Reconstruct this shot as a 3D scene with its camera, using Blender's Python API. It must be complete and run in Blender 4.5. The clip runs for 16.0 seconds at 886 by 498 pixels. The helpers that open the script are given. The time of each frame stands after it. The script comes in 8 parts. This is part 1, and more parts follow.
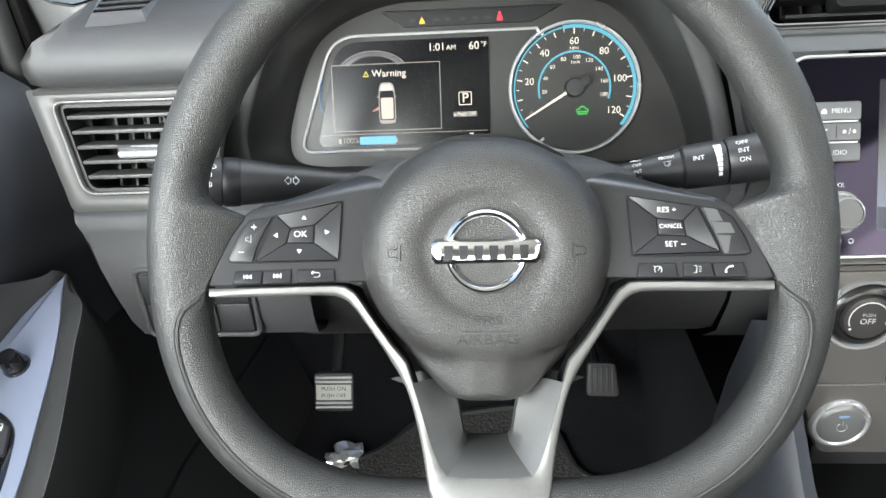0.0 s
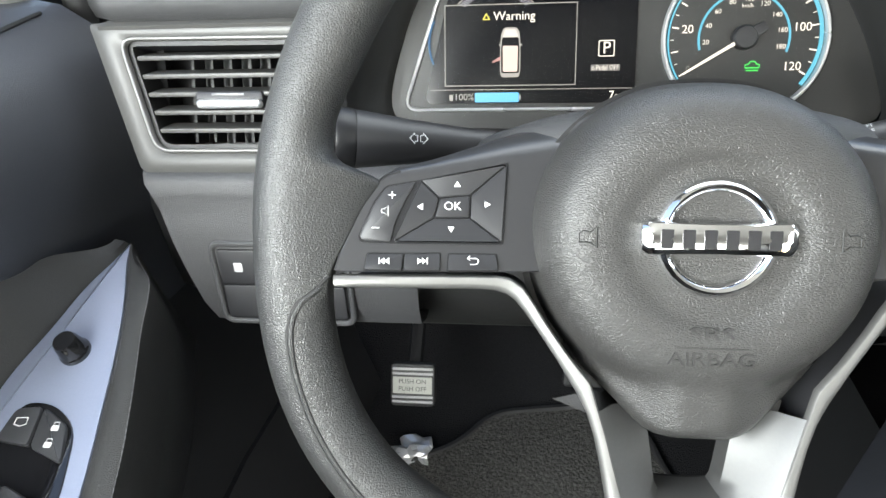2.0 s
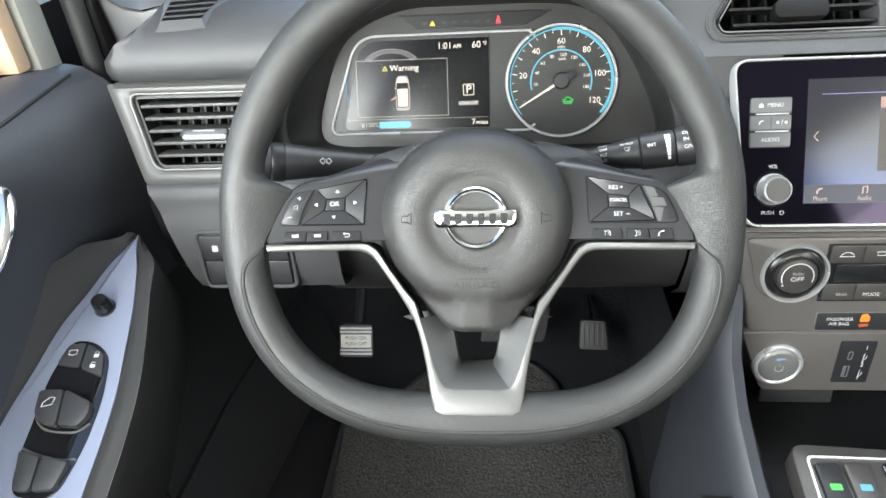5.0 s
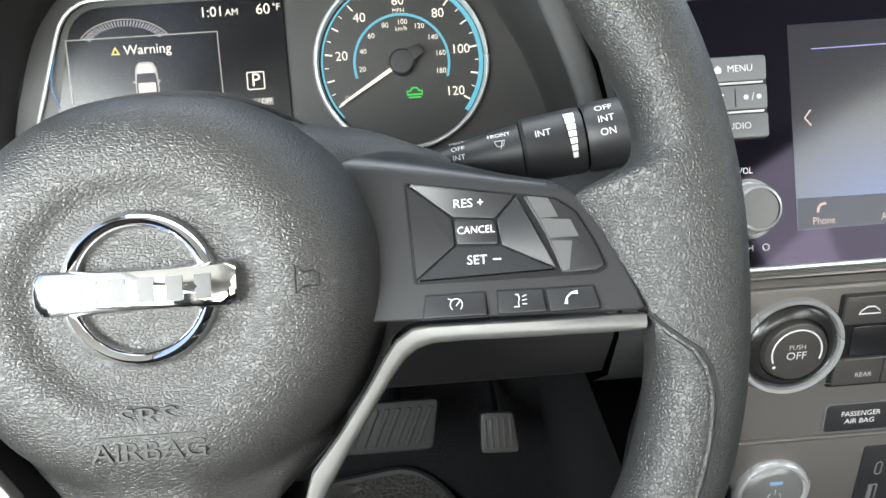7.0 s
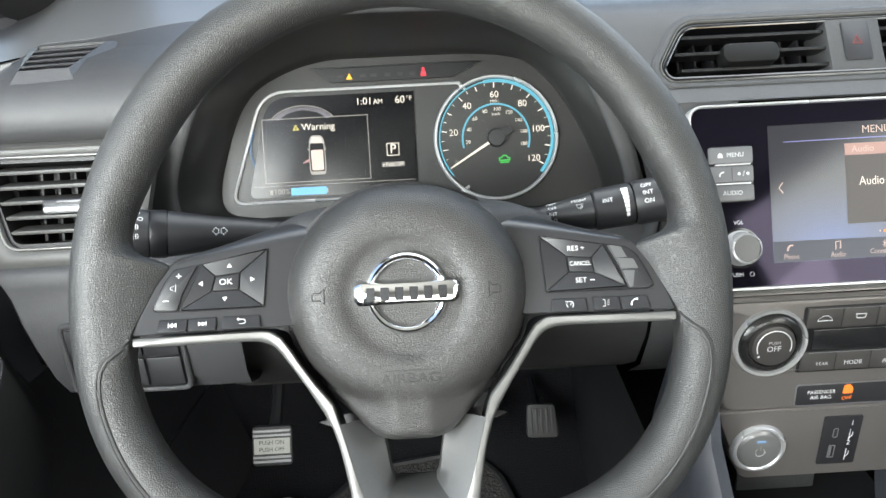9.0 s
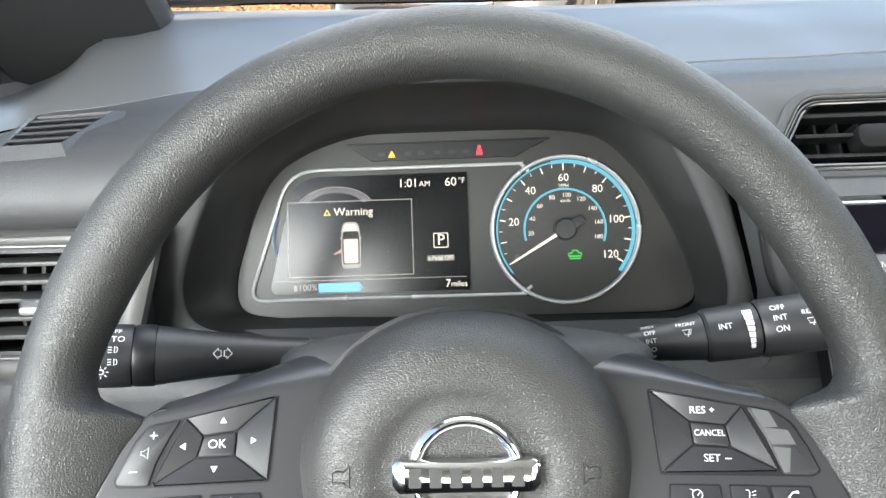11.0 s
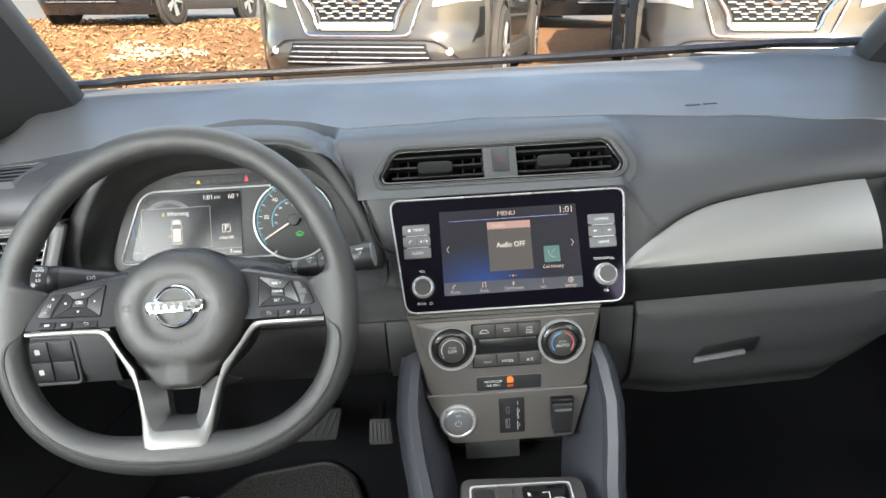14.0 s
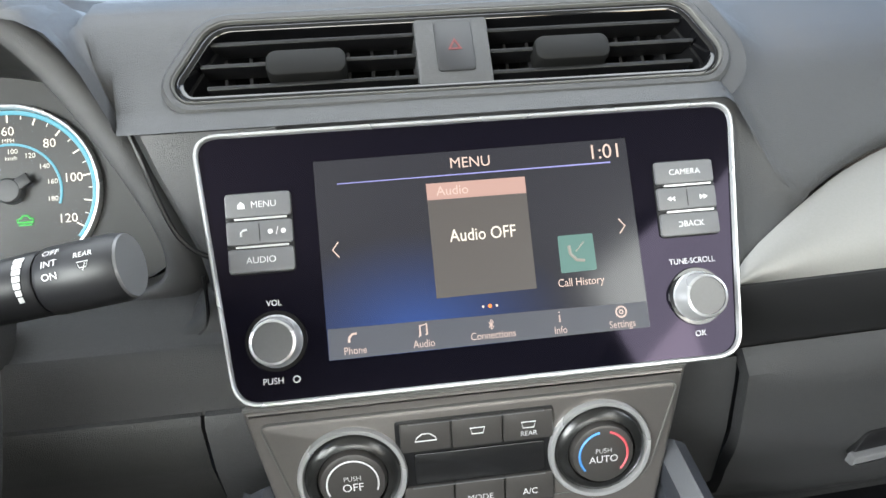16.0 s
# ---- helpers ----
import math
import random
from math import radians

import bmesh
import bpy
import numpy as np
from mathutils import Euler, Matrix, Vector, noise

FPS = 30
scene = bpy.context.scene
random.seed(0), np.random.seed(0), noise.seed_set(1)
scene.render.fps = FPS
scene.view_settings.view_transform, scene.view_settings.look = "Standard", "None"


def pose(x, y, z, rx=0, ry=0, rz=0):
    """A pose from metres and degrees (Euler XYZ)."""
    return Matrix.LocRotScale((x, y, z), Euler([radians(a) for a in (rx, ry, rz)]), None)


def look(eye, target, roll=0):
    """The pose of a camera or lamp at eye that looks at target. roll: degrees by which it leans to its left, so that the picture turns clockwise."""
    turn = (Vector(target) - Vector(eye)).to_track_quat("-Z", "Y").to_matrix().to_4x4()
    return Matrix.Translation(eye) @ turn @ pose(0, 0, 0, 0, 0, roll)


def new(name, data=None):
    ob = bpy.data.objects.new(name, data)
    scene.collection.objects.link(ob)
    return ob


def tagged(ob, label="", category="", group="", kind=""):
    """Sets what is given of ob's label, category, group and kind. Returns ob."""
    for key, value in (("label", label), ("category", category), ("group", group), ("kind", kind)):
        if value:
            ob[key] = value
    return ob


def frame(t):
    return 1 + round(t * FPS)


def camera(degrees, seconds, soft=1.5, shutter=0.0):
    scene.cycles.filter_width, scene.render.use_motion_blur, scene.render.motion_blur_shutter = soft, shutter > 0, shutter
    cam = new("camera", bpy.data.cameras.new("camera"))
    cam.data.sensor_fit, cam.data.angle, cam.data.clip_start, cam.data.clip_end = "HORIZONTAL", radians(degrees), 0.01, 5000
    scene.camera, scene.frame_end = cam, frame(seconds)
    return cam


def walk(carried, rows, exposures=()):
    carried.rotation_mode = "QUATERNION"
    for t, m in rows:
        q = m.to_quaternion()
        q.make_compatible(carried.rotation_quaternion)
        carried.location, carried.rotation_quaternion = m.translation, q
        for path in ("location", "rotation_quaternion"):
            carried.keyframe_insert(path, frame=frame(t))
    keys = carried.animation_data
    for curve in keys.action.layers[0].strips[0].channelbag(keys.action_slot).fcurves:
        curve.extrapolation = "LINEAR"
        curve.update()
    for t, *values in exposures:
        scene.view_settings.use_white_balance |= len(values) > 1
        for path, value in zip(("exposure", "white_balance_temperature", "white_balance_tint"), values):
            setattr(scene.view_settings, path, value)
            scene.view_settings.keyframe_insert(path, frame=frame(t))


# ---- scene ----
# ---- camera and its way ----
cam = camera(67.8, 16.0)
PATH = [
    (0, (0.055, 0.091, 0.782), (-0.086, 1.799, -0.248), -3.7),
    (0.5, (0.052, -0.003, 0.814), (-0.108, 1.702, -0.219), -3.7),
    (0.8, (0.052, -0.037, 0.829), (-0.119, 1.663, -0.209), -3.5),
    (1, (0.045, -0.032, 0.833), (-0.142, 1.666, -0.207), -3.7),
    (1.5, (0.008, 0.062, 0.789), (-0.206, 1.748, -0.266), -3.6),
    (2, (-0.02, 0.165, 0.739), (-0.259, 1.829, -0.343), -3.5),
    (2.5, (-0.033, 0.231, 0.714), (-0.294, 1.876, -0.394), -3.4),
    (3, (-0.037, 0.266, 0.701), (-0.318, 1.891, -0.431), -3.3),
    (3.2, (-0.032, 0.271, 0.7), (-0.317, 1.891, -0.439), -3.3),
    (5.3, (0.09, -0.02, 0.845), (-0.068, 1.652, -0.24), -4.4),
    (5.5, (0.099, -0.008, 0.836), (-0.027, 1.683, -0.226), -4.3),
    (6, (0.129, 0.095, 0.771), (0.082, 1.822, -0.236), -3.9),
    (6.5, (0.136, 0.173, 0.725), (0.153, 1.924, -0.242), -3.5),
    (7, (0.136, 0.219, 0.698), (0.191, 1.979, -0.251), -3.3),
    (7.5, (0.138, 0.243, 0.683), (0.203, 2.003, -0.265), -3.1),
    (8, (0.14, 0.239, 0.688), (0.196, 1.993, -0.271), -3.2),
    (8.5, (0.1, 0.173, 0.731), (0.143, 1.939, -0.207), -2.9),
    (9, (0.07, 0.075, 0.785), (0.093, 1.859, -0.119), -2.8),
    (9.5, (0.058, 0.021, 0.831), (0.051, 1.836, -0.01), -2.4),
    (9.7, (0.061, 0.028, 0.835), (0.037, 1.856, 0.025), -2.2),
    (11.8, (0.05, 0.24, 0.749), (-0.034, 2.097, 0.011), -2.8),
    (12, (0.049, 0.238, 0.75), (-0.037, 2.092, 0.005), -2.8),
    (12.5, (0.075, 0.162, 0.795), (-0.011, 2.009, 0.034), -2.8),
    (13, (0.169, -0.007, 0.863), (0.098, 1.842, 0.106), -3.1),
    (13.5, (0.25, -0.19, 0.893), (0.226, 1.669, 0.154), -3.1),
    (13.8, (0.3, -0.243, 0.883), (0.303, 1.631, 0.185), -3.3),
    (14, (0.312, -0.229, 0.878), (0.358, 1.642, 0.172), -3.1),
    (14.5, (0.325, -0.09, 0.813), (0.437, 1.781, 0.115), -2.9),
    (15, (0.335, 0.06, 0.741), (0.498, 1.934, 0.06), -2.9),
    (15.5, (0.339, 0.164, 0.725), (0.514, 2.026, 0.017), -2.8),
    (16, (0.359, 0.21, 0.711), (0.555, 2.063, -0.016), -2.7),
]
walk(cam, [(t, look(eye, target, roll)) for t, eye, target, roll in PATH], [(0.0, 2.20, 7750, 10), (2.0, 2.40, 7750, 10), (3.0, 2.47, 7750, 10), (5.5, 2.26, 7750, 10), (7.5, 2.12, 7750, 10), (9.5, 2.20, 7750, 10), (12.0, 2.26, 7750, 10), (13.0, 1.97, 7750, 10), (14.0, 1.94, 7750, 10), (15.0, 2.04, 7750, 10), (16.0, 2.22, 7750, 10)])

# ---- world, sun, exposure ----
world = bpy.data.worlds.new("world")
scene.world = world
world.use_nodes = True
wn = world.node_tree
sky = wn.nodes.new("ShaderNodeTexSky")
sky.sky_type, sky.sun_disc = "NISHITA", False
SUN_WAY = Vector((0.25, -0.78, 0.58)).normalized()
sky.sun_elevation = math.asin(SUN_WAY.z)
sky.sun_rotation = math.atan2(SUN_WAY.x, SUN_WAY.y)
wn.links.new(sky.outputs[0], wn.nodes["Background"].inputs[0])
wn.nodes["Background"].inputs[1].default_value = 0.15
sun = new("sun", bpy.data.lights.new("sun", "SUN"))
sun.data.energy, sun.data.angle, sun.data.color = 3.1, radians(0.6), (1.0, 0.95, 0.87)
sun.matrix_world = look(SUN_WAY * 20, (0, 0, 0))


def window_light(name, at, to, wide, high, power):
    """Area lamp added to stand in for sky light from a window."""
    la = bpy.data.lights.new(name, "AREA")
    la.shape, la.size, la.size_y, la.energy, la.color = "RECTANGLE", wide, high, power, (0.77, 0.89, 1.0)
    ob = new(name, la)
    ob.matrix_world = look(at, to)


window_light("left_window_light", (-0.41, -0.22, 0.86), (0.35, 0.28, 0.58), 0.75, 0.40, 8.2)
# added in front of the closed right side, to put glare on the screen
window_light("right_window_fill", (1.095, -0.12, 0.94), (0.38, 0.15, 0.66), 1.0, 0.36, 2.3)
window_light("windscreen_light", (0.32, 0.63, 1.045), (0.32, 0.43, 0.70), 1.0, 0.34, 1.4)
window_light("rear_window_light", (0.41, -1.80, 0.97), (0.35, 0.4, 0.60), 1.2, 0.40, 3.6)

# ---- materials ----
def material(name, base, rough=0.5, metal=0.0, spec=0.5, vary=0.12, scale=60.0, bump=0.0, bump_scale=900.0, cells=True, coat=0.0, emit=None, power=0.0, wear=0.08):
    m = bpy.data.materials.new(name)
    m.use_nodes = True
    nt = m.node_tree
    b = nt.nodes["Principled BSDF"]
    b.inputs["Roughness"].default_value = rough
    b.inputs["Metallic"].default_value = metal
    b.inputs["Specular IOR Level"].default_value = spec
    b.inputs["Coat Weight"].default_value = coat
    b.inputs["Coat Roughness"].default_value = 0.05
    b.inputs["Base Color"].default_value = (*base, 1)
    tc = nt.nodes.new("ShaderNodeTexCoord")
    if vary:
        big = nt.nodes.new("ShaderNodeTexNoise")
        big.inputs["Scale"].default_value = scale / 12
        fine = nt.nodes.new("ShaderNodeTexNoise")
        fine.inputs["Scale"].default_value = scale * 12
        add = nt.nodes.new("ShaderNodeMath")
        add.operation = "ADD"
        ramp = nt.nodes.new("ShaderNodeMapRange")
        ramp.inputs["From Min"].default_value, ramp.inputs["From Max"].default_value = 0.6, 1.4
        ramp.inputs["To Min"].default_value, ramp.inputs["To Max"].default_value = 1 - vary, 1 + vary
        mul = nt.nodes.new("ShaderNodeVectorMath")
        mul.operation = "SCALE"
        mul.inputs[0].default_value = base
        for n in (big, fine):
            nt.links.new(tc.outputs["Object"], n.inputs["Vector"])
        nt.links.new(big.outputs["Fac"], add.inputs[0])
        nt.links.new(fine.outputs["Fac"], add.inputs[1])
        nt.links.new(add.outputs[0], ramp.inputs["Value"])
        nt.links.new(ramp.outputs[0], mul.inputs["Scale"])
        nt.links.new(mul.outputs[0], b.inputs["Base Color"])
        rr = nt.nodes.new("ShaderNodeMapRange")
        rr.inputs["From Min"].default_value, rr.inputs["From Max"].default_value = 0.3, 0.7
        rr.inputs["To Min"].default_value, rr.inputs["To Max"].default_value = max(0.02, rough - wear), min(1, rough + wear)
        nt.links.new(big.outputs["Fac"], rr.inputs["Value"])
        nt.links.new(rr.outputs[0], b.inputs["Roughness"])
    if bump:
        if cells:
            g = nt.nodes.new("ShaderNodeTexVoronoi")
            g.feature = "SMOOTH_F1"
            g.inputs["Scale"].default_value = bump_scale
            warp = nt.nodes.new("ShaderNodeTexNoise")
            warp.inputs["Scale"].default_value = bump_scale * 0.5
            mixv = nt.nodes.new("ShaderNodeMixRGB")
            mixv.inputs[0].default_value = 0.0012
            mixv.blend_type = "ADD"
            nt.links.new(tc.outputs["Object"], warp.inputs["Vector"])
            nt.links.new(tc.outputs["Object"], mixv.inputs[1])
            nt.links.new(warp.outputs["Color"], mixv.inputs[2])
            nt.links.new(mixv.outputs[0], g.inputs["Vector"])
            out = g.outputs["Distance"]
        else:
            g = nt.nodes.new("ShaderNodeTexNoise")
            g.inputs["Scale"].default_value = bump_scale
            g.inputs["Detail"].default_value = 4
            nt.links.new(tc.outputs["Object"], g.inputs["Vector"])
            out = g.outputs["Fac"]
        bp = nt.nodes.new("ShaderNodeBump")
        bp.inputs["Strength"].default_value = 1.0
        bp.inputs["Distance"].default_value = bump
        bp.invert = cells
        nt.links.new(out, bp.inputs["Height"])
        nt.links.new(bp.outputs[0], b.inputs["Normal"])
    if emit:
        b.inputs["Emission Color"].default_value = (*emit, 1)
        b.inputs["Emission Strength"].default_value = power
    return m


def leather(name, base, rough, cell, depth, stretch=(1, 1, 1), spec=0.5):
    """Grained leatherette: raised pebbles parted by creases, with finer grain on top."""
    m = material(name, base, rough, spec=spec, vary=0.07, wear=0.05)
    nt = m.node_tree
    tc = nt.nodes.new("ShaderNodeTexCoord")
    mp = nt.nodes.new("ShaderNodeMapping")
    mp.inputs["Scale"].default_value = stretch
    warp = nt.nodes.new("ShaderNodeTexNoise")
    warp.inputs["Scale"].default_value = 0.35 / cell
    warp.inputs["Detail"].default_value = 3
    add = nt.nodes.new("ShaderNodeVectorMath")
    add.operation = "MULTIPLY_ADD"
    add.inputs[1].default_value = (cell * 1.6,) * 3
    vo = nt.nodes.new("ShaderNodeTexVoronoi")
    vo.feature = "DISTANCE_TO_EDGE"
    vo.inputs["Scale"].default_value = 1 / cell
    mr = nt.nodes.new("ShaderNodeMapRange")
    mr.interpolation_type = "SMOOTHSTEP"
    mr.inputs["From Max"].default_value = 0.28
    fine = nt.nodes.new("ShaderNodeTexNoise")
    fine.inputs["Scale"].default_value = 1.5 / cell
    fine.inputs["Detail"].default_value = 3
    mix = nt.nodes.new("ShaderNodeMath")
    mix.operation = "MULTIPLY_ADD"
    mix.inputs[1].default_value = 0.9
    bp = nt.nodes.new("ShaderNodeBump")
    bp.inputs["Distance"].default_value = depth
    ln = nt.links.new
    ln(tc.outputs["Object"], mp.inputs["Vector"])
    ln(mp.outputs[0], warp.inputs["Vector"])
    ln(warp.outputs["Color"], add.inputs[0])
    ln(mp.outputs[0], add.inputs[2])
    ln(add.outputs[0], vo.inputs["Vector"])
    ln(mp.outputs[0], fine.inputs["Vector"])
    ln(vo.outputs["Distance"], mr.inputs["Value"])
    ln(fine.outputs["Fac"], mix.inputs[0])
    ln(mr.outputs[0], mix.inputs[2])
    ln(mix.outputs[0], bp.inputs["Height"])
    ln(bp.outputs[0], nt.nodes["Principled BSDF"].inputs["Normal"])
    return m


def brushed(name, base, rough, along=(1, 40, 40), bump=0.00002, metal=1.0):
    m = material(name, base, rough, metal, vary=0.05, scale=60)
    nt = m.node_tree
    tc = nt.nodes.new("ShaderNodeTexCoord")
    mp = nt.nodes.new("ShaderNodeMapping")
    mp.inputs["Scale"].default_value = along
    n = nt.nodes.new("ShaderNodeTexNoise")
    n.inputs["Scale"].default_value = 60
    bp = nt.nodes.new("ShaderNodeBump")
    bp.inputs["Distance"].default_value = bump
    nt.links.new(tc.outputs["Object"], mp.inputs["Vector"])
    nt.links.new(mp.outputs[0], n.inputs["Vector"])
    nt.links.new(n.outputs["Fac"], bp.inputs["Height"])
    nt.links.new(bp.outputs[0], nt.nodes["Principled BSDF"].inputs["Normal"])
    return m


def glass(name, ior=1.45, tint=(1, 1, 1), rough=0.0, base=0.0):
    m = bpy.data.materials.new(name)
    m.use_nodes = True
    nt = m.node_tree
    nt.nodes.remove(nt.nodes["Principled BSDF"])
    tr = nt.nodes.new("ShaderNodeBsdfTransparent")
    tr.inputs[0].default_value = (*tint, 1)
    gl = nt.nodes.new("ShaderNodeBsdfGlossy")
    gl.inputs["Roughness"].default_value = rough
    fr = nt.nodes.new("ShaderNodeFresnel")
    fr.inputs["IOR"].default_value = ior
    mx = nt.nodes.new("ShaderNodeMixShader")
    nt.links.new(fr.outputs[0], mx.inputs[0])
    nt.links.new(tr.outputs[0], mx.inputs[1])
    nt.links.new(gl.outputs[0], mx.inputs[2])
    nt.links.new(mx.outputs[0], nt.nodes["Material Output"].inputs[0])
    return m


def glow(name, colour, power):
    return material(name, (0.02, 0.02, 0.02), 0.4, vary=0, emit=colour, power=power * 0.42)


DASH = leather("dash soft plastic", (0.044, 0.044, 0.046), 0.42, 0.0010, 0.00010)
# base paler than DASH: sky light on the upward faces is put into the colour
DASH_TOP = material("dash plastic paled for sky light", (0.100, 0.101, 0.104), 0.42, spec=0.55, bump=0.00008, bump_scale=800)
LOWER = leather("lower dash plastic", (0.039, 0.039, 0.041), 0.42, 0.0011, 0.00012)
DARK = material("dark liner plastic", (0.015, 0.015, 0.016), 0.5, spec=0.4, bump=0.0001, bump_scale=1200)
BLACK = material("black plastic", (0.007, 0.007, 0.008), 0.42, spec=0.35, vary=0.06)
GLOSSBLACK = material("gloss black trim", (0.006, 0.006, 0.007), 0.06, vary=0, coat=0.5)
LEATHER = leather("grained black leatherette", (0.022, 0.022, 0.022), 0.42, 0.0012, 0.00013, spec=0.55)
HUBMAT = leather("grained hub plastic", (0.027, 0.0262, 0.0255), 0.40, 0.0012, 0.00012, (0.75, 1.25, 1), spec=0.55)
SPOKE = material("satin spoke plastic", (0.019, 0.019, 0.021), 0.34, spec=0.65, vary=0.06)
BUTTON = material("button plastic", (0.016, 0.016, 0.018), 0.46, spec=0.45, vary=0.06)
TABBLACK = material("matt black tab plastic", (0.006, 0.006, 0.006), 0.6, spec=0.2, vary=0.05)
GREYBTN = material("grey button plastic", (0.12, 0.12, 0.125), 0.35, vary=0.05)
PANEL = material("warm grey satin panel", (0.150, 0.138, 0.131), 0.36, 0.45, vary=0.05, spec=0.5)
VENTGREY = material("satin grey vent trim", (0.055, 0.054, 0.052), 0.48, vary=0.05, spec=0.45)
PANEL_RIM = material("pale satin panel edge", (0.11, 0.108, 0.104), 0.38, 0.1, vary=0.04)
SILVER = brushed("satin silver paint", (0.16, 0.158, 0.154), 0.46, (40, 1, 40), metal=0.7)
# darker copy of SILVER: the inner facets' shade is put into the base
SPOKEFACE = brushed("satin silver paint toned down for shade", (0.12, 0.12, 0.12), 0.42, (40, 1, 40), metal=0.7)
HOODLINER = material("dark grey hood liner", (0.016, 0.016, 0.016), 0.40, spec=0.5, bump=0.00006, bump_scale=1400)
DOORFRAME = material("dull grey door frame paint", (0.22, 0.22, 0.205), 0.5, vary=0.1)
TANEDGE = material("tan painted frame edge", (0.40, 0.28, 0.19), 0.4, vary=0.1)
TRIM = brushed("brushed silver dash trim", (0.25, 0.243, 0.233), 0.44, (1, 60, 60), 0.00003, metal=0.5)
CHROME = material("polished chrome", (0.82, 0.82, 0.83), 0.05, 1.0, vary=0)
SATINCHROME = material("satin chrome", (0.58, 0.58, 0.59), 0.3, 0.65, vary=0.03)
ARMMAT = material("blue-grey satin door trim", (0.25, 0.28, 0.37), 0.36, 0.35, vary=0.04)
DOORMAT = leather("door card plastic", (0.040, 0.043, 0.052), 0.42, 0.0010, 0.00007)
CARPET = material("black carpet", (0.010, 0.010, 0.011), 0.95, spec=0.1, bump=0.002, bump_scale=500, cells=False, vary=0.4, scale=40)
MATMAT = material("charcoal pile floor mat", (0.044, 0.043, 0.041), 0.95, spec=0.1, bump=0.005, bump_scale=220, cells=False, vary=1.0, scale=26)
RUBBER = material("black rubber", (0.009, 0.009, 0.010), 0.65, vary=0.1)
CLUSTERBG = material("instrument face", (0.012, 0.0115, 0.011), 0.5, vary=0.04)
LCD = material("dark display", (0.003, 0.003, 0.004), 0.2, vary=0, spec=0.25)
WHITE_INK = material("white print", (0.6, 0.6, 0.6), 0.5, vary=0)
GREY_INK = material("grey print", (0.4, 0.4, 0.4), 0.5, vary=0)
EMBOSS = material("embossed mark", (0.008, 0.008, 0.008), 0.5, vary=0)
G_WHITE = glow("lit white", (0.95, 0.95, 0.92), 0.75)
G_GREY = glow("lit grey", (0.6, 0.6, 0.6), 0.35)
G_BLUE = glow("lit blue", (0.04, 0.42, 0.85), 0.75)
G_CYAN = glow("lit cyan", (0.08, 0.52, 0.78), 0.6)
G_AMBER = glow("lit amber", (1.0, 0.5, 0.02), 1.2)
G_ORANGE = glow("lit orange", (1.0, 0.22, 0.02), 0.9)
G_RED = glow("lit red", (0.9, 0.01, 0.05), 0.9)
G_GREEN = glow("lit green", (0.02, 0.6, 0.1), 0.8)
G_YELLOW = glow("lit yellow", (0.9, 0.8, 0.05), 0.6)
G_PINK = glow("lit pink", (0.85, 0.68, 0.66), 0.55)
G_DARKRED = glow("dim red mark", (0.6, 0.02, 0.03), 0.25)
G_CARD = glow("lit card", (0.055, 0.045, 0.045), 0.6)
G_CARDHEAD = glow("lit card head", (0.4, 0.25, 0.24), 0.8)
G_TEAL = glow("lit teal", (0.04, 0.16, 0.16), 0.8)
G_LINE = glow("lit violet line", (0.25, 0.28, 0.75), 0.7)
WINDGLASS = glass("windscreen glass", 1.25)
LENS = glass("clear lens", 1.14, rough=0.2)
SCREENGLASS = material("black screen glass", (0.002, 0.002, 0.004), 0.06, vary=0, coat=0.0, spec=0.25)
SCREENGLASS.node_tree.nodes["Principled BSDF"].inputs["Specular Tint"].default_value = (0.82, 0.68, 1.0, 1)


# ---- mesh helpers ----
def frame_of(o, lean, roll=0.0):
    """Local axes on a panel that leans back from upright: x to the right, y up the panel, z out of it."""
    a, r = radians(lean), radians(roll)
    u, v = Vector((1, 0, 0)), Vector((0, math.sin(a), math.cos(a)))
    uu, vv = u * math.cos(r) + v * math.sin(r), v * math.cos(r) - u * math.sin(r)
    n = uu.cross(vv)
    return Matrix(((uu.x, vv.x, n.x, o[0]), (uu.y, vv.y, n.y, o[1]), (uu.z, vv.z, n.z, o[2]), (0, 0, 0, 1)))


def thing(name, m, label, category, group="", kind=""):
    ob = new(name)
    ob.empty_display_size = 0.02
    ob.matrix_world = m
    return tagged(ob, label, category, group, kind)


def part(name, bm, mat, parent, label="", m=None, smooth=40):
    me = bpy.data.meshes.new(name)
    bmesh.ops.recalc_face_normals(bm, faces=bm.faces)
    if smooth:
        cut = radians(smooth)
        for f in bm.faces:
            f.smooth = True
        for e in bm.edges:
            if len(e.link_faces) == 2 and e.calc_face_angle(0) > cut:
                e.smooth = False
    bm.to_mesh(me)
    bm.free()
    me.materials.append(mat)
    ob = new(name, me)
    if parent is not None:
        ob.parent = parent
    if m is not None:
        ob.matrix_basis = m
    return tagged(ob, label)


def solid(name, bm, mat, label, category, group="", kind="", smooth=40):
    return tagged(part(name, bm, mat, None, label, None, smooth), label, category, group, kind)


def rrect(w, h, r, n=5, cx=0.0, cy=0.0):
    pts = []
    for k, (sx, sy) in enumerate(((1, 1), (-1, 1), (-1, -1), (1, -1))):
        for i in range(n + 1):
            a = math.pi / 2 * (k + i / n)
            pts.append((cx + sx * (w / 2 - r) + r * math.cos(a), cy + sy * (h / 2 - r) + r * math.sin(a)))
    return pts


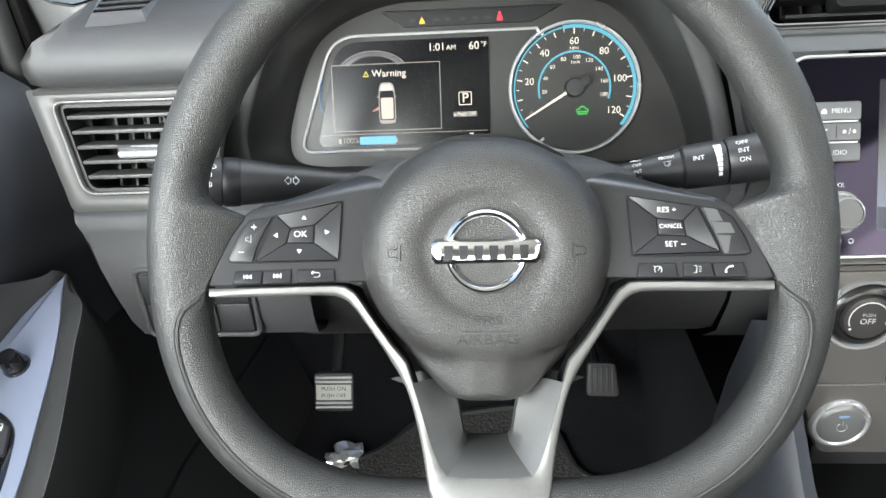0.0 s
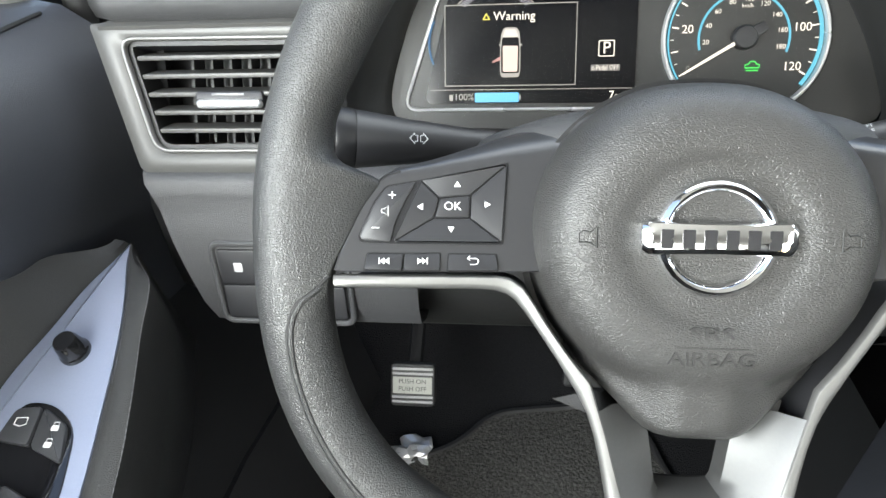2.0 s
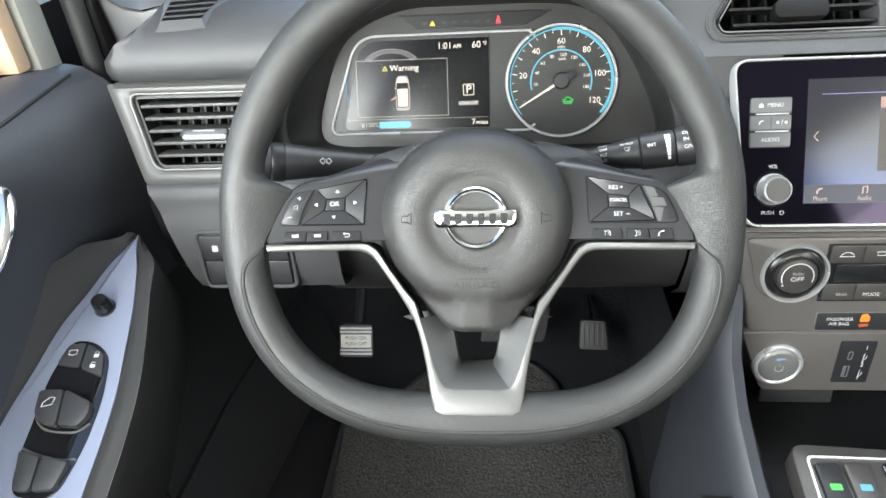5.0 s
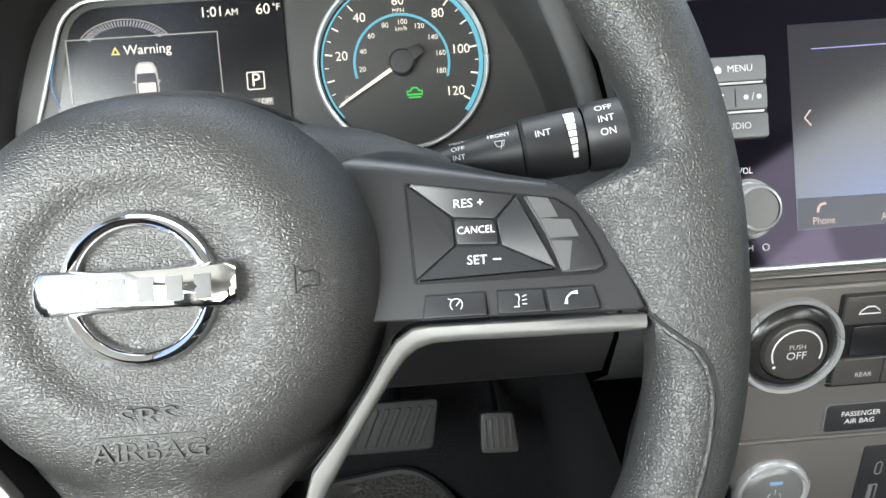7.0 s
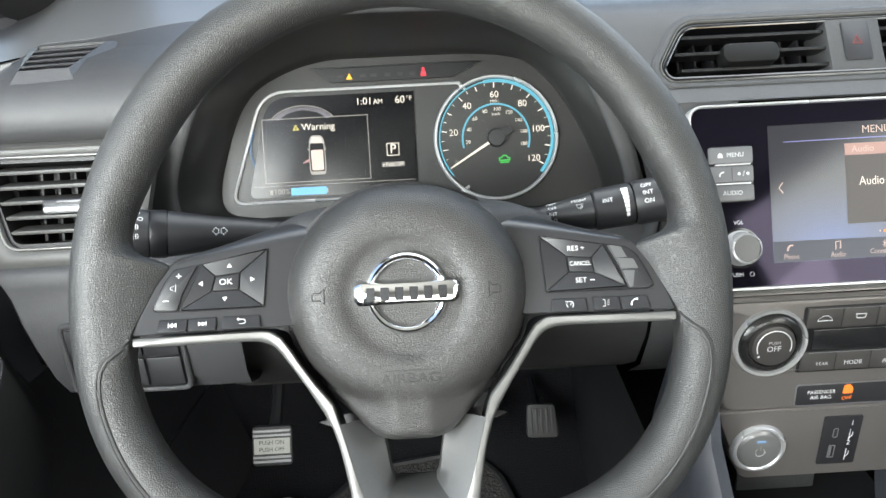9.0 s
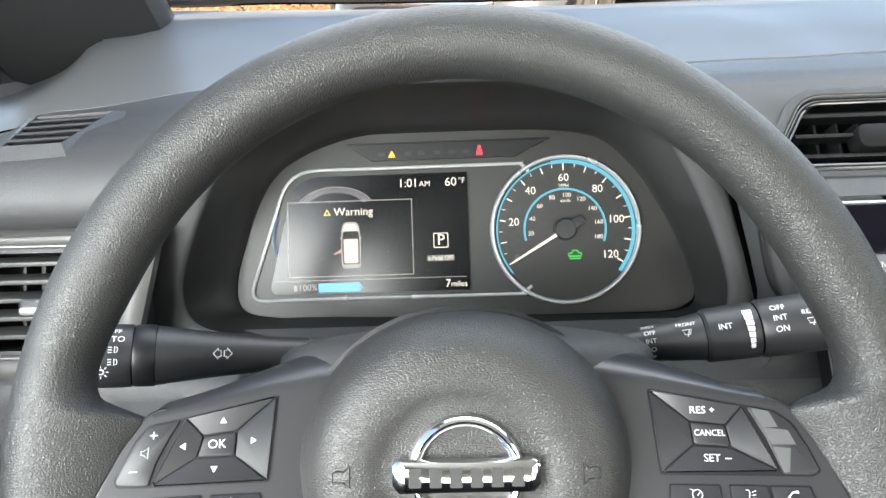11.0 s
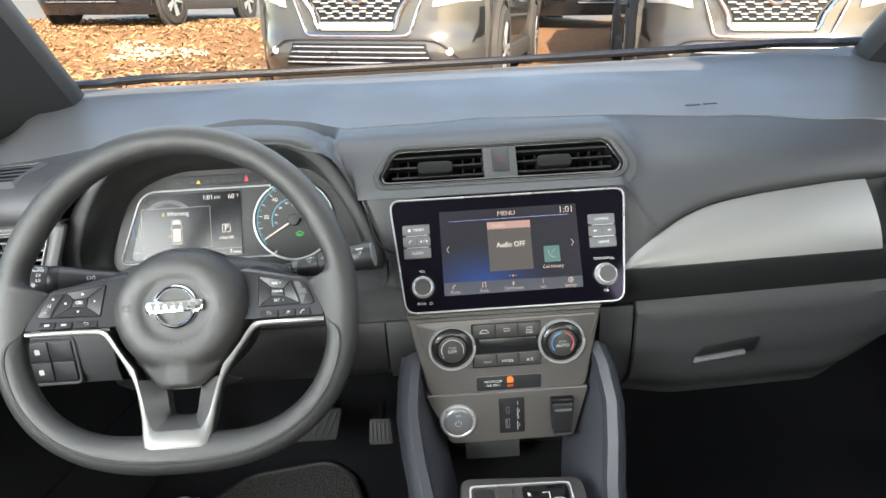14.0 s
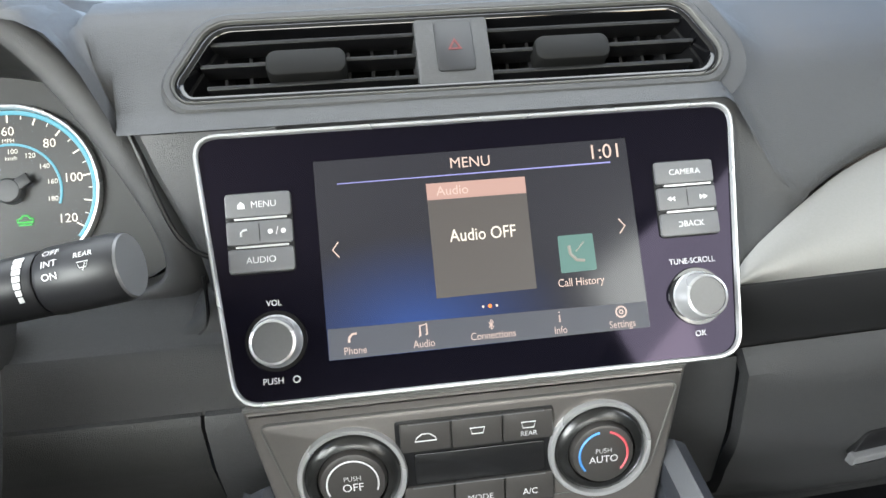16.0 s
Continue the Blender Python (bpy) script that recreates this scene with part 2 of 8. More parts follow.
def rounded(poly, r, n=4):
    """A polygon with its corners rounded by r (one number, or one a corner)."""
    out, c = [], len(poly)
    for i in range(c):
        p, a, b = Vector(poly[i]), Vector(poly[i - 1]), Vector(poly[(i + 1) % c])
        rr = r[i] if isinstance(r, (list, tuple)) else r
        da, db = (a - p), (b - p)
        k = min(rr, da.length * 0.49, db.length * 0.49)
        p0, p1 = p + da.normalized() * k, p + db.normalized() * k
        for j in range(n + 1):
            t = j / n
            out.append(tuple((1 - t) ** 2 * p0 + 2 * t * (1 - t) * p + t * t * p1))
    return out


def circle(r, n=32, cx=0.0, cy=0.0):
    return [(cx + r * math.cos(2 * math.pi * i / n), cy + r * math.sin(2 * math.pi * i / n)) for i in range(n)]


def plate(poly, z0, z1, bevel=0.0, seg=2, bm=None):
    bm = bm or bmesh.new()
    lo = [bm.verts.new((x, y, z0)) for x, y in poly]
    if bevel:
        c = Vector((sum(p[0] for p in poly) / len(poly), sum(p[1] for p in poly) / len(poly)))
        rings = [lo]
        inner = offset(poly, -bevel)
        for i in range(seg + 1):
            a = math.pi / 2 * i / seg
            k = 1 - math.cos(a)
            z = z1 - bevel + bevel * math.sin(a)
            rings.append([bm.verts.new((p[0] + (q[0] - p[0]) * k, p[1] + (q[1] - p[1]) * k, z)) for p, q in zip(poly, inner)])
    else:
        rings = [lo, [bm.verts.new((x, y, z1)) for x, y in poly]]
    n = len(poly)
    for a, b in zip(rings, rings[1:]):
        for i in range(n):
            bm.faces.new((a[i], a[(i + 1) % n], b[(i + 1) % n], b[i]))
    bm.faces.new(list(reversed(lo)))
    bm.faces.new(rings[-1])
    return bm


def offset(poly, d):
    """The polygon moved outwards by d (inwards when negative)."""
    n, out = len(poly), []
    area = sum(poly[i][0] * poly[(i + 1) % n][1] - poly[(i + 1) % n][0] * poly[i][1] for i in range(n))
    s = 1 if area > 0 else -1
    for i in range(n):
        p, a, b = Vector(poly[i]), Vector(poly[i - 1]), Vector(poly[(i + 1) % n])
        e0, e1 = (p - a), (b - p)
        n0, n1 = Vector((e0.y, -e0.x)) * s, Vector((e1.y, -e1.x)) * s
        v = Vector((0, 0))
        for q in (n0, n1):
            if q.length > 1e-9:
                v += q.normalized()
        if v.length > 1e-9:
            v.normalize()
            q = n0 if n0.length > 1e-9 else n1
            v /= max(0.5, v.dot(q.normalized()))
        out.append(tuple(p + v * d))
    return out


def ring(outer, inner, z0, z1, bevel=0.0, bm=None):
    """A flat frame between two outlines with the same number of points, with rounded edges on its face."""
    bm = bm or bmesh.new()
    n = len(outer)
    def row(poly, z):
        return [bm.verts.new((x, y, z)) for x, y in poly]
    if bevel:
        mo = [tuple(Vector(p) + (Vector(q) - Vector(p)) * 0.3) for p, q in zip(outer, inner)]
        mi = [tuple(Vector(p) + (Vector(q) - Vector(p)) * 0.7) for p, q in zip(outer, inner)]
        rows = [row(outer, z0), row(outer, z1 - bevel), row(mo, z1), row(mi, z1), row(inner, z1 - bevel), row(inner, z0)]
    else:
        rows = [row(outer, z0), row(outer, z1), row(inner, z1), row(inner, z0)]
    for a, b in zip(rows, rows[1:] + rows[:1]):
        for i in range(n):
            bm.faces.new((a[i], a[(i + 1) % n], b[(i + 1) % n], b[i]))
    return bm


def lathe(profile, n=40, m=None, bm=None):
    """A turned shape about its z axis, from (radius, height) pairs."""
    bm = bm or bmesh.new()
    rows = []
    for r, z in profile:
        if r < 1e-6:
            p = Vector((0, 0, z))
            rows.append([bm.verts.new(m @ p if m else p)])
        else:
            row = []
            for i in range(n):
                p = Vector((r * math.cos(2 * math.pi * i / n), r * math.sin(2 * math.pi * i / n), z))
                row.append(bm.verts.new(m @ p if m else p))
            rows.append(row)
    for a, b in zip(rows, rows[1:]):
        for i in range(n):
            j = (i + 1) % n
            if len(a) == 1 and len(b) > 1:
                bm.faces.new((a[0], b[i], b[j]))
            elif len(b) == 1 and len(a) > 1:
                bm.faces.new((a[i], a[j], b[0]))
            elif len(a) > 1:
                bm.faces.new((a[i], a[j], b[j], b[i]))
    return bm


def grid(rows, closed=False, thick=0.0, skip=None, bm=None):
    """A sheet through rows of points; skip(i, j) leaves a cell open."""
    bm = bm or bmesh.new()
    vs = [[bm.verts.new(p) for p in r] for r in rows]
    made = []
    for i in range(len(vs) - 1):
        m = len(vs[i])
        for j in range(m if closed else m - 1):
            if skip and skip(i, j):
                continue
            made.append(bm.faces.new((vs[i][j], vs[i][(j + 1) % m], vs[i + 1][(j + 1) % m], vs[i + 1][j])))
    if thick:
        bmesh.ops.recalc_face_normals(bm, faces=bm.faces)
        bmesh.ops.solidify(bm, geom=made, thickness=thick)
    bmesh.ops.delete(bm, geom=[v for v in bm.verts if not v.link_faces], context="VERTS")
    return bm


def box(x0, x1, y0, y1, z0, z1, r=0.0, seg=2, bm=None):
    b = bmesh.new()
    bmesh.ops.create_cube(b, size=1)
    for v in b.verts:
        v.co = Vector(((x0 + x1) / 2 + v.co.x * (x1 - x0), (y0 + y1) / 2 + v.co.y * (y1 - y0), (z0 + z1) / 2 + v.co.z * (z1 - z0)))
    if r:
        bmesh.ops.bevel(b, geom=b.edges[:], offset=r, segments=seg, affect="EDGES", profile=0.6)
    if bm is None:
        return b
    me = bpy.data.meshes.new("x")
    b.to_mesh(me)
    b.free()
    bm.from_mesh(me)
    bpy.data.meshes.remove(me)
    return bm


def tube(path, radius, n=10, closed=False, bm=None, flat=1.0, up=(0, 0, 1)):
    """A bar along a path of points; radius may be a function of the share of the way."""
    bm = bm or bmesh.new()
    pts = [Vector(p) for p in path]
    rows, c = [], len(pts)
    for i, p in enumerate(pts):
        a = pts[i - 1] if (i or closed) else p
        b = pts[(i + 1) % c] if (i < c - 1 or closed) else p
        t = (b - a).normalized()
        s = t.cross(Vector(up))
        if s.length < 1e-4:
            s = t.cross(Vector((0, 1, 0.1)))
        s.normalize()
        w = s.cross(t)
        r = radius(i / max(1, c - 1)) if callable(radius) else radius
        rows.append([p + s * (r * math.cos(2 * math.pi * k / n)) + w * (r * flat * math.sin(2 * math.pi * k / n)) for k in range(n)])
    if closed:
        rows.append(rows[0])
    vs = [[bm.verts.new(p) for p in r] for r in (rows[:-1] if closed else rows)]
    if closed:
        vs.append(vs[0])
    for a, b in zip(vs, vs[1:]):
        for k in range(n):
            bm.faces.new((a[k], a[(k + 1) % n], b[(k + 1) % n], b[k]))
    if not closed:
        bm.faces.new(list(reversed(vs[0])))
        bm.faces.new(vs[-1])
    return bm


def lettering(text, parent, u, v, z, size, mat, name="lettering", align="CENTER", turn=0.0, m=None, thick=0.0, wide=1.0):
    cu = bpy.data.curves.new("text", "FONT")
    cu.body, cu.size, cu.align_x, cu.align_y, cu.extrude, cu.resolution_u = text, size, align, "CENTER", thick, 3
    t = bpy.data.objects.new("text", cu)
    scene.collection.objects.link(t)
    me = bpy.data.meshes.new_from_object(t.evaluated_get(bpy.context.evaluated_depsgraph_get()))
    bpy.data.objects.remove(t)
    bpy.data.curves.remove(cu)
    me.materials.clear()
    me.materials.append(mat)
    me.name = name
    ob = new(name, me)
    ob.parent = parent
    local = Matrix.Translation((u, v, z)) @ Matrix.Rotation(radians(turn), 4, "Z") @ Matrix.Diagonal((wide, 1, 1, 1))
    ob.matrix_basis = (m @ local) if m else local
    return ob


def lerp_keys(keys, x):
    """A smooth curve through (x, value) keys."""
    if x <= keys[0][0]:
        return keys[0][1]
    for (x0, a), (x1, b) in zip(keys, keys[1:]):
        if x <= x1:
            t = (x - x0) / (x1 - x0)
            t = t * t * (3 - 2 * t)
            return a + (b - a) * t
    return keys[-1][1]


def curve_keys(keys, x):
    """A flowing curve through (x, value) keys, with no flats at the keys."""
    n = len(keys)
    if x <= keys[0][0]:
        return keys[0][1]
    if x >= keys[-1][0]:
        return keys[-1][1]
    i = max(k for k in range(n - 1) if keys[k][0] <= x)
    def slope(k):
        a, b = keys[max(0, k - 1)], keys[min(n - 1, k + 1)]
        return (b[1] - a[1]) / (b[0] - a[0])
    (x0, a), (x1, b) = keys[i], keys[i + 1]
    h = x1 - x0
    t = (x - x0) / h
    return a * (2 * t ** 3 - 3 * t * t + 1) + slope(i) * h * (t ** 3 - 2 * t * t + t) + b * (3 * t * t - 2 * t ** 3) + slope(i + 1) * h * (t ** 3 - t * t)


def spline(pts, n=8, closed=False):
    """Points along a smooth curve through the given ones."""
    c, out = len(pts), []
    P = [Vector(p) for p in pts]
    for i in range(c if closed else c - 1):
        p0 = P[i - 1] if (i or closed) else P[0]
        p1, p2 = P[i], P[(i + 1) % c]
        p3 = P[(i + 2) % c] if (closed or i + 2 < c) else P[-1]
        for j in range(n):
            t = j / n
            out.append(tuple(0.5 * (2 * p1 + (p2 - p0) * t + (2 * p0 - 5 * p1 + 4 * p2 - p3) * t * t + (3 * p1 - p0 - 3 * p2 + p3) * t ** 3)))
    if not closed:
        out.append(tuple(P[-1]))
    return out
# ---- outside: sloping lot, mulch bed, parked cars ----
ASPHALT = material("worn pale concrete", (0.15, 0.142, 0.13), 0.9, vary=0.25, scale=2, bump=0.01, bump_scale=60, cells=False)
MULCH = material("orange wood mulch", (0.235, 0.115, 0.048), 0.9, vary=0.5, scale=3.5, bump=0.03, bump_scale=16)
CONCRETE = material("pale concrete kerb", (0.42, 0.39, 0.34), 0.8, vary=0.15, scale=5)
CARPAINT = material("graphite car paint", (0.085, 0.08, 0.075), 0.25, 0.4, vary=0, coat=0.6)
CARPAINT2 = material("bronze grey car paint", (0.115, 0.105, 0.095), 0.25, 0.4, vary=0, coat=0.6)
CARBLACK = material("black car paint", (0.02, 0.021, 0.024), 0.2, 0.2, vary=0.03, coat=0.6)
CARGLASS = material("dark car glass", (0.02, 0.022, 0.025), 0.05, vary=0)
TYRE = material("tyre rubber", (0.05, 0.045, 0.04), 0.8, vary=0.15)
LAMPGLASS = material("headlamp glass", (0.75, 0.75, 0.74), 0.08, 0.3, vary=0.1, scale=8)


def ground_z(x, y):
    rise = lerp_keys(((-40, -0.32), (2.3, -0.32), (4.5, 0.07), (7.5, 0.17), (10, 0.50), (14, 0.62), (60, 1.1)), y)
    return rise - 0.05 * x * lerp_keys(((1.5, 0), (5, 1)), y)


xs = [-400, -120, -60] + [-30 + 1.0 * i for i in range(71)] + [70, 130, 400]
ys = [-400, -120, -40, -12, -4] + [-2 + 0.4 * i for i in range(56)] + [24, 32, 60, 130, 400]
def ground_part(y0, y1, x0, x1, dz):
    gx = [x for x in xs if x0 <= x <= x1]
    gy = [y for y in ys if y0 <= y <= y1]
    return grid([[(x, y, ground_z(x, y) + dz) for x in gx] for y in gy])
solid("ground", ground_part(-400, 400, -400, 400, 0), ASPHALT, "worn pale grey paving of a car lot", "ground", kind="structure")
def bed_x(i, y):
    left = 0.55 - 0.62 * y
    return left + (5.0 - left) * i / 26


bed = grid([[(bed_x(i, 2.4 + 0.28 * j), 2.4 + 0.28 * j, ground_z(bed_x(i, 2.4 + 0.28 * j), 2.4 + 0.28 * j) + 0.03 + 0.03 * noise.noise((i * 0.9, j * 0.7, 0))) for i in range(27)] for j in range(36)])
solid("mulch_bed", bed, MULCH, "sunlit bed of orange brown wood mulch", "mulch", kind="stuff")
random.seed(5)
chips, paler = bmesh.new(), bmesh.new()
PALE_MID = (-2.9, 8.3)  # middle of a patch of paler chips


def wood_chip(bm, x, y, rise):
    m = Matrix.Translation((x, y, ground_z(x, y) + rise)) @ Euler((random.uniform(-0.6, 0.6), random.uniform(-0.6, 0.6), random.uniform(0, 6.3))).to_matrix().to_4x4()
    a, b = random.uniform(0.02, 0.06), random.uniform(0.008, 0.018)
    q = [bm.verts.new(m @ Vector(p)) for p in ((-a, -b, 0), (a, -b * 0.6, 0), (a * 0.9, b, 0.004), (-a * 0.9, b * 0.7, 0.008), (0, 0, 0.02))]
    for k in range(4):
        bm.faces.new((q[k], q[(k + 1) % 4], q[4]))


for i in range(9000):
    x, y = random.uniform(-6.5, 1.2), random.uniform(2.6, 12.0)
    if x > 0.6 - 0.62 * y:
        wood_chip(chips, x, y, 0.05)
for i in range(260):
    a = random.uniform(0, 6.283)
    d = 0.15 + 0.95 * random.uniform(0, 1) ** 0.8 * (1 + 0.4 * math.sin(3 * a + 1))
    wood_chip(paler, PALE_MID[0] + 0.52 * d * math.cos(a), PALE_MID[1] + 0.34 * d * math.sin(a) - 0.12 * d * math.cos(a), 0.065)


def chip_wood(name, dark, pale):
    """Wood whose tone differs from chip to chip."""
    m = material(name, pale, 0.85, vary=0.2, scale=20)
    nt = m.node_tree
    geo, mix = nt.nodes.new("ShaderNodeNewGeometry"), nt.nodes.new("ShaderNodeMix")
    mix.data_type = "RGBA"
    mix.inputs[6].default_value, mix.inputs[7].default_value = (*dark, 1), (*pale, 1)
    nt.links.new(geo.outputs["Random Per Island"], mix.inputs[0])
    nt.links.new(mix.outputs[2], nt.nodes["Principled BSDF"].inputs["Base Color"])
    return m


solid("mulch_chips", chips, chip_wood("wood chip", (0.13, 0.055, 0.022), (0.46, 0.29, 0.14)), "loose orange brown wood chips on the mulch bed", "mulch", kind="stuff", smooth=0)
solid("pale_chips", paler, chip_wood("pale wood chip", (0.40, 0.30, 0.17), (0.70, 0.62, 0.45)), "patch of paler wood chips on the mulch bed", "mulch", kind="stuff", smooth=0)
kerb = bmesh.new()
for i in range(12):
    x0 = -6 + i * 1.5
    box(x0 + 0.006, x0 + 1.494, 2.16, 2.32, ground_z(x0 + 0.7, 2.2) - 0.1, ground_z(x0 + 0.7, 2.2) + 0.12, 0.02, 2, kerb)
solid("kerb", kerb, CONCRETE, "pale concrete kerb along the mulch bed", "kerb", kind="structure")


def nose_y(x, z):
    """How far forward the front of a parked car stands at a place of its face."""
    lean = lerp_keys(((0.15, 0.10), (0.28, 0.03), (0.34, 0.0), (0.48, 0.015), (0.54, 0.035), (0.80, 0.045), (0.92, 0.075), (0.98, 0.15), (1.04, 0.32)), z)
    u = abs(x) / 0.91
    return -2.31 + lean + 0.06 * u * u + 0.36 * u ** 6


def face_patch(zs, left, right, h, n=12):
    """A strip of the nose between two edges, each given as x at height, with its rim turned back into the body."""
    rows = []
    for i, z in enumerate(zs):
        a, b = lerp_keys(left, z), lerp_keys(right, z)
        xs_ = [a + (b - a) * k / n for k in range(n + 1)]
        row = [(x, nose_y(x, z) - h, z) for x in xs_]
        rows.append([(row[0][0], row[0][1] + h + 0.03, z)] + row + [(row[-1][0], row[-1][1] + h + 0.03, z)])
    first, last = [(x, y + h + 0.03, z) for x, y, z in rows[0]], [(x, y + h + 0.03, z) for x, y, z in rows[-1]]
    return grid([first] + rows + [last])


def mirrored(keys):
    return tuple((z, -x) for z, x in keys)


def steps(a, b, n):
    return [a + (b - a) * k / n for k in range(n + 1)]


def suv(m, paint, label):
    """A parked sport utility car; its nose points along its own -y, its base is at z = 0."""
    car = thing("parked_car", m, label, "car", "parked cars")
    # half outlines along the car: y, half width, sill height, belt height, roof height
    st = ((-1.95, 0.905, 0.19, 0.98, 1.02), (-1.6, 0.915, 0.24, 1.02, 1.08),
          (-0.95, 0.92, 0.25, 1.04, 1.14), (-0.2, 0.92, 0.25, 1.05, 1.62), (0.6, 0.92, 0.25, 1.06, 1.70), (1.5, 0.92, 0.25, 1.08, 1.66), (2.0, 0.90, 0.28, 1.10, 1.45), (2.3, 0.84, 0.40, 1.05, 1.12))
    rows = []
    for y, w, s, b, r in st:
        k = 0.80 if r > 1.3 else 0.9
        half = [(w * 0.86, s), (w * 0.985, s + 0.1), (w, (s + b) / 2), (w * 0.985, b - 0.06), (w * 0.95, b), (w * (k + 0.04), (b + r) / 2 if r > 1.3 else b + (r - b) * 0.5), (w * k * 0.92, r - 0.03), (w * 0.35, r), (0, r + 0.01)]
        rows.append([(x, y, z) for x, z in half] + [(-x, y, z) for x, z in reversed(half[:-1])])
    bm = grid(rows)
    for row in (rows[0], rows[-1]):
        bm.faces.new([bm.verts.new(p) for p in row])
    part("body", bm, paint, car, smooth=50)
    # bonnet front and bumper as one rounded sheet, then what is set into it
    part("front_bumper", grid([[(0.91 * k / 20, nose_y(0.91 * k / 20, z), z) for k in range(-20, 21)] for z in (0.15, 0.20, 0.28, 0.31, 0.34, 0.41, 0.48, 0.51, 0.54, 0.62, 0.70, 0.80, 0.86, 0.92, 0.95, 0.98, 1.01, 1.04)]), paint, car, smooth=60)
    inner = ((0.60, 0.27), (0.92, 0.44))
    part("grille", face_patch(steps(0.60, 0.92, 8), mirrored(inner), inner, 0.004), BLACK, car, "black mesh grille")
    for i in range(9):
        z = 0.632 + 0.033 * i
        w = lerp_keys(inner, z) - 0.012
        n = 11
        for side in range(n):
            x = -w + 2 * w * (side + 0.5) / n
            tilt = 0.006 if (side + i) % 2 else -0.006
            bar = box(-w / n * 0.96, w / n * 0.96, -0.014, 0.006, -0.0065, 0.0065, 0.003, 1)
            part("grille_bar", bar, SATINCHROME, car, m=Matrix.Translation((x, nose_y(x, z) - 0.004, z + tilt)))
    part("grille_sill", face_patch((0.545, 0.56, 0.585, 0.60), ((0.545, -0.262), (0.60, -0.275)), ((0.545, 0.262), (0.60, 0.275)), 0.022), CHROME, car, "bright chrome grille sill")
    for s in (-1, 1):
        blade = [(s * lerp_keys(((0.545, 0.275), (0.60, 0.30), (0.92, 0.465)), z), z) for z in steps(0.555, 0.95, 10)]
        part("grille_blade", tube([(x, nose_y(x, z) - 0.012, z) for x, z in blade], 0.030, 8, flat=0.55), CHROME, car, "chrome grille frame")
    vee = [(0.565, 0.98), (0.53, 0.90), (0.45, 0.70), (0.395, 0.545), (0.375, 0.520), (0.34, 0.508)]
    outline = vee + [(x, 0.505) for x in (0.2, 0.0, -0.2)] + [(-x, z) for x, z in vee[::-1]]
    part("chrome_outline", tube(spline([(x, nose_y(x, z) - 0.008, z) for x, z in outline], 4), 0.013, 8), CHROME, car, "thin chrome outline round the grille")
    badge = part("badge", lathe(((0.062, 0.0), (0.062, 0.016), (0.072, 0.024), (0.084, 0.018), (0.086, 0.0)), 28), CHROME, car, "round chrome badge", Matrix.Translation((0, nose_y(0, 0.80) - 0.006, 0.80)) @ Matrix.Rotation(radians(90), 4, "X"))
    part("badge_bar", box(-0.10, 0.10, -0.018, 0.018, 0.0, 0.024, 0.005), CHROME, badge)
    for s in (-1, 1):
        lo, hi = ((0.70, 0.545), (0.93, 0.63)), ((0.70, 0.60), (0.735, 0.845), (0.93, 0.88))
        edge = (lo, hi) if s > 0 else (mirrored(hi), mirrored(lo))
        lamp = part("headlight", face_patch(steps(0.70, 0.93, 6), edge[0], edge[1], 0.012, 8), LAMPGLASS, car, "clear headlamp")
        for k in range(4):
            x, z = s * (0.60 + 0.07 * k), 0.80 + 0.012 * k
            part("reflector", lathe(((0.0, 0.004), (0.018, 0.006), (0.030, 0.018), (0.033, 0.018), (0.033, 0.0)), 14), CHROME, lamp, "", Matrix.Translation((x, nose_y(x, z) - 0.012, z)) @ Matrix.Rotation(radians(90), 4, "X"))
        a, b = ((0.46, 0.80), (0.58, 0.838), (0.70, 0.838)), ((0.46, 0.81), (0.50, 0.868), (0.70, 0.868))
        edge = (a, b) if s > 0 else (mirrored(b), mirrored(a))
        part("corner_duct", face_patch(steps(0.46, 0.70, 5), edge[0], edge[1], 0.004, 3), BLACK, car, "black slit at the bumper corner")
        part("fog_lamp", lathe(((0.0, 0.012), (0.024, 0.012), (0.030, 0.0)), 16), LAMPGLASS, car, "small round fog lamp", Matrix.Translation((s * 0.66, nose_y(0.66, 0.40) - 0.002, 0.40)) @ Matrix.Rotation(radians(90), 4, "X"))
    low = ((0.30, 0.56), (0.46, 0.50))
    part("lower_intake", face_patch(steps(0.30, 0.455, 5), mirrored(low), low, 0.004), BLACK, car, "black lower air intake")
    brow = [(-0.72, 0.36), (-0.60, 0.455), (-0.50, 0.482), (-0.25, 0.487), (0.25, 0.487), (0.50, 0.482), (0.60, 0.455), (0.72, 0.36)]
    part("bumper_brow", tube(spline([(x, nose_y(x, z) - 0.002, z) for x, z in brow], 5), 0.018, 8, flat=0.6), paint, car)
    for i in range(4):
        z = 0.325 + 0.036 * i
        w = lerp_keys(low, z) - 0.015
        part("intake_slat", tube([(w * k / 6, nose_y(w * k / 6, z) - 0.008, z) for k in range(-6, 7)], 0.006, 6), SATINCHROME, car)
    part("windscreen", plate([(-0.72, 0), (0.72, 0), (0.60, 0.72), (-0.60, 0.72)], 0, 0.01), CARGLASS, car, "dark windscreen", Matrix.Translation((0, -0.93, 1.15)) @ Matrix.Rotation(radians(36), 4, "X"))
    for s in (-1, 1):
        part("side_window", plate([(-0.5, 0.0), (1.6, 0.0), (1.2, 0.42), (0.1, 0.42)], 0, 0.01), CARGLASS, car, "dark side window", Matrix.Translation((s * 0.875, 0, 1.12)) @ Matrix.Rotation(radians(90), 4, "X") @ Matrix.Rotation(radians(90), 4, "Y"))
        part("wing_mirror", box(-0.1, 0.1, -0.06, 0.06, -0.07, 0.07, 0.03), paint, car, m=Matrix.Translation((s * 1.02, -0.55, 1.12)))
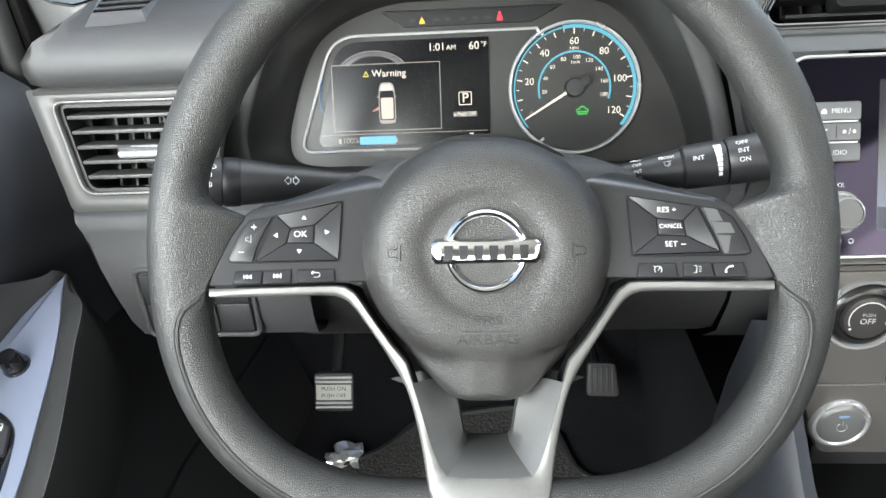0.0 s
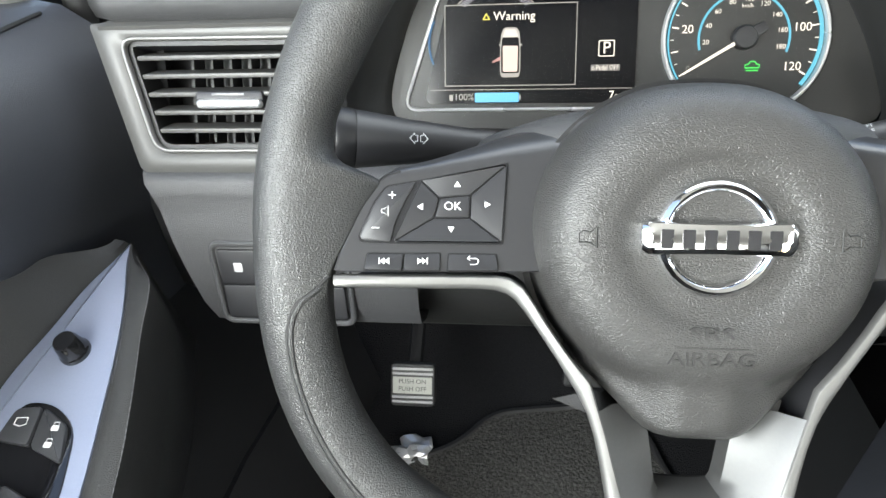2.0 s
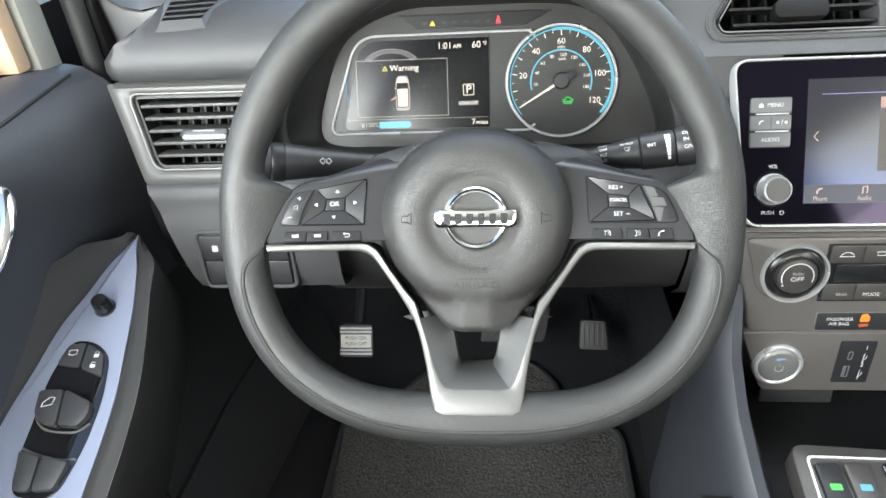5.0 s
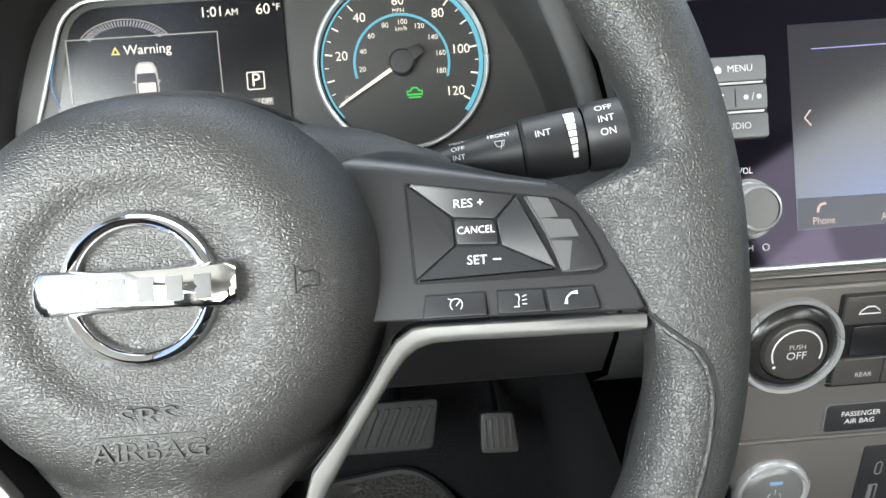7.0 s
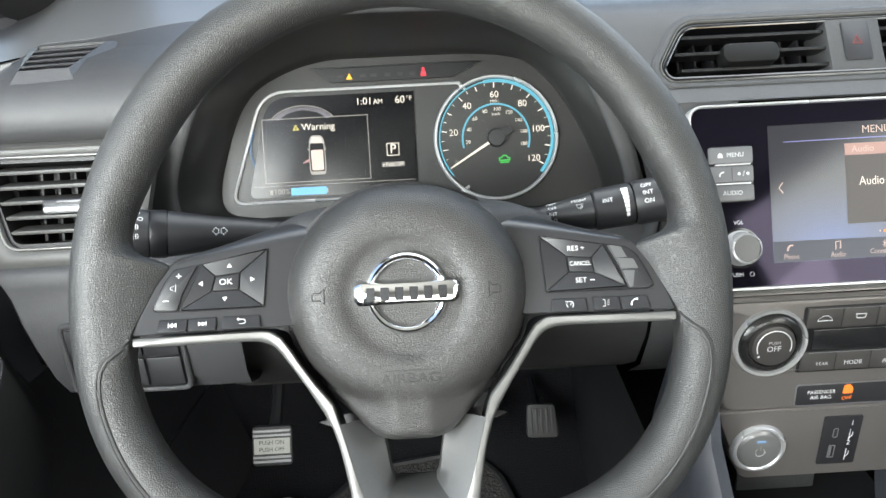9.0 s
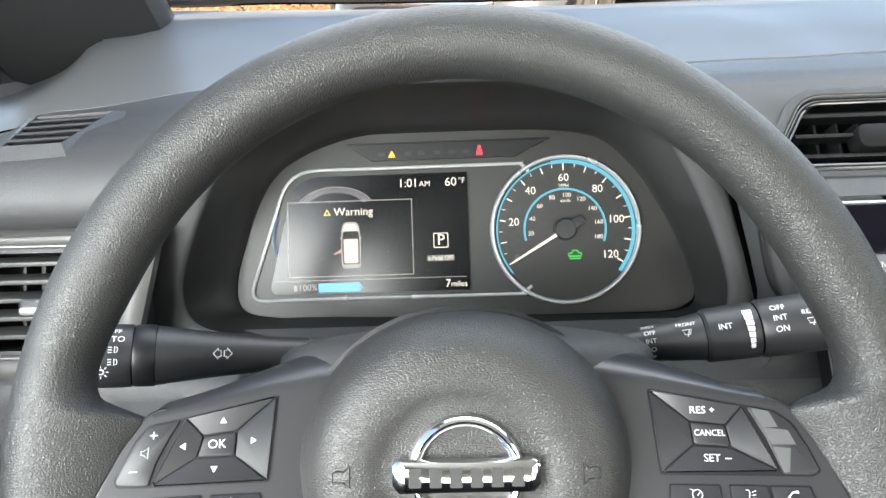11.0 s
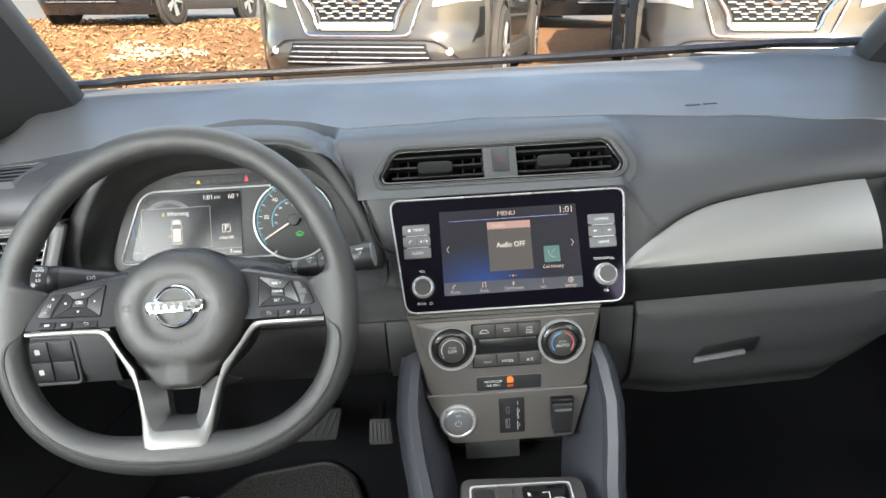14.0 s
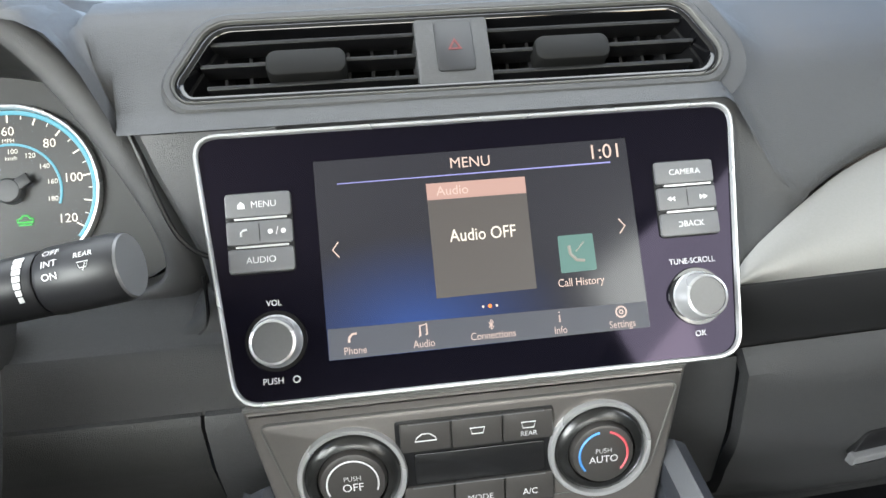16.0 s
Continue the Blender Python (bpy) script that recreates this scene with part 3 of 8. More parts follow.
        part("sill", box(-0.03, 0.03, -0.95, 0.95, -0.09, 0.07, 0.025), TYRE, car, "dark lower sill", Matrix.Translation((s * 0.905, -0.03, 0.30)))
        for y in (-1.42, 1.36):
            side = Matrix.Translation((s * 0.90, y, 0.35)) @ Matrix.Rotation(radians(90 * s), 4, "Y")
            part("wheel_arch", lathe(((0.0, 0.028), (0.385, 0.028), (0.39, 0.045), (0.425, 0.045), (0.435, 0.0)), 36), TYRE, car, "dark wheel arch lining", side)
            wm = Matrix.Translation((s * 0.86, y, 0.35)) @ Matrix.Rotation(radians(90 * s), 4, "Y")
            wheel = part("wheel", lathe(((0.24, -0.11), (0.33, -0.11), (0.35, -0.08), (0.35, 0.08), (0.33, 0.1), (0.24, 0.105), (0.235, 0.075), (0.235, -0.05)), 32), TYRE, car, "black tyre", wm)
            part("rim", lathe(((0.24, 0.098), (0.225, 0.078), (0.09, 0.074), (0.06, 0.088), (0.0, 0.09)), 24), BLACK, wheel)
            for k in range(5):
                spoke = plate([(-0.022, 0.03), (0.022, 0.03), (0.050, 0.232), (0.018, 0.236), (0.0, 0.12), (-0.018, 0.236), (-0.050, 0.232)], 0.074, 0.098)
                part("rim_spoke", spoke, SATINCHROME, wheel, m=Matrix.Rotation(2 * math.pi * k / 5, 4, "Z"))
    return car


def on_ground(x, y, turn):
    return Matrix.Translation((x, y, ground_z(x, y))) @ Matrix.Rotation(radians(2.6), 4, "Y") @ Matrix.Rotation(radians(turn), 4, "Z")


suv(on_ground(0.47, 6.92, -15), CARPAINT, "graphite grey sport utility car parked nose-on beyond the mulch")
suv(on_ground(3.35, 6.75, -14), CARPAINT2, "bronze grey sport utility car with a chrome grille frame")
suv(on_ground(2.55, 11.9, 15), CARBLACK, "black car parked behind the front row")
suv(on_ground(-4.0, 12.2, -10), CARBLACK, "black car parked at the far end of the mulch")

# ---- body shell of the car we sit in ----
MIDX = 0.41
HEADLINER = material("pale headliner cloth", (0.38, 0.37, 0.35), 0.95, bump=0.0004, bump_scale=500, vary=0.05)
PILLAR = material("dark pillar trim", (0.024, 0.024, 0.026), 0.55, bump=0.0001, bump_scale=700)


def base_y(x):
    return 1.135 - 0.19 * ((x - MIDX) / 0.68) ** 2


def base_z(x):
    return 0.755 + 0.02 * ((x - MIDX) / 0.68) ** 2


HEAD = (0.42, 1.17)
roofx = [MIDX - 0.62 + 1.24 * i / 12 for i in range(13)]
roof = grid([[(x, y, 1.19 + dz - 0.09 * ((x - MIDX) / 0.62) ** 4) for x in roofx] for y, dz in ((0.44, -0.03), (0.2, 0.0), (-0.4, 0.03), (-1.1, 0.02), (-1.8, -0.05))], thick=0.03)
solid("ceiling", roof, HEADLINER, "pale cloth headliner of the car", "headliner", kind="structure")
wsx = [MIDX - 0.67 + 1.34 * i / 16 for i in range(17)]
ws = []
for k in range(7):
    t = k / 6
    ws.append([(MIDX + (x - MIDX) * (1 - 0.14 * t), base_y(x) + 0.03 + (HEAD[0] - 1.11) * t, base_z(x) + 0.012 + (HEAD[1] - 0.765) * t + 0.03 * math.sin(math.pi * t)) for x in wsx])
ws = [list(reversed(r)) for r in ws]
win = solid("windscreen", grid(ws), WINDGLASS, "clear raked windscreen of the car", "windscreen", kind="structure")
if sum(f.normal.y for f in win.data.polygons) > 0:
    win.data.flip_normals()
win.visible_shadow = False
seal = []
for x in wsx[1:-1]:
    seal.append((x, base_y(x) + 0.024, base_z(x) + 0.002))
up_l = [(-0.262, 0.938, 0.7745), (-0.272, 0.90, 0.790), (-0.270, 0.84, 0.829), (-0.262, 0.76, 0.880)]
up_r = [(2 * MIDX - x, y, z) for x, y, z in up_l]
band = spline(list(reversed(up_l)) + [p for p in seal if -0.2 < p[0] < 1.02] + up_r, 3)
solid("windscreen_seal", tube(band, 0.0075, 8), GLOSSBLACK, "black band along the windscreen's foot", "seal", kind="structure")

for s in (1, -1):
    def px(x):
        return x if s > 0 else 2 * MIDX - x
    # windscreen pillar: from the dash corner up to the roof
    rows = []
    for t in [-0.03] + [i / 8 for i in range(9)]:
        a = Vector((-0.256 + 0.10 * t, 0.938 - 0.56 * t, 0.764 + 0.385 * t))
        f = Vector((-0.250 + 0.10 * t, 0.890 - 0.56 * t, 0.744 + 0.395 * t))
        b = Vector((-0.292 + 0.10 * t, 0.860 - 0.55 * t, 0.727 + 0.40 * t))
        c = Vector((-0.357 + 0.11 * t, 0.80 - 0.5 * t, 0.708 + 0.41 * t))
        d = Vector((-0.39 + 0.11 * t, 0.83 - 0.5 * t, 0.73 + 0.40 * t))
        e = Vector((-0.33 + 0.1 * t, 1.02 - 0.56 * t, 0.79 + 0.38 * t))
        rows.append([(px(p.x), p.y, p.z) for p in (a, (a + f) / 2 + Vector((0.003, -0.003, 0)), f, (f + b) / 2 + Vector((0.004, -0.005, 0)), b, (b + c) / 2 + Vector((0.003, -0.003, 0)), c, d, e)])
    solid("pillar_left" if s > 0 else "pillar_right", grid(rows, closed=True), PILLAR, "dark plastic trim of the windscreen pillar", "pillar", kind="structure")
    # side wall below the windows, behind the visible door card, and rails above
    wall = bmesh.new()
    x0, x1 = sorted((px(-0.46), px(-0.50)))
    box(x0, x1, -1.9, 1.0, -0.25, 0.68, 0, 1, wall)
    solid("wall_left" if s > 0 else "wall_right", wall, DARK, "dark outer side of the car body", "car body", kind="structure")
    rail = bmesh.new()
    x0, x1 = sorted((px(-0.24), px(-0.19)))
    box(x0, x1, -1.8, 0.44, 1.10, 1.16, 0.015, 2, rail)
    x0, x1 = sorted((px(-0.42), px(-0.28)))
    box(x0, x1, -0.62, -0.5, 0.66, 1.14, 0.03, 2, rail)
    box(x0, x1, -1.9, -1.5, 0.66, 1.14, 0.03, 2, rail)
    if s < 0:
        # unseen panels added to keep the sun out; a window belongs here
        box(x0, x1, -0.62, 0.23, 0.66, 1.14, 0.03, 2, rail)
        box(1.00, 1.13, 0.40, 0.66, 1.00, 1.16, 0.02, 2, rail)
        box(1.00, 1.24, -1.9, 0.42, 1.135, 1.165, 0.01, 2, rail)
    solid("rail_left" if s > 0 else "rail_and_sun_block_right", rail, PILLAR, "dark roof rail and door pillars, on the right with added sun-blocking panels", "pillar", kind="structure")
back = bmesh.new()
box(-0.46, 1.28, -1.95, -1.9, -0.25, 0.85, 0, 1, back)
solid("wall_rear", back, DARK, "dark rear wall of the cabin", "car body", kind="structure")
bulk = bmesh.new()
box(-0.46, 1.28, 1.14, 1.18, -0.25, 0.74, 0, 1, bulk)
solid("wall_front", bulk, BLACK, "dark bulkhead behind the dashboard", "car body", kind="structure")
fl = grid([[(x, y, lerp_keys(((0.55, 0.0), (0.80, 0.03), (1.14, 0.36)), y)) for x in (-0.46, -0.2, 0.1, 0.4, 0.7, 1.0, 1.28)] for y in [-1.92, -1, 0, 0.3, 0.5] + [0.55 + 0.06 * i for i in range(11)]], thick=-0.02)
solid("floor", fl, CARPET, "black carpeted footwell floor", "floor", kind="structure")
# ---- dashboard ----
dashboard = thing("dashboard", Matrix.Identity(4), "dark grey soft plastic dashboard with a sweeping top pad", "dashboard")


def seam_y(x):
    return lerp_keys(((-0.34, 0.60), (-0.24, 0.672), (-0.13, 0.70), (-0.04, 0.765), (0.044, 0.79), (0.13, 0.775), (0.215, 0.715), (0.30, 0.728), (0.40, 0.752), (0.52, 0.735), (0.75, 0.70), (0.9, 0.665), (1.16, 0.59)), x)


def seam_z(x):
    return lerp_keys(((-0.34, 0.688), (-0.24, 0.702), (-0.13, 0.71), (0.044, 0.724), (0.215, 0.714), (0.40, 0.712), (0.6, 0.710), (0.75, 0.705), (0.9, 0.697), (1.16, 0.688)), x)


def arch_z(x):
    """Height of the instrument hood's upper edge."""
    return lerp_keys(((-0.16, 0.675), (-0.125, 0.690), (-0.092, 0.709), (-0.045, 0.728), (0.05, 0.733), (0.135, 0.727), (0.178, 0.714), (0.21, 0.70), (0.23, 0.69)), x)


def hood_right(z):
    return curve_keys(((0.530, 0.215), (0.542, 0.247), (0.560, 0.254), (0.584, 0.248), (0.620, 0.236), (0.660, 0.221), (0.690, 0.203), (0.713, 0.180), (0.727, 0.150)), z) + 0.0022


def hood_left(z):
    return curve_keys(((0.538, -0.160), (0.552, -0.181), (0.584, -0.172), (0.616, -0.158), (0.652, -0.139), (0.672, -0.122), (0.694, -0.098), (0.718, -0.068)), z) - 0.0022


def beside_hood(p):
    """Keeps a point of the pads outside the instrument hood's outline."""
    x, y, z = p
    if y > 0.66 or z > 0.7005:
        return p
    return (max(x, hood_right(z)), y, z) if x > 0.18 else ((min(x, hood_left(z)), y, z) if x < -0.08 else p)


def pad_left(y):
    """Where the pads end against the pillar trim."""
    return lerp_keys(((0.57, -0.294), (0.585, -0.270), (0.60, -0.256), (0.64, -0.258), (0.677, -0.266), (0.757, -0.278), (0.86, -0.300), (1.0, -0.335)), y)


def top_pad_at(x, t):
    """A place on the top pad: t runs from the windscreen to the seam."""
    for again in range(4):
        y = base_y(x) + 0.02 + (seam_y(x) - base_y(x) - 0.02) * t
        x = max(x, pad_left(y))
    z = base_z(x) - 0.012 + (seam_z(x) - base_z(x) + 0.012) * t + 0.012 * math.sin(math.pi * t) * lerp_keys(((-0.3, 0.3), (0.1, 1), (0.8, 1), (1.1, 0.3)), x)
    return (x, y, z)


X = [-0.27 + 0.0149 * i for i in range(96)]
top = [[top_pad_at(-0.345, k / 12)] + [top_pad_at(x, k / 12) for x in X if x > pad_left(top_pad_at(-0.345, k / 12)[1]) + 0.004] for k in range(13)]
wide = min(len(r) for r in top)
top = [[r[0]] + r[len(r) - wide + 1:] for r in top]
lip = [(x, y - 0.002, z - 0.006) for x, y, z in top[-1]]
part("top_pad", grid(top + [lip]), DASH_TOP, dashboard, "smooth grey top pad, paled to stand for sky light")


def trim_top(x):
    return curve_keys(((0.5555, 0.5515), (0.563, 0.5585), (0.575, 0.567), (0.593, 0.577), (0.615, 0.5885), (0.64, 0.6000), (0.68, 0.6125), (0.743, 0.6215), (0.804, 0.6265), (0.865, 0.6305), (1.0, 0.632), (1.16, 0.625)), x)


def trim_y(x):
    """Depth of the silver trim's upper edge."""
    return 0.528 + 0.02 * (x - 0.556) + 0.72 * (trim_top(x) - 0.549 - 0.012 * (x - 0.556))


def pad_profile(x):
    """Nine points (y, z) of the upper pad from the seam down, at x."""
    gap = lerp_keys(((0.15, 0.0), (0.25, 1.0)), x)
    s = (seam_y(x) - 0.0002 - 0.0010 * gap, seam_z(x) - 0.0002 - 0.0010 * gap)
    left = [s, (0.66, 0.697), (0.62, 0.695), (0.592, 0.688), (0.577, 0.677), (0.571, 0.664), (0.570, 0.655), (0.572, 0.647), (0.578, 0.641)]
    zc = arch_z(x)
    hood = [s, (seam_y(x) - 0.015, seam_z(x) - 0.018), (0.70, zc - 0.006), (0.665, zc - 0.001), (0.640, zc + 0.001), (0.615, zc + 0.001), (0.602, zc), (0.596, zc - 0.002), (0.592, zc - 0.006)]
    mid = [s, (0.685, 0.715), (0.650, 0.713), (0.632, 0.707), (0.6225, 0.6985), (0.606, 0.680), (0.589, 0.6575), (0.578, 0.652), (0.571, 0.648)]
    tt, ty = trim_top(x), trim_y(x)
    right = [s, (0.66, 0.694), (0.63, 0.680), (0.608, 0.668), (0.598, 0.658), (ty + 0.003, tt + 0.021), (ty - 0.001, tt + 0.011), (ty - 0.002, tt + 0.004), (ty + 0.004, tt - 0.002)]
    def mix(a, b, t):
        t = max(0, min(1, t))
        t = t * t * (3 - 2 * t)
        return [(p[0] + (q[0] - p[0]) * t, p[1] + (q[1] - p[1]) * t) for p, q in zip(a, b)]
    if x < -0.09:
        return mix(left, hood, (x + 0.118) / 0.026)
    if x < 0.235:
        return mix(hood, mid, (x - 0.186) / 0.018)
    return mix(mid, right, (x - 0.564) / 0.045)


PX = sorted(set([-0.345 + 0.0149 * i for i in range(101)] + [0.2585, 0.5695, 0.184, 0.189, 0.194, 0.199, 0.204, 0.210, 0.216, 0.222, 0.228, -0.126, -0.120, -0.114, -0.108, -0.102, -0.096, -0.091]))
pad = [[beside_hood((max(x, pad_left(y)), y, z)) for y, z in pad_profile(x)] for x in PX]


def edge_z(y):
    """Height of the pads along their end beside the pillar."""
    return lerp_keys(((0.60, 0.6905), (0.62, 0.695), (0.645, 0.6965)) + tuple((p[0][1], p[0][2]) for p in reversed(top)), y)


corner_rows = []
for y in (0.648, 0.66, 0.68, 0.71, 0.74, 0.77, 0.80, 0.84, 0.88, 0.93, 0.98):
    x0, z0 = pad_left(y) + 0.002, edge_z(y)
    x1, z1 = -0.351, lerp_keys(((0.648, 0.694), (0.68, 0.700), (0.72, 0.699), (0.78, 0.7005), (0.84, 0.712), (0.98, 0.74)), y)
    corner_rows.append([(x0 + 0.022, y, z0 - 0.005), (x0 + 0.004, y, z0 - 0.002)] + [(x0 + (x1 - x0) * k, y, z0 + (z1 - z0) * k - 0.006 * math.sin(math.pi * k)) for k in (0.12, 0.3, 0.5, 0.7, 0.88, 1.0)] + [(x1 - 0.006, y, z1 + 0.012)])
# the seam runs slantwise from the door to the pad: nearer towards the pad
for i, (y, z) in enumerate(((0.632, 0.6865), (0.632, 0.6885), (0.634, 0.6885), (0.640, 0.690), (0.650, 0.694), (0.662, 0.699), (0.676, 0.704), (0.690, 0.708), (0.690, 0.716))):
    for row in corner_rows[:4]:
        x_, y_, z_ = row[i]
        if y_ <= y + 0.004:
            row[i] = (x_, y + 0.0005 * corner_rows.index(row), z)
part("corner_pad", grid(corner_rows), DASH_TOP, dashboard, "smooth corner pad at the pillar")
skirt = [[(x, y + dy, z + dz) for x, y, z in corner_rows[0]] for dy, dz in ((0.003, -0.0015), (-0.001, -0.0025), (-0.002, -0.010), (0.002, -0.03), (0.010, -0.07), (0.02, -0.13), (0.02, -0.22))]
part("side_trim", grid(skirt), DASH_TOP, dashboard, "smooth grey trim at the end of the dashboard, paled for sky light")
# the opening for the centre air vents stays clear
part("upper_pad", grid(pad, skip=lambda i, j: PX[i] >= 0.258 and PX[i + 1] <= 0.570 and j in (4, 5)), DASH, dashboard, "grained upper pad round the vents", smooth=85)

# closed backing behind the ends of the dash
part("left_backing", grid([[(x, y, z) for x in (-0.215, -0.18, -0.15, -0.132)] for y, z in ((0.668, 0.693), (0.645, 0.686), (0.625, 0.672), (0.616, 0.655), (0.622, 0.64), (0.630, 0.60), (0.630, 0.54), (0.62, 0.50))]), DASH, dashboard)
part("trim_backing", grid([[(x, y, z) for x in (0.55, 0.58, 0.61, 0.64, 0.67)] for y, z in ((0.618, 0.655), (0.604, 0.62), (0.600, 0.58), (0.598, 0.54))]), DASH, dashboard)
part("right_backing", grid([[(x, y, z) for x in (0.84, 0.90, 1.0, 1.1, 1.2)] for y, z in ((0.625, 0.664), (0.605, 0.64), (0.585, 0.58), (0.572, 0.54), (0.575, 0.44))]), DASH, dashboard)
part("under_fascia", grid([[(x, y, z) for x in [-0.19 + 0.057 * i for i in range(9)]] for y, z in ((0.60, 0.552), (0.588, 0.546), (0.574, 0.540), (0.566, 0.530), (0.557, 0.5265))]), DASH, dashboard, "grained fascia under the instrument hood")
# passenger side: silver trim, dark band below it
tx = [0.556 + 0.0105 * i for i in range(33)]
trim = []
for k in range(7):
    t = k / 6
    row = []
    for x in tx:
        zt, zb = trim_top(x) - 0.001, 0.549 + 0.012 * (x - 0.556)
        yb, yt = 0.528 + 0.02 * (x - 0.556), trim_y(x)
        row.append((x, yb + (yt - yb) * t ** 1.25 - 0.004 * math.sin(math.pi * t), zb + (zt - zb) * t))
    trim.append(row)
part("silver_trim", grid(trim, thick=0.003), TRIM, dashboard, "brushed silver passenger side trim panel")
bandx = [0.30 + 0.03 * i for i in range(29)]
band = [[(x, y + 0.02 * max(0, x - 0.556), z + 0.012 * max(0, x - 0.556)) for x in bandx] for y, z in ((0.535, 0.551), (0.527, 0.548), (0.527, 0.543), (0.545, 0.50), (0.556, 0.488), (0.566, 0.484))]
part("lower_band", grid(band), DARK, dashboard, "dark undercut band")
# glove box lid
gx = [0.5815 + 0.0205 * i for i in range(25)]
def glove(t, x):
    z0 = 0.487 + 0.02 * (x - 0.58)
    zb = lerp_keys(((0.58, 0.335), (0.66, 0.322), (0.86, 0.326), (0.97, 0.40), (1.05, 0.45)), x)
    y = lerp_keys(((0, 0.558), (0.06, 0.549), (0.35, 0.550), (0.65, 0.562), (1, 0.603)), t) + 0.02 * (x - 0.58)
    return (x, y, z0 + (zb - z0) * t)
lid = grid([[glove(k / 14, x) for x in gx] for k in range(15)], thick=0.01)
glovebox = part("glovebox_lid", lid, LOWER, dashboard, "grey grained glove box lid")
gm = frame_of((0.708, 0.5425, 0.4175), 1, 5)
part("latch_recess", plate(rounded([(-0.032, 0.008), (0.046, 0.012), (0.036, -0.008), (-0.044, -0.010)], 0.003), -0.004, 0.0015, 0.0008), BLACK, glovebox, "dark latch recess", gm)
part("latch", plate(rounded([(-0.044, -0.006), (0.022, -0.003), (0.024, -0.010), (-0.047, -0.013)], 0.002), 0.0, 0.007, 0.002), GREYBTN, glovebox, "grey pull latch", gm)

# middle panels beside the centre stack
def side_panel(name, pts, mat, label):
    return part(name, grid(pts), mat, dashboard, label)
side_panel("stack_cheek", [[(x, y, z) for x in (0.535, 0.550, 0.565, 0.5795)] for y, z in ((0.565, 0.484), (0.551, 0.487), (0.550, 0.47), (0.552, 0.43), (0.562, 0.38), (0.60, 0.33))], LOWER, "grey cheek beside the glove box")
# left of the stack: fascia beside the hood, dark band, knee panel
lb = []
for y, z, x0 in ((0.5735, 0.647, 0.223), (0.5690, 0.625, 0.231), (0.5685, 0.600, 0.239), (0.5695, 0.575, 0.247), (0.5700, 0.552, 0.244), (0.568, 0.536, 0.225), (0.566, 0.528, 0.212), (0.557, 0.526, 0.212)):
    x0 = hood_right(z)
    lb.append([(x0, max(y, 0.594), z), (x0 + 0.004, y + 0.010, z), (x0 + 0.010, y + 0.002, z), (x0 + 0.018, y, z), (0.275, y, z), (0.29, y, z), (0.31, y, z)])
part("side_fascia", grid(lb), DASH, dashboard, "grained fascia beside the instrument hood")
gap = [(0.231, 0.580, 0.652), (0.237, 0.574, 0.635), (0.243, 0.5712, 0.610), (0.250, 0.5698, 0.590), (0.262, 0.5700, 0.578), (0.28, 0.570, 0.574)]
gap2 = [(0.2590, 0.5698, 0.566), (0.2585, 0.5698, 0.552), (0.2565, 0.5690, 0.537), (0.2515, 0.5675, 0.5305), (0.243, 0.5665, 0.5275), (0.2, 0.5650, 0.5262), (0.10, 0.5650, 0.525)]
part("panel_gap", tube(spline(gap2, 5), 0.0012, 6), BLACK, dashboard)
part("panel_gap", tube(spline(gap, 5), 0.0014, 6), BLACK, dashboard)
kb = []
for y, z in ((0.557, 0.528), (0.552, 0.522), (0.551, 0.50), (0.549, 0.487)):
    kb.append([(x, y, z) for x in [-0.1 + 0.05 * i for i in range(9)]])
part("knee_band", grid(kb), LOWER, dashboard, "dark shadowed band")
kp = []
for y, z in ((0.553, 0.490), (0.546, 0.4885), (0.543, 0.483), (0.548, 0.45), (0.565, 0.41), (0.60, 0.38), (0.70, 0.36)):
    kp.append([(x, y, z) for x in [-0.12 + 0.0369 * i for i in range(11)]])
part("knee_panel", grid(kp), LEATHER, dashboard, "grained knee panel under the column")
part("stack_cheek", grid([[(x, y, z) for x in (0.2515, 0.265, 0.28, 0.30)] for y, z in ((0.553, 0.490), (0.545, 0.4885), (0.542, 0.483), (0.546, 0.45), (0.56, 0.41), (0.59, 0.38))]), LOWER, dashboard, "grey cheek beside the stack")
cheek = []
for x in [0.530 + 0.006 * i for i in range(15)]:
    (ya, za), (yb, zb) = pad_profile(x)[6], pad_profile(x)[7]
    yt, zt = (trim_y(x) + 0.001, trim_top(x) - 0.002) if x > 0.556 else (0.530, 0.547)
    cheek.append([(x, ya + 0.0006, za)] + [(x, yb + (yt - yb) * k, zb + (zt - zb) * k) for k in (0, 0.2, 0.4, 0.6, 0.8, 0.93, 1.0)] + [(x, yt + 0.008, zt - 0.001)])
part("screen_cheek", grid(cheek), DASH, dashboard, "grained pad beside the screen")

# left end: vent surround, switch panel
le = frame_of((-0.29, 0.56, 0.605), 24)
outer = rounded([(-0.012, 0.040), (0.1515, 0.040), (0.1300, -0.056), (0.018, -0.056)], [0.004, 0.008, 0.008, 0.006])
inner = rounded([(0.0105, 0.0295), (0.1320, 0.0285), (0.1165, -0.0415), (0.031, -0.0415)], [0.010, 0.007, 0.006, 0.010])
left_vent = thing("air_vent", le, "slatted grey side air vent in a satin surround", "air vent", "air vents")
part("surround", ring(outer, inner, -0.006, 0.004, 0.003), VENTGREY, left_vent, "satin grey surround")
part("bright_edge", ring(offset(inner, 0.0012), offset(inner, -0.0012), 0.001, 0.0052, 0.001), PANEL_RIM, left_vent, "pale bright edge")
part("duct", ring(offset(inner, 0.0005), offset(inner, -0.004), -0.045, 0.0, 0), DARK, left_vent)
part("duct_back", plate(offset(inner, 0.001), -0.047, -0.044), BLACK, left_vent)
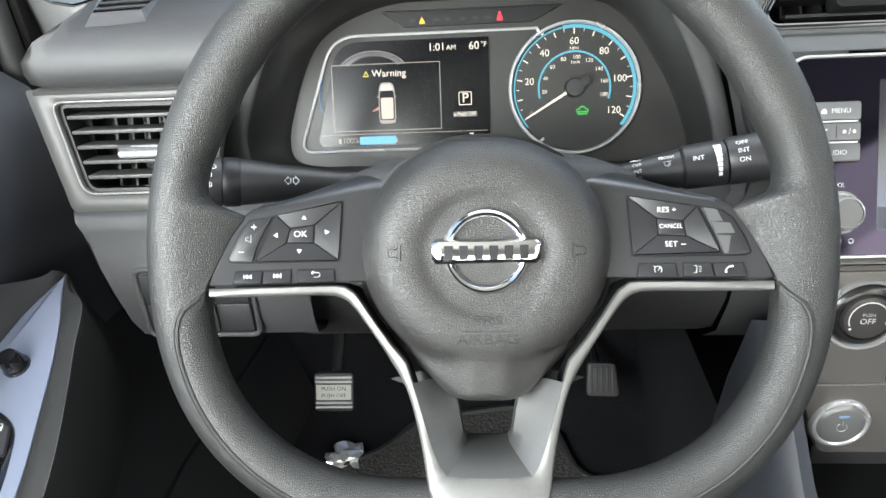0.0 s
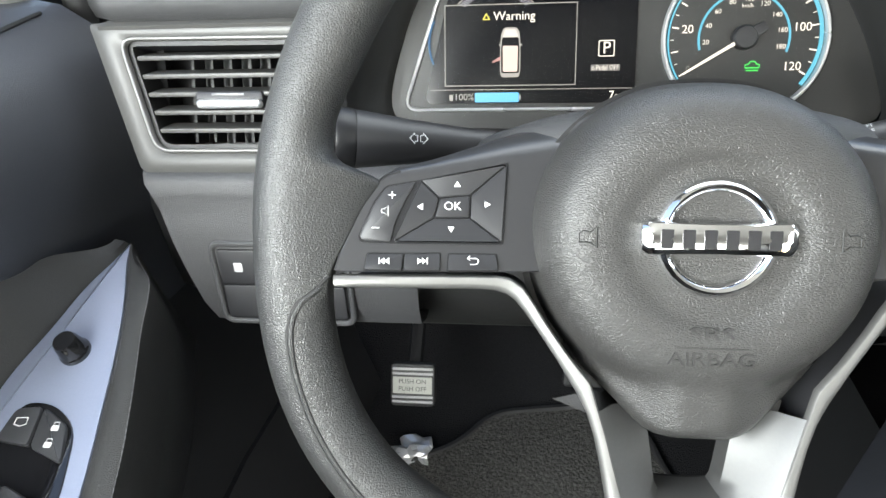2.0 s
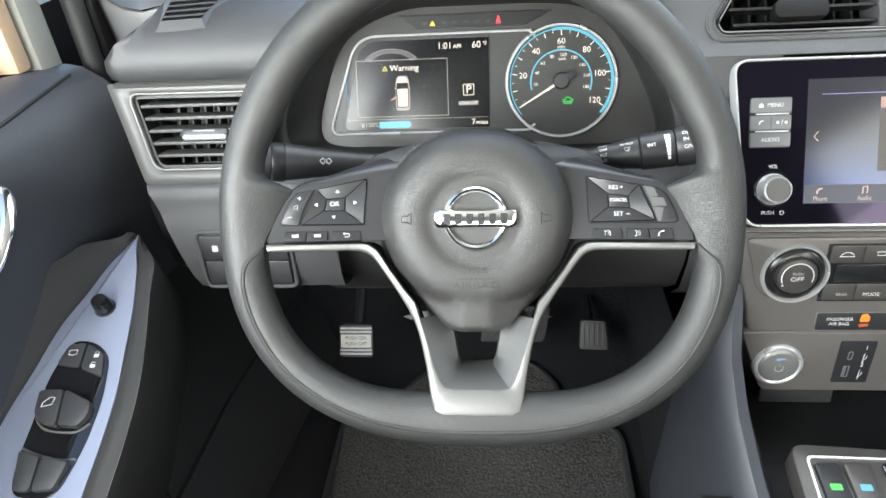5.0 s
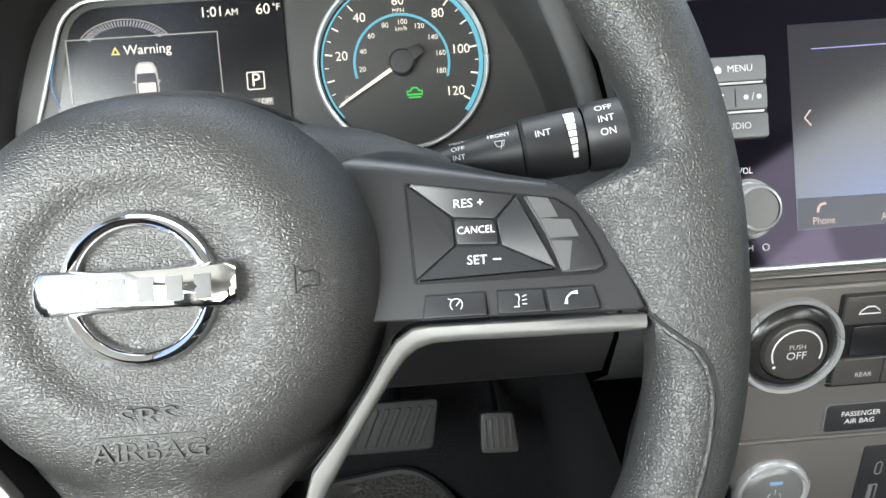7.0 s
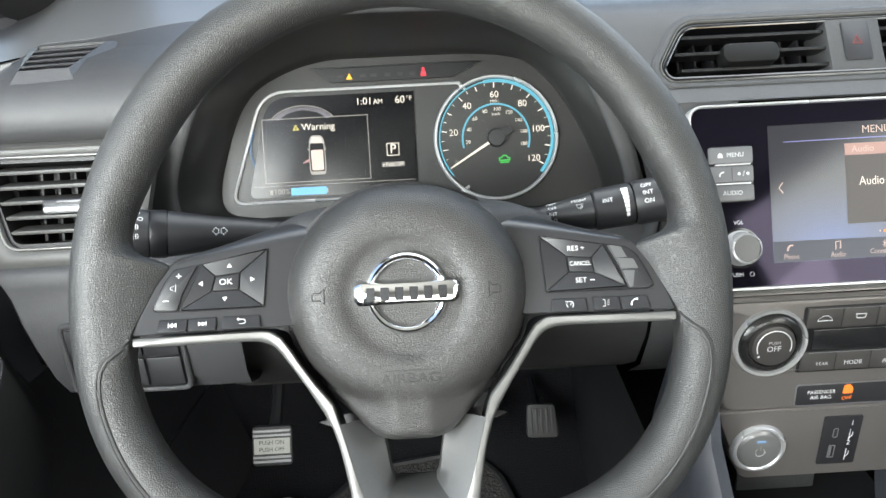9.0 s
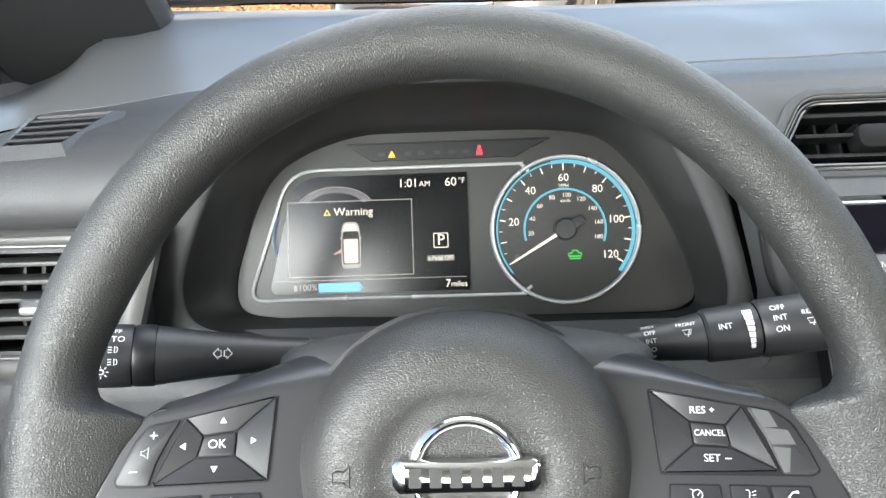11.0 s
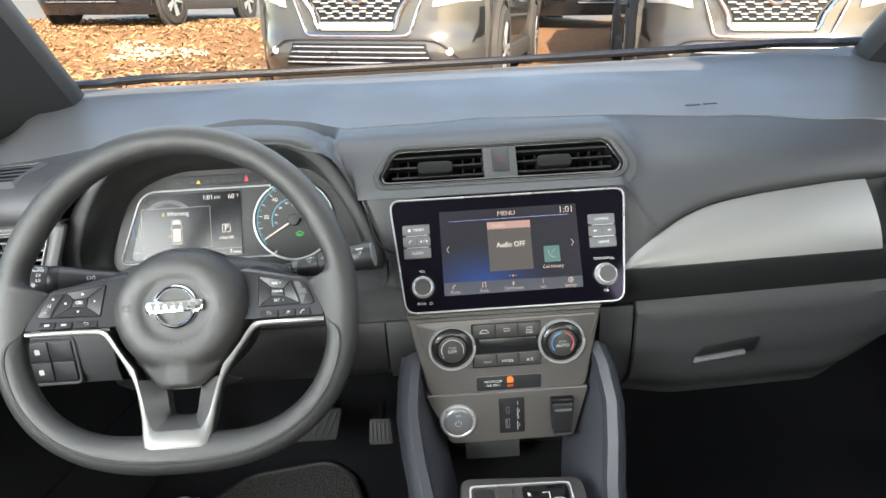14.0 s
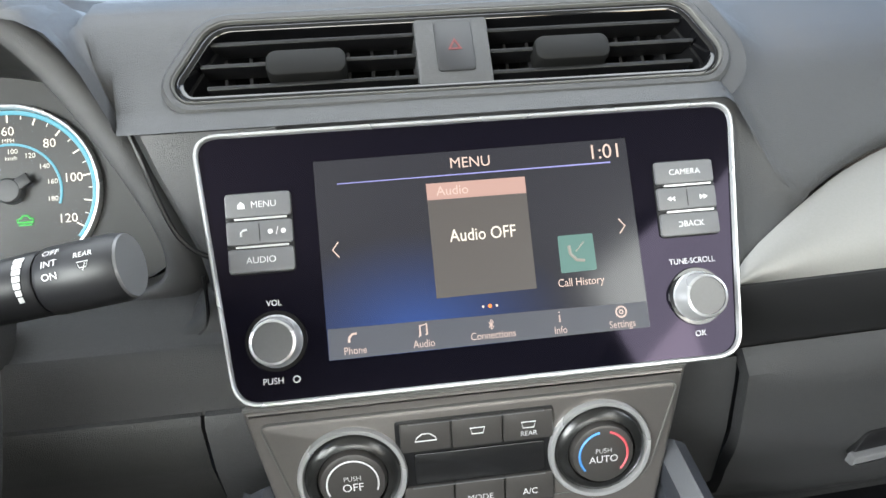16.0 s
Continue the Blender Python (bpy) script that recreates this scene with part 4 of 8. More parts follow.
for i in range(5):
    v = 0.0178 - 0.01165 * i
    u0 = 0.0135 + (0.031 - 0.0125) * (0.0285 - v) / 0.069 + 0.002
    u1 = 0.1300 - 0.0155 * (0.0285 - v) / 0.069
    part("slat", box(u0, u1, -0.0016, 0.0016, -0.020, 0.0, 0.0012, 2), GREYBTN if i < 0 else VENTGREY, left_vent, "grey slat", Matrix.Translation((0, v, -0.001)) @ Matrix.Rotation(radians(14), 4, "X"))
for i in range(7):
    part("vane", box(-0.001, 0.001, -0.032, 0.028, -0.04, -0.024), DARK, left_vent, m=Matrix.Translation((0.045 + 0.0135 * i, -0.004, 0)))
part("tab", plate(rrect(0.046, 0.010, 0.003), -0.012, 0.002, 0.002), BUTTON, left_vent, "black slider tab", Matrix.Translation((0.081, -0.0085, 0)))
part("tab_bar", plate(rrect(0.043, 0.0058, 0.0026), 0.0, 0.0065, 0.0024, 3), SATINCHROME, left_vent, "satin chrome tab edge", Matrix.Translation((0.082, -0.0118, 0)))
part("tab_grip", box(-0.011, 0.011, -0.0008, 0.0008, 0.0, 0.0028, 0.0004), GREYBTN, left_vent, m=Matrix.Translation((0.081, -0.0058, 0)))
ub = [[(x, y, z) for x in (-0.293, -0.27, -0.24, -0.2, -0.17, -0.142)] for y, z in ((0.60, 0.640), (0.573, 0.6425), (0.570, 0.641), (0.571, 0.637))]
part("vent_ledge", grid(ub), VENTGREY, dashboard, "satin ledge over the side vent")
lower = []
for y, z in ((0.548, 0.5575), (0.536, 0.5545), (0.530, 0.549), (0.5285, 0.540), (0.5275, 0.531), (0.5245, 0.522), (0.5215, 0.510), (0.5195, 0.49), (0.519, 0.46), (0.524, 0.442), (0.545, 0.43), (0.60, 0.425)):
    xl = curve_keys(((0.43, -0.238), (0.46, -0.245), (0.49, -0.252), (0.53, -0.262), (0.56, -0.274)), z)
    lower.append([(xl - 0.004, y + 0.022, z), (xl - 0.001, y + 0.006, z)] + [(xl + (-0.09 - xl) * i / 10, y, z) for i in range(11)])
part("switch_fascia", grid(lower), LOWER, dashboard, "grey fascia with the switch bank")
# no real cap: dark sheet added for the shaded gap between dash and door
part("end_cap", grid([[(-0.31, y + 0.06, z), (-0.29, y + 0.035, z), (-0.262, y + 0.02, z)] for y, z in ((0.58, 0.66), (0.56, 0.60), (0.545, 0.55), (0.53, 0.50), (0.535, 0.44))]), DARK, dashboard)

sb = frame_of((-0.183, 0.5195, 0.478), 5)
bank = thing("switch_bank", sb, "bank of small dark square push switches below the side vent", "switch panel")
part("recess", plate(rrect(0.094, 0.062, 0.006), -0.006, 0.0006, 0.0005), BLACK, bank)
part("frame", ring(rrect(0.098, 0.066, 0.008), rrect(0.090, 0.058, 0.005), -0.002, 0.003, 0.0012), LOWER, bank)
for i in range(3):
    for j in range(2):
        b = part("switch", plate(rrect(0.0275, 0.026, 0.002), 0.0, 0.003, 0.001), BUTTON, bank, m=Matrix.Translation((-0.0295 + 0.0295 * i, 0.0138 - 0.0276 * j, 0)))
        if j == 0 and i < 2 or (i, j) == (1, 1):
            part("symbol", plate(rrect(0.006, 0.007, 0.001), 0.003, 0.0033), GREY_INK, b)

# defroster outlet on the left corner of the pad
dv = thing("side_defroster_vent", Matrix.Identity(4), "small slatted window defroster outlet in the dashboard corner", "air vent", "air vents")
dq = [Vector(p) for p in ((-0.240, 0.590, 0.6868), (-0.200, 0.592, 0.6874), (-0.196, 0.664, 0.6965), (-0.254, 0.655, 0.6955))]
def dpt(u, v, h=0.0):
    p = (dq[0] * (1 - u) + dq[1] * u) * (1 - v) + (dq[3] * (1 - u) + dq[2] * u) * v
    return (p.x, p.y, p.z + h)
fr = bmesh.new()
o4 = [fr.verts.new(dpt(u, v, h)) for u, v, h in ((-0.14, -0.05, -0.002), (1.1, -0.05, -0.002), (1.1, 1.12, 0.0015), (-0.14, 1.14, 0.002))]
i4 = [fr.verts.new(dpt(u, v, 0.0060)) for u, v in ((0.04, 0.04), (0.96, 0.04), (0.96, 0.96), (0.04, 0.96))]
d4 = [fr.verts.new(dpt(u, v, -0.02)) for u, v in ((0.04, 0.04), (0.96, 0.04), (0.96, 0.96), (0.04, 0.96))]
for k in range(4):
    fr.faces.new((o4[k], o4[(k + 1) % 4], i4[(k + 1) % 4], i4[k]))
    fr.faces.new((i4[k], i4[(k + 1) % 4], d4[(k + 1) % 4], d4[k]))
part("frame", fr, DASH, dv)
bk = bmesh.new()
bk.faces.new([bk.verts.new(dpt(u, v, 0.0040)) for u, v in ((0.03, 0.03), (0.97, 0.03), (0.97, 0.97), (0.03, 0.97))])
part("opening", bk, BLACK, dv)
for i in range(4):
    v = 0.18 + 0.2 * i
    part("slat", tube([dpt(0.04, v, 0.0058), dpt(0.96, v, 0.0058)], 0.0021, 6, flat=0.5), DASH, dv)

# pressed lettering patch on the passenger side of the top pad
mark = thing("airbag_mark", frame_of((0.722, 0.727, 0.7165), 80, 2), "small embossed marking on the passenger side of the top pad", "marking")
part("mark_bar", plate(rrect(0.022, 0.005, 0.0008), 0, 0.0009), EMBOSS, mark, m=Matrix.Translation((-0.012, 0, 0)))
part("mark_bar", plate(rrect(0.02, 0.004, 0.0008), 0, 0.0009), EMBOSS, mark, m=Matrix.Translation((0.014, 0.001, 0)))
# ---- steering wheel ----
WM = frame_of((0.053, 0.3893, 0.6003), 27, -0.4) @ Matrix.Rotation(radians(1.5), 4, "Y")
wheel = thing("steering_wheel", WM, "flat-bottomed black leatherette steering wheel with silver lower spokes", "steering wheel")


# the switch panels lie on planes that lean back and rise outwards
PAD_A, PAD_B, PAD_C = -0.0277, 0.17, -0.27
def pad_z(x, y):
    return PAD_A + PAD_B * abs(x) + PAD_C * y


def pad_frame(s):
    n = Vector((-PAD_B * s, -PAD_C, 1)).normalized()
    x = Vector((1, 0, PAD_B * s)).normalized()
    y = n.cross(x)
    return Matrix(((x.x, y.x, n.x, 0), (x.y, y.y, n.y, 0), (x.z, y.z, n.z, PAD_A), (0, 0, 0, 1)))


PADS = {-1: pad_frame(-1), 1: pad_frame(1)}
def on_pad(p):
    """A place (x, y) over a switch panel, in the panel's own axes."""
    q = PADS[1 if p[0] > 0 else -1].inverted() @ Vector((p[0], p[1], pad_z(*p)))
    return (q.x, q.y)


# rim: round section, thinner above the spokes, drawn inwards to the switch panels and to the flat foot
def rim_mid(a):
    """Middle line of the rim at angle a from the right, anticlockwise."""
    c, s = math.cos(a), math.sin(a)
    if s >= 0:
        r = 1 / math.sqrt((c / 0.1685) ** 2 + (s / 0.1755) ** 2)
    else:
        n = 2.5
        r = 1 / ((abs(c) / 0.1685) ** n + (abs(s) / 0.1510) ** n) ** (1 / n)
    return r * c, r * s


RIM_IN = ((-45, 0.0152), (-30, 0.0150), (-14, 0.0156), (-9, 0.0168), (-6, 0.0182), (0, 0.0258), (4, 0.0300), (7, 0.0338), (8.6, 0.0345), (9.6, 0.0275), (10.4, 0.0195), (11.4, 0.0158), (13, 0.0138), (15.5, 0.0128), (19, 0.0134), (27, 0.0155), (45, 0.0150), (90, 0.0146))
def rim_point(deg, b):
    """The rim's surface at an angle round the wheel and an angle b round the section (90 front, 180 inside), in degrees."""
    a = radians(deg)
    x, y = rim_mid(a)
    x2, y2 = rim_mid(a + 0.01)
    t = Vector((x2 - x, y2 - y, 0)).normalized()
    out = Vector((t.y, -t.x, 0))
    d = deg % 360
    phi = d if d <= 90 else (180 - d if d <= 270 else d - 360)
    inner = curve_keys(RIM_IN, max(-45, phi)) + 0.0105 * math.exp(-((d - 270) / 27.0) ** 2)
    w = lerp_keys(((-13, 0), (-7, 1), (8.2, 1), (10.6, 0)), phi)
    c, s = math.cos(radians(b)), math.sin(radians(b))
    wide = inner if c < 0 else 0.0156
    p = Vector((x, y, -0.006)) + out * (wide * c) + Vector((0, 0, 0.0155 * s))
    if w and c < 0:
        e = Vector((x, y, 0)) - out * inner
        ze = pad_z(e.x, e.y) + 0.0002
        k = (b - 90) / 90.0
        if k <= 1:
            q = Vector((x, y, 0)) - out * (inner * math.sin(k * math.pi / 2) ** 1.15)
            q.z = 0.0095 + (ze - 0.0095) * k * k * (3 - 2 * k)
        else:
            k -= 1
            q = Vector((x, y, 0)) - out * (inner * (1 - k ** 2.5))
            q.z = ze + (-0.0215 - ze) * min(1, 1.6 * k) ** 0.7
        p = p * (1 - w) + q * w
    return p


stops = []
d = 0.0
while d < 359.99:
    phi = d if d <= 90 else (180 - d if d <= 270 else d - 360)
    stops.append(d)
    d += 0.6 if 6.5 < phi < 14 else (1.25 if -16 < phi < 30 else 2.5)
bm = bmesh.new()
RB = 36
vs = [[bm.verts.new(rim_point(a, 360 * k / RB)) for k in range(RB)] for a in stops]
for i in range(len(stops)):
    a, b = vs[i], vs[(i + 1) % len(stops)]
    for k in range(RB):
        bm.faces.new((a[k], a[(k + 1) % RB], b[(k + 1) % RB], b[k]))
rim = part("rim", bm, LEATHER, wheel, "grained leatherette rim", smooth=80)
SEAM = material("dark seam", (0.008, 0.008, 0.008), 0.7, vary=0)
SEAM_B = ((186.5, 178), (187.5, 158), (188.7, 130), (190.2, 108), (192.6, 94), (196, 87), (201, 84), (215, 82), (270, 82))
seam, welt = [], []
for i in range(101):
    d = 186.5 + 167 * i / 100
    b = curve_keys(SEAM_B, d if d <= 270 else 540 - d)
    seam.append(rim_point(d, b) + Vector((0, 0, 0.0001)))
    welt.append(rim_point(d, b + 5.5))
part("rim_seam", tube(seam, 0.00075, 6), SEAM, rim, "dark sewn seam")
part("rim_welt", tube(welt, 0.0011, 8), LEATHER, rim, "raised welt along the seam")

# hub: domed cover with a round recess for the badge and a chin towards the lower spoke
HUB_EDGE = [(0.0, 0.0625), (0.022, 0.0602), (0.042, 0.0510), (0.058, 0.0360), (0.0680, 0.0180), (0.0712, -0.0010), (0.0695, -0.0200), (0.0620, -0.0400), (0.0480, -0.0560), (0.0335, -0.0695), (0.0240, -0.0785), (0.0165, -0.0822), (0.0, -0.0825)]
he = spline([(x, y, 0) for x, y in HUB_EDGE] + [(-x, y, 0) for x, y in HUB_EDGE[-2:0:-1]], 5, True)
DOME = ((0.0, 0.0022), (0.029, 0.0022), (0.0325, 0.0025), (0.0352, 0.0036), (0.0385, 0.0046), (0.043, 0.0050), (0.049, 0.0047), (0.054, 0.0034), (0.059, 0.0006), (0.063, -0.0040), (0.067, -0.0110), (0.0695, -0.0175), (0.0708, -0.0225), (0.0716, -0.0270), (0.09, -0.05))
def hub_z(x, y):
    r = math.hypot(x, y)
    if r < 1e-6:
        return DOME[0][1]
    a = math.atan2(y, x)
    ro = min(0.0712, hub_reach(a))
    z = curve_keys(DOME, r * 0.0712 / ro)
    chin = 0.0022 - 0.12 * max(0, -y - 0.050) - 0.50 * max(0, abs(x) - 0.010) - 6.0 * max(0, y + 0.052)
    k = 0.0035
    h = max(0, min(1, 0.5 + 0.5 * (chin - z) / k))
    return z + (chin - z) * h + k * h * (1 - h) * 0.5


def hub_reach(a):
    """The cover's reach from the middle in the direction a."""
    best = 0.0712
    for (x0, y0, _), (x1, y1, _) in zip(he, he[1:] + he[:1]):
        c0 = math.cos(a) * y0 - math.sin(a) * x0
        c1 = math.cos(a) * y1 - math.sin(a) * x1
        if c0 * c1 <= 0 and x0 * math.cos(a) + y0 * math.sin(a) > 0 and c0 != c1:
            t = c0 / (c0 - c1)
            best = math.hypot(x0 + (x1 - x0) * t, y0 + (y1 - y0) * t)
    return best


angles = [2 * math.pi * i / 120 for i in range(120)]
reach = [hub_reach(a) for a in angles]
rows = []
for k in (0.02, 0.15, 0.28, 0.38, 0.42, 0.45, 0.48, 0.51, 0.54, 0.58, 0.62, 0.66, 0.70, 0.74, 0.78, 0.82, 0.86, 0.89, 0.92, 0.945, 0.965, 0.98, 0.992, 1.0):
    rows.append([(r * k * math.cos(a), r * k * math.sin(a), hub_z(r * k * math.cos(a), r * k * math.sin(a)) - 0.0045 * max(0, (k - 0.93) / 0.07) ** 2) for a, r in zip(angles, reach)])
rows.append([(x, y, z - 0.006) for x, y, z in rows[-1]])
rows.append([(x, y, -0.062) for x, y, z in rows[-1]])
hub = part("hub_cover", grid(rows, closed=True), HUBMAT, wheel, "grained padded hub cover", smooth=60)
part("hub_gap", plate([(r * 1.03 * math.cos(a), r * 1.03 * math.sin(a)) for a, r in zip(angles, reach)], -0.064, -0.030), BLACK, wheel, "dark gap round the hub cover")
badge = part("badge_ring", lathe(((0.0174, 0.0005), (0.0176, 0.0036), (0.0186, 0.0056), (0.0203, 0.0064), (0.0220, 0.0054), (0.0229, 0.0034), (0.0231, 0.0005)), 80), CHROME, wheel, "polished chrome ring badge")
barrow = []
for i in range(25):
    u = -0.0282 + 0.0564 * i / 24
    e = min(1.0, (0.0282 - abs(u)) / 0.0022)
    hh = (0.0060 + 0.0006 * (abs(u) / 0.028) ** 2) * (0.80 + 0.20 * e ** 0.5)
    zz = 0.0092 - 0.0014 * (abs(u) / 0.028) ** 2 - 0.0012 * (1 - e)
    barrow.append([(u, -hh, 0.0015), (u, -hh, zz - 0.0016), (u, -hh * 0.90, zz - 0.0004), (u, -hh * 0.5, zz + 0.0001), (u, 0, zz + 0.0003), (u, hh * 0.5, zz + 0.0001), (u, hh * 0.90, zz - 0.0004), (u, hh, zz - 0.0016), (u, hh, 0.0015)])
bb = grid(barrow)
for row in (barrow[0], barrow[-1]):
    bb.faces.new([bb.verts.new(p) for p in row])
part("badge_bar", bb, CHROME, badge, "chrome crossbar", smooth=50)
INK = material("black enamel", (0.01, 0.01, 0.012), 0.3, vary=0)
for i in range(6):
    x = -0.0195 + 0.0078 * i
    part("badge_mark", plate(rrect(0.0046, 0.0072, 0.0005), -0.0006, 0.0002), INK, badge, m=Matrix.Translation((x, 0, 0.0094 - 0.0014 * (x / 0.028) ** 2)))
for text, v, wide in (("SRS", -0.0372, 1.5), ("AIRBAG", -0.0468, 1.25)):
    lettering(text, wheel, 0.0, v, hub_z(0, v) + 0.0001, 0.0076, EMBOSS, wide=wide, thick=0.0003)
part("emboss_line", box(-0.0135, 0.0135, -0.0003, 0.0003, -0.0003, 0.0003), EMBOSS, wheel, m=Matrix.Translation((0, -0.0422, hub_z(0, -0.0422) + 0.0001)))
for s in (-1, 1):
    horn = [(0.0448, 0.0042), (0.0448, -0.0042), (0.0472, -0.0022), (0.0515, -0.0022), (0.0515, 0.0012), (0.0500, 0.0022), (0.0472, 0.0018)]
    part("horn_mark", tube([(s * x, y, hub_z(x, y)) for x, y in horn], 0.0003, 4, True), EMBOSS, wheel)

# arms: satin panels with a flank that folds back on top
ARM_TOP = ((0.056, 0.0350), (0.0795, 0.0316), (0.100, 0.0283), (0.115, 0.0256), (0.1255, 0.0238), (0.1296, 0.0222), (0.1355, 0.0165), (0.1412, 0.0064), (0.1452, -0.0046), (0.1480, -0.0160))
for s in (-1, 1):
    cols = []
    for u in [0.056 + 0.0063 * i for i in range(11)] + [0.1215, 0.1255, 0.1278, 0.1296, 0.1318, 0.1338, 0.1355, 0.1385, 0.1412, 0.1435, 0.1455, 0.1470, 0.1480]:
        vt = curve_keys(ARM_TOP, u)
        fold = lerp_keys(((0.056, 1.0), (0.1255, 0.22), (0.1340, 0.0)), u)
        y0 = -0.0166
        col = [(u, y0, pad_z(u, y0) - 0.02), (u, y0, pad_z(u, y0) - 0.0006), (u, y0 + 0.0006, pad_z(u, y0))]
        for k in (0.25, 0.5, 0.75, 0.93):
            y = y0 + (vt - y0) * k
            col.append((u, y, pad_z(u, y)))
        zt = pad_z(u, vt)
        col += [(u, vt - 0.0004, zt), (u, vt + 0.0022 * fold, zt - 0.0010 - 0.0006 * fold), (u, vt + 0.0062 * fold, zt - 0.002 - 0.0072 * fold), (u, vt + 0.0100 * fold, zt - 0.004 - 0.0150 * fold), (u, vt + 0.0122 * fold, zt - 0.006 - 0.022 * fold), (u, vt + 0.006 * fold, zt - 0.02 - 0.03 * fold)]
        cols.append([(s * x, y, z) for x, y, z in col])
    part("side_arm", grid(cols), SPOKE, wheel, "satin dark side spoke", smooth=45)
    edge = [(s * u, curve_keys(ARM_TOP, u), pad_z(u, curve_keys(ARM_TOP, u)) - 0.0009) for u in (0.1240, 0.1268, 0.1296, 0.1326, 0.1355, 0.1385, 0.1412, 0.1435, 0.1455, 0.1470, 0.1482)]
    part("arm_gap", tube(edge, 0.0009, 6), BLACK, wheel, "dark gap between panel and leatherette")

# silver band under the switch panels, along the hub and down to the flat foot
BAND = ((0.1490, -0.0178, 0.1485, -0.0226, 0.0022), (0.1400, -0.0178, 0.1400, -0.0230, 0.0008), (0.1150, -0.0180, 0.1150, -0.0234, -0.0034), (0.0930, -0.0181, 0.0930, -0.0235, -0.0070), (0.0830, -0.0182, 0.0840, -0.0240, -0.0085), (0.0775, -0.0190, 0.0788, -0.0256, -0.0090), (0.0722, -0.0225, 0.0752, -0.0282, -0.0092),
        (0.0680, -0.0282, 0.0715, -0.0325, -0.0088), (0.0620, -0.0375, 0.0655, -0.0408, -0.0078), (0.0530, -0.0500, 0.0572, -0.0528, -0.0064), (0.0440, -0.0605, 0.0490, -0.0660, -0.0050), (0.0405, -0.0720, 0.0448, -0.0740, -0.0042),
        (0.0372, -0.0830, 0.0415, -0.0840, -0.0035), (0.0340, -0.0945, 0.0390, -0.0950, -0.0028), (0.0305, -0.1070, 0.0365, -0.1080, -0.0020), (0.0262, -0.1170, 0.0346, -0.1190, 0.0008), (0.0228, -0.1215, 0.0330, -0.1290, 0.0042), (0.0150, -0.1222, 0.0300, -0.1366, 0.0078), (0.0080, -0.1224, 0.0245, -0.1392, 0.0090), (0.0, -0.1225, 0.0, -0.1396, 0.0092))
rows = []
for ix, iy, ox, oy, z in BAND:
    def at(k, dz):
        return (ix + (ox - ix) * k, iy + (oy - iy) * k, z + dz - 0.7 * max(0, z) * (1 - k))
    rows.append([at(0, -0.003), at(0.0, 0.0004), at(0.10, 0.0011), at(0.55, 0.0012), at(0.86, 0.0006), at(1.0, -0.0008), at(1.03, -0.0050)])
rows += [[(-x, y, z) for x, y, z in r] for r in reversed(rows[:-1])]
part("spoke_edge", grid(rows), SILVER, wheel, "satin silver band along the spokes", smooth=45)
part("band_underside", grid([[r[-1], (r[-1][0] * 0.985, r[-1][1] + 0.001, r[-1][2] - 0.010), (r[-1][0] * 0.95, r[-1][1] + 0.004, r[-1][2] - 0.022)] for r in rows]), SPOKE, wheel, "dark underside of the band")
FOOT = ((0.0300, -0.0735), (0.0178, -0.0825), (0.0160, -0.0930), (0.0145, -0.1030), (0.0135, -0.1080), (0.0120, -0.1105), (0.0085, -0.1112), (0.0045, -0.1114), (0.0, -0.1115))
facet = []
for (ix, iy, ox, oy, z), (jx, jy) in zip(BAND[11:], FOOT):
    z -= 0.7 * max(0, z)
    facet.append([(ix, iy, z + 0.0003), (ix * 0.75 + jx * 0.25, iy * 0.75 + jy * 0.25, z - 0.0040), (ix * 0.35 + jx * 0.65, iy * 0.35 + jy * 0.65, z - 0.0115), (jx, jy, -0.0195), (jx, jy, -0.034)])
facet += [[(-x, y, z) for x, y, z in r] for r in reversed(facet[:-1])]
part("lower_spoke", grid(facet), SPOKEFACE, wheel, "V-shaped satin silver lower spoke, greyed to stand for shade", smooth=35)
part("spoke_back", grid([[(r[-1][0], r[-1][1], r[-1][2]), (r[-1][0] * 1.3, r[-1][1], -0.036), (r[-1][0] * 1.9, r[-1][1] - 0.004, -0.034)] for r in facet]), DARK, wheel, "dark back of the lower spoke")

# keys on both switch panels
INKP = WHITE_INK
def key(name, poly, label="", h=0.0013, r=0.0009, lean=0.0, inset=0.00035):
    """A key with its outline given over the panel; lean raises its lower edge."""
    q = [on_pad(p) for p in poly]
    area = sum(q[i][0] * q[(i + 1) % len(q)][1] - q[(i + 1) % len(q)][0] * q[i][1] for i in range(len(q)))
    q = q if area > 0 else q[::-1]
    bm = plate(rounded(offset(q, -inset), r, 3), -0.003, h, 0.0005)
    ys = [y for _, y in q]
    for v in bm.verts:
        if v.co.z > 0:
            v.co.z += lean * (max(ys) - v.co.y) / (max(ys) - min(ys))
    return part(name, bm, BUTTON, wheel, label, PADS[1 if poly[0][0] > 0 else -1])
def well(poly, r=0.001):
    q = [on_pad(p) for p in poly]
    area = sum(q[i][0] * q[(i + 1) % len(q)][1] - q[(i + 1) % len(q)][0] * q[i][1] for i in range(len(q)))
    part("key_well", plate(rounded(q if area > 0 else q[::-1], r), -0.004, 0.0004), BLACK, wheel, "black well between the keys", PADS[1 if poly[0][0] > 0 else -1])
def printed(name, x, y, bm, h=0.0014, turn=0, mat=None):
    u, v = on_pad((x, y))
    part(name, bm, mat or INKP, wheel, m=PADS[1 if x > 0 else -1] @ Matrix.Translation((u, v, h)) @ Matrix.Rotation(radians(turn), 4, "Z"))
def worded(text, x, y, size, h=0.0015, wide=1.0):
    u, v = on_pad((x, y))
    lettering(text, wheel, u, v, h, size, INKP, m=PADS[1 if x > 0 else -1], wide=wide)


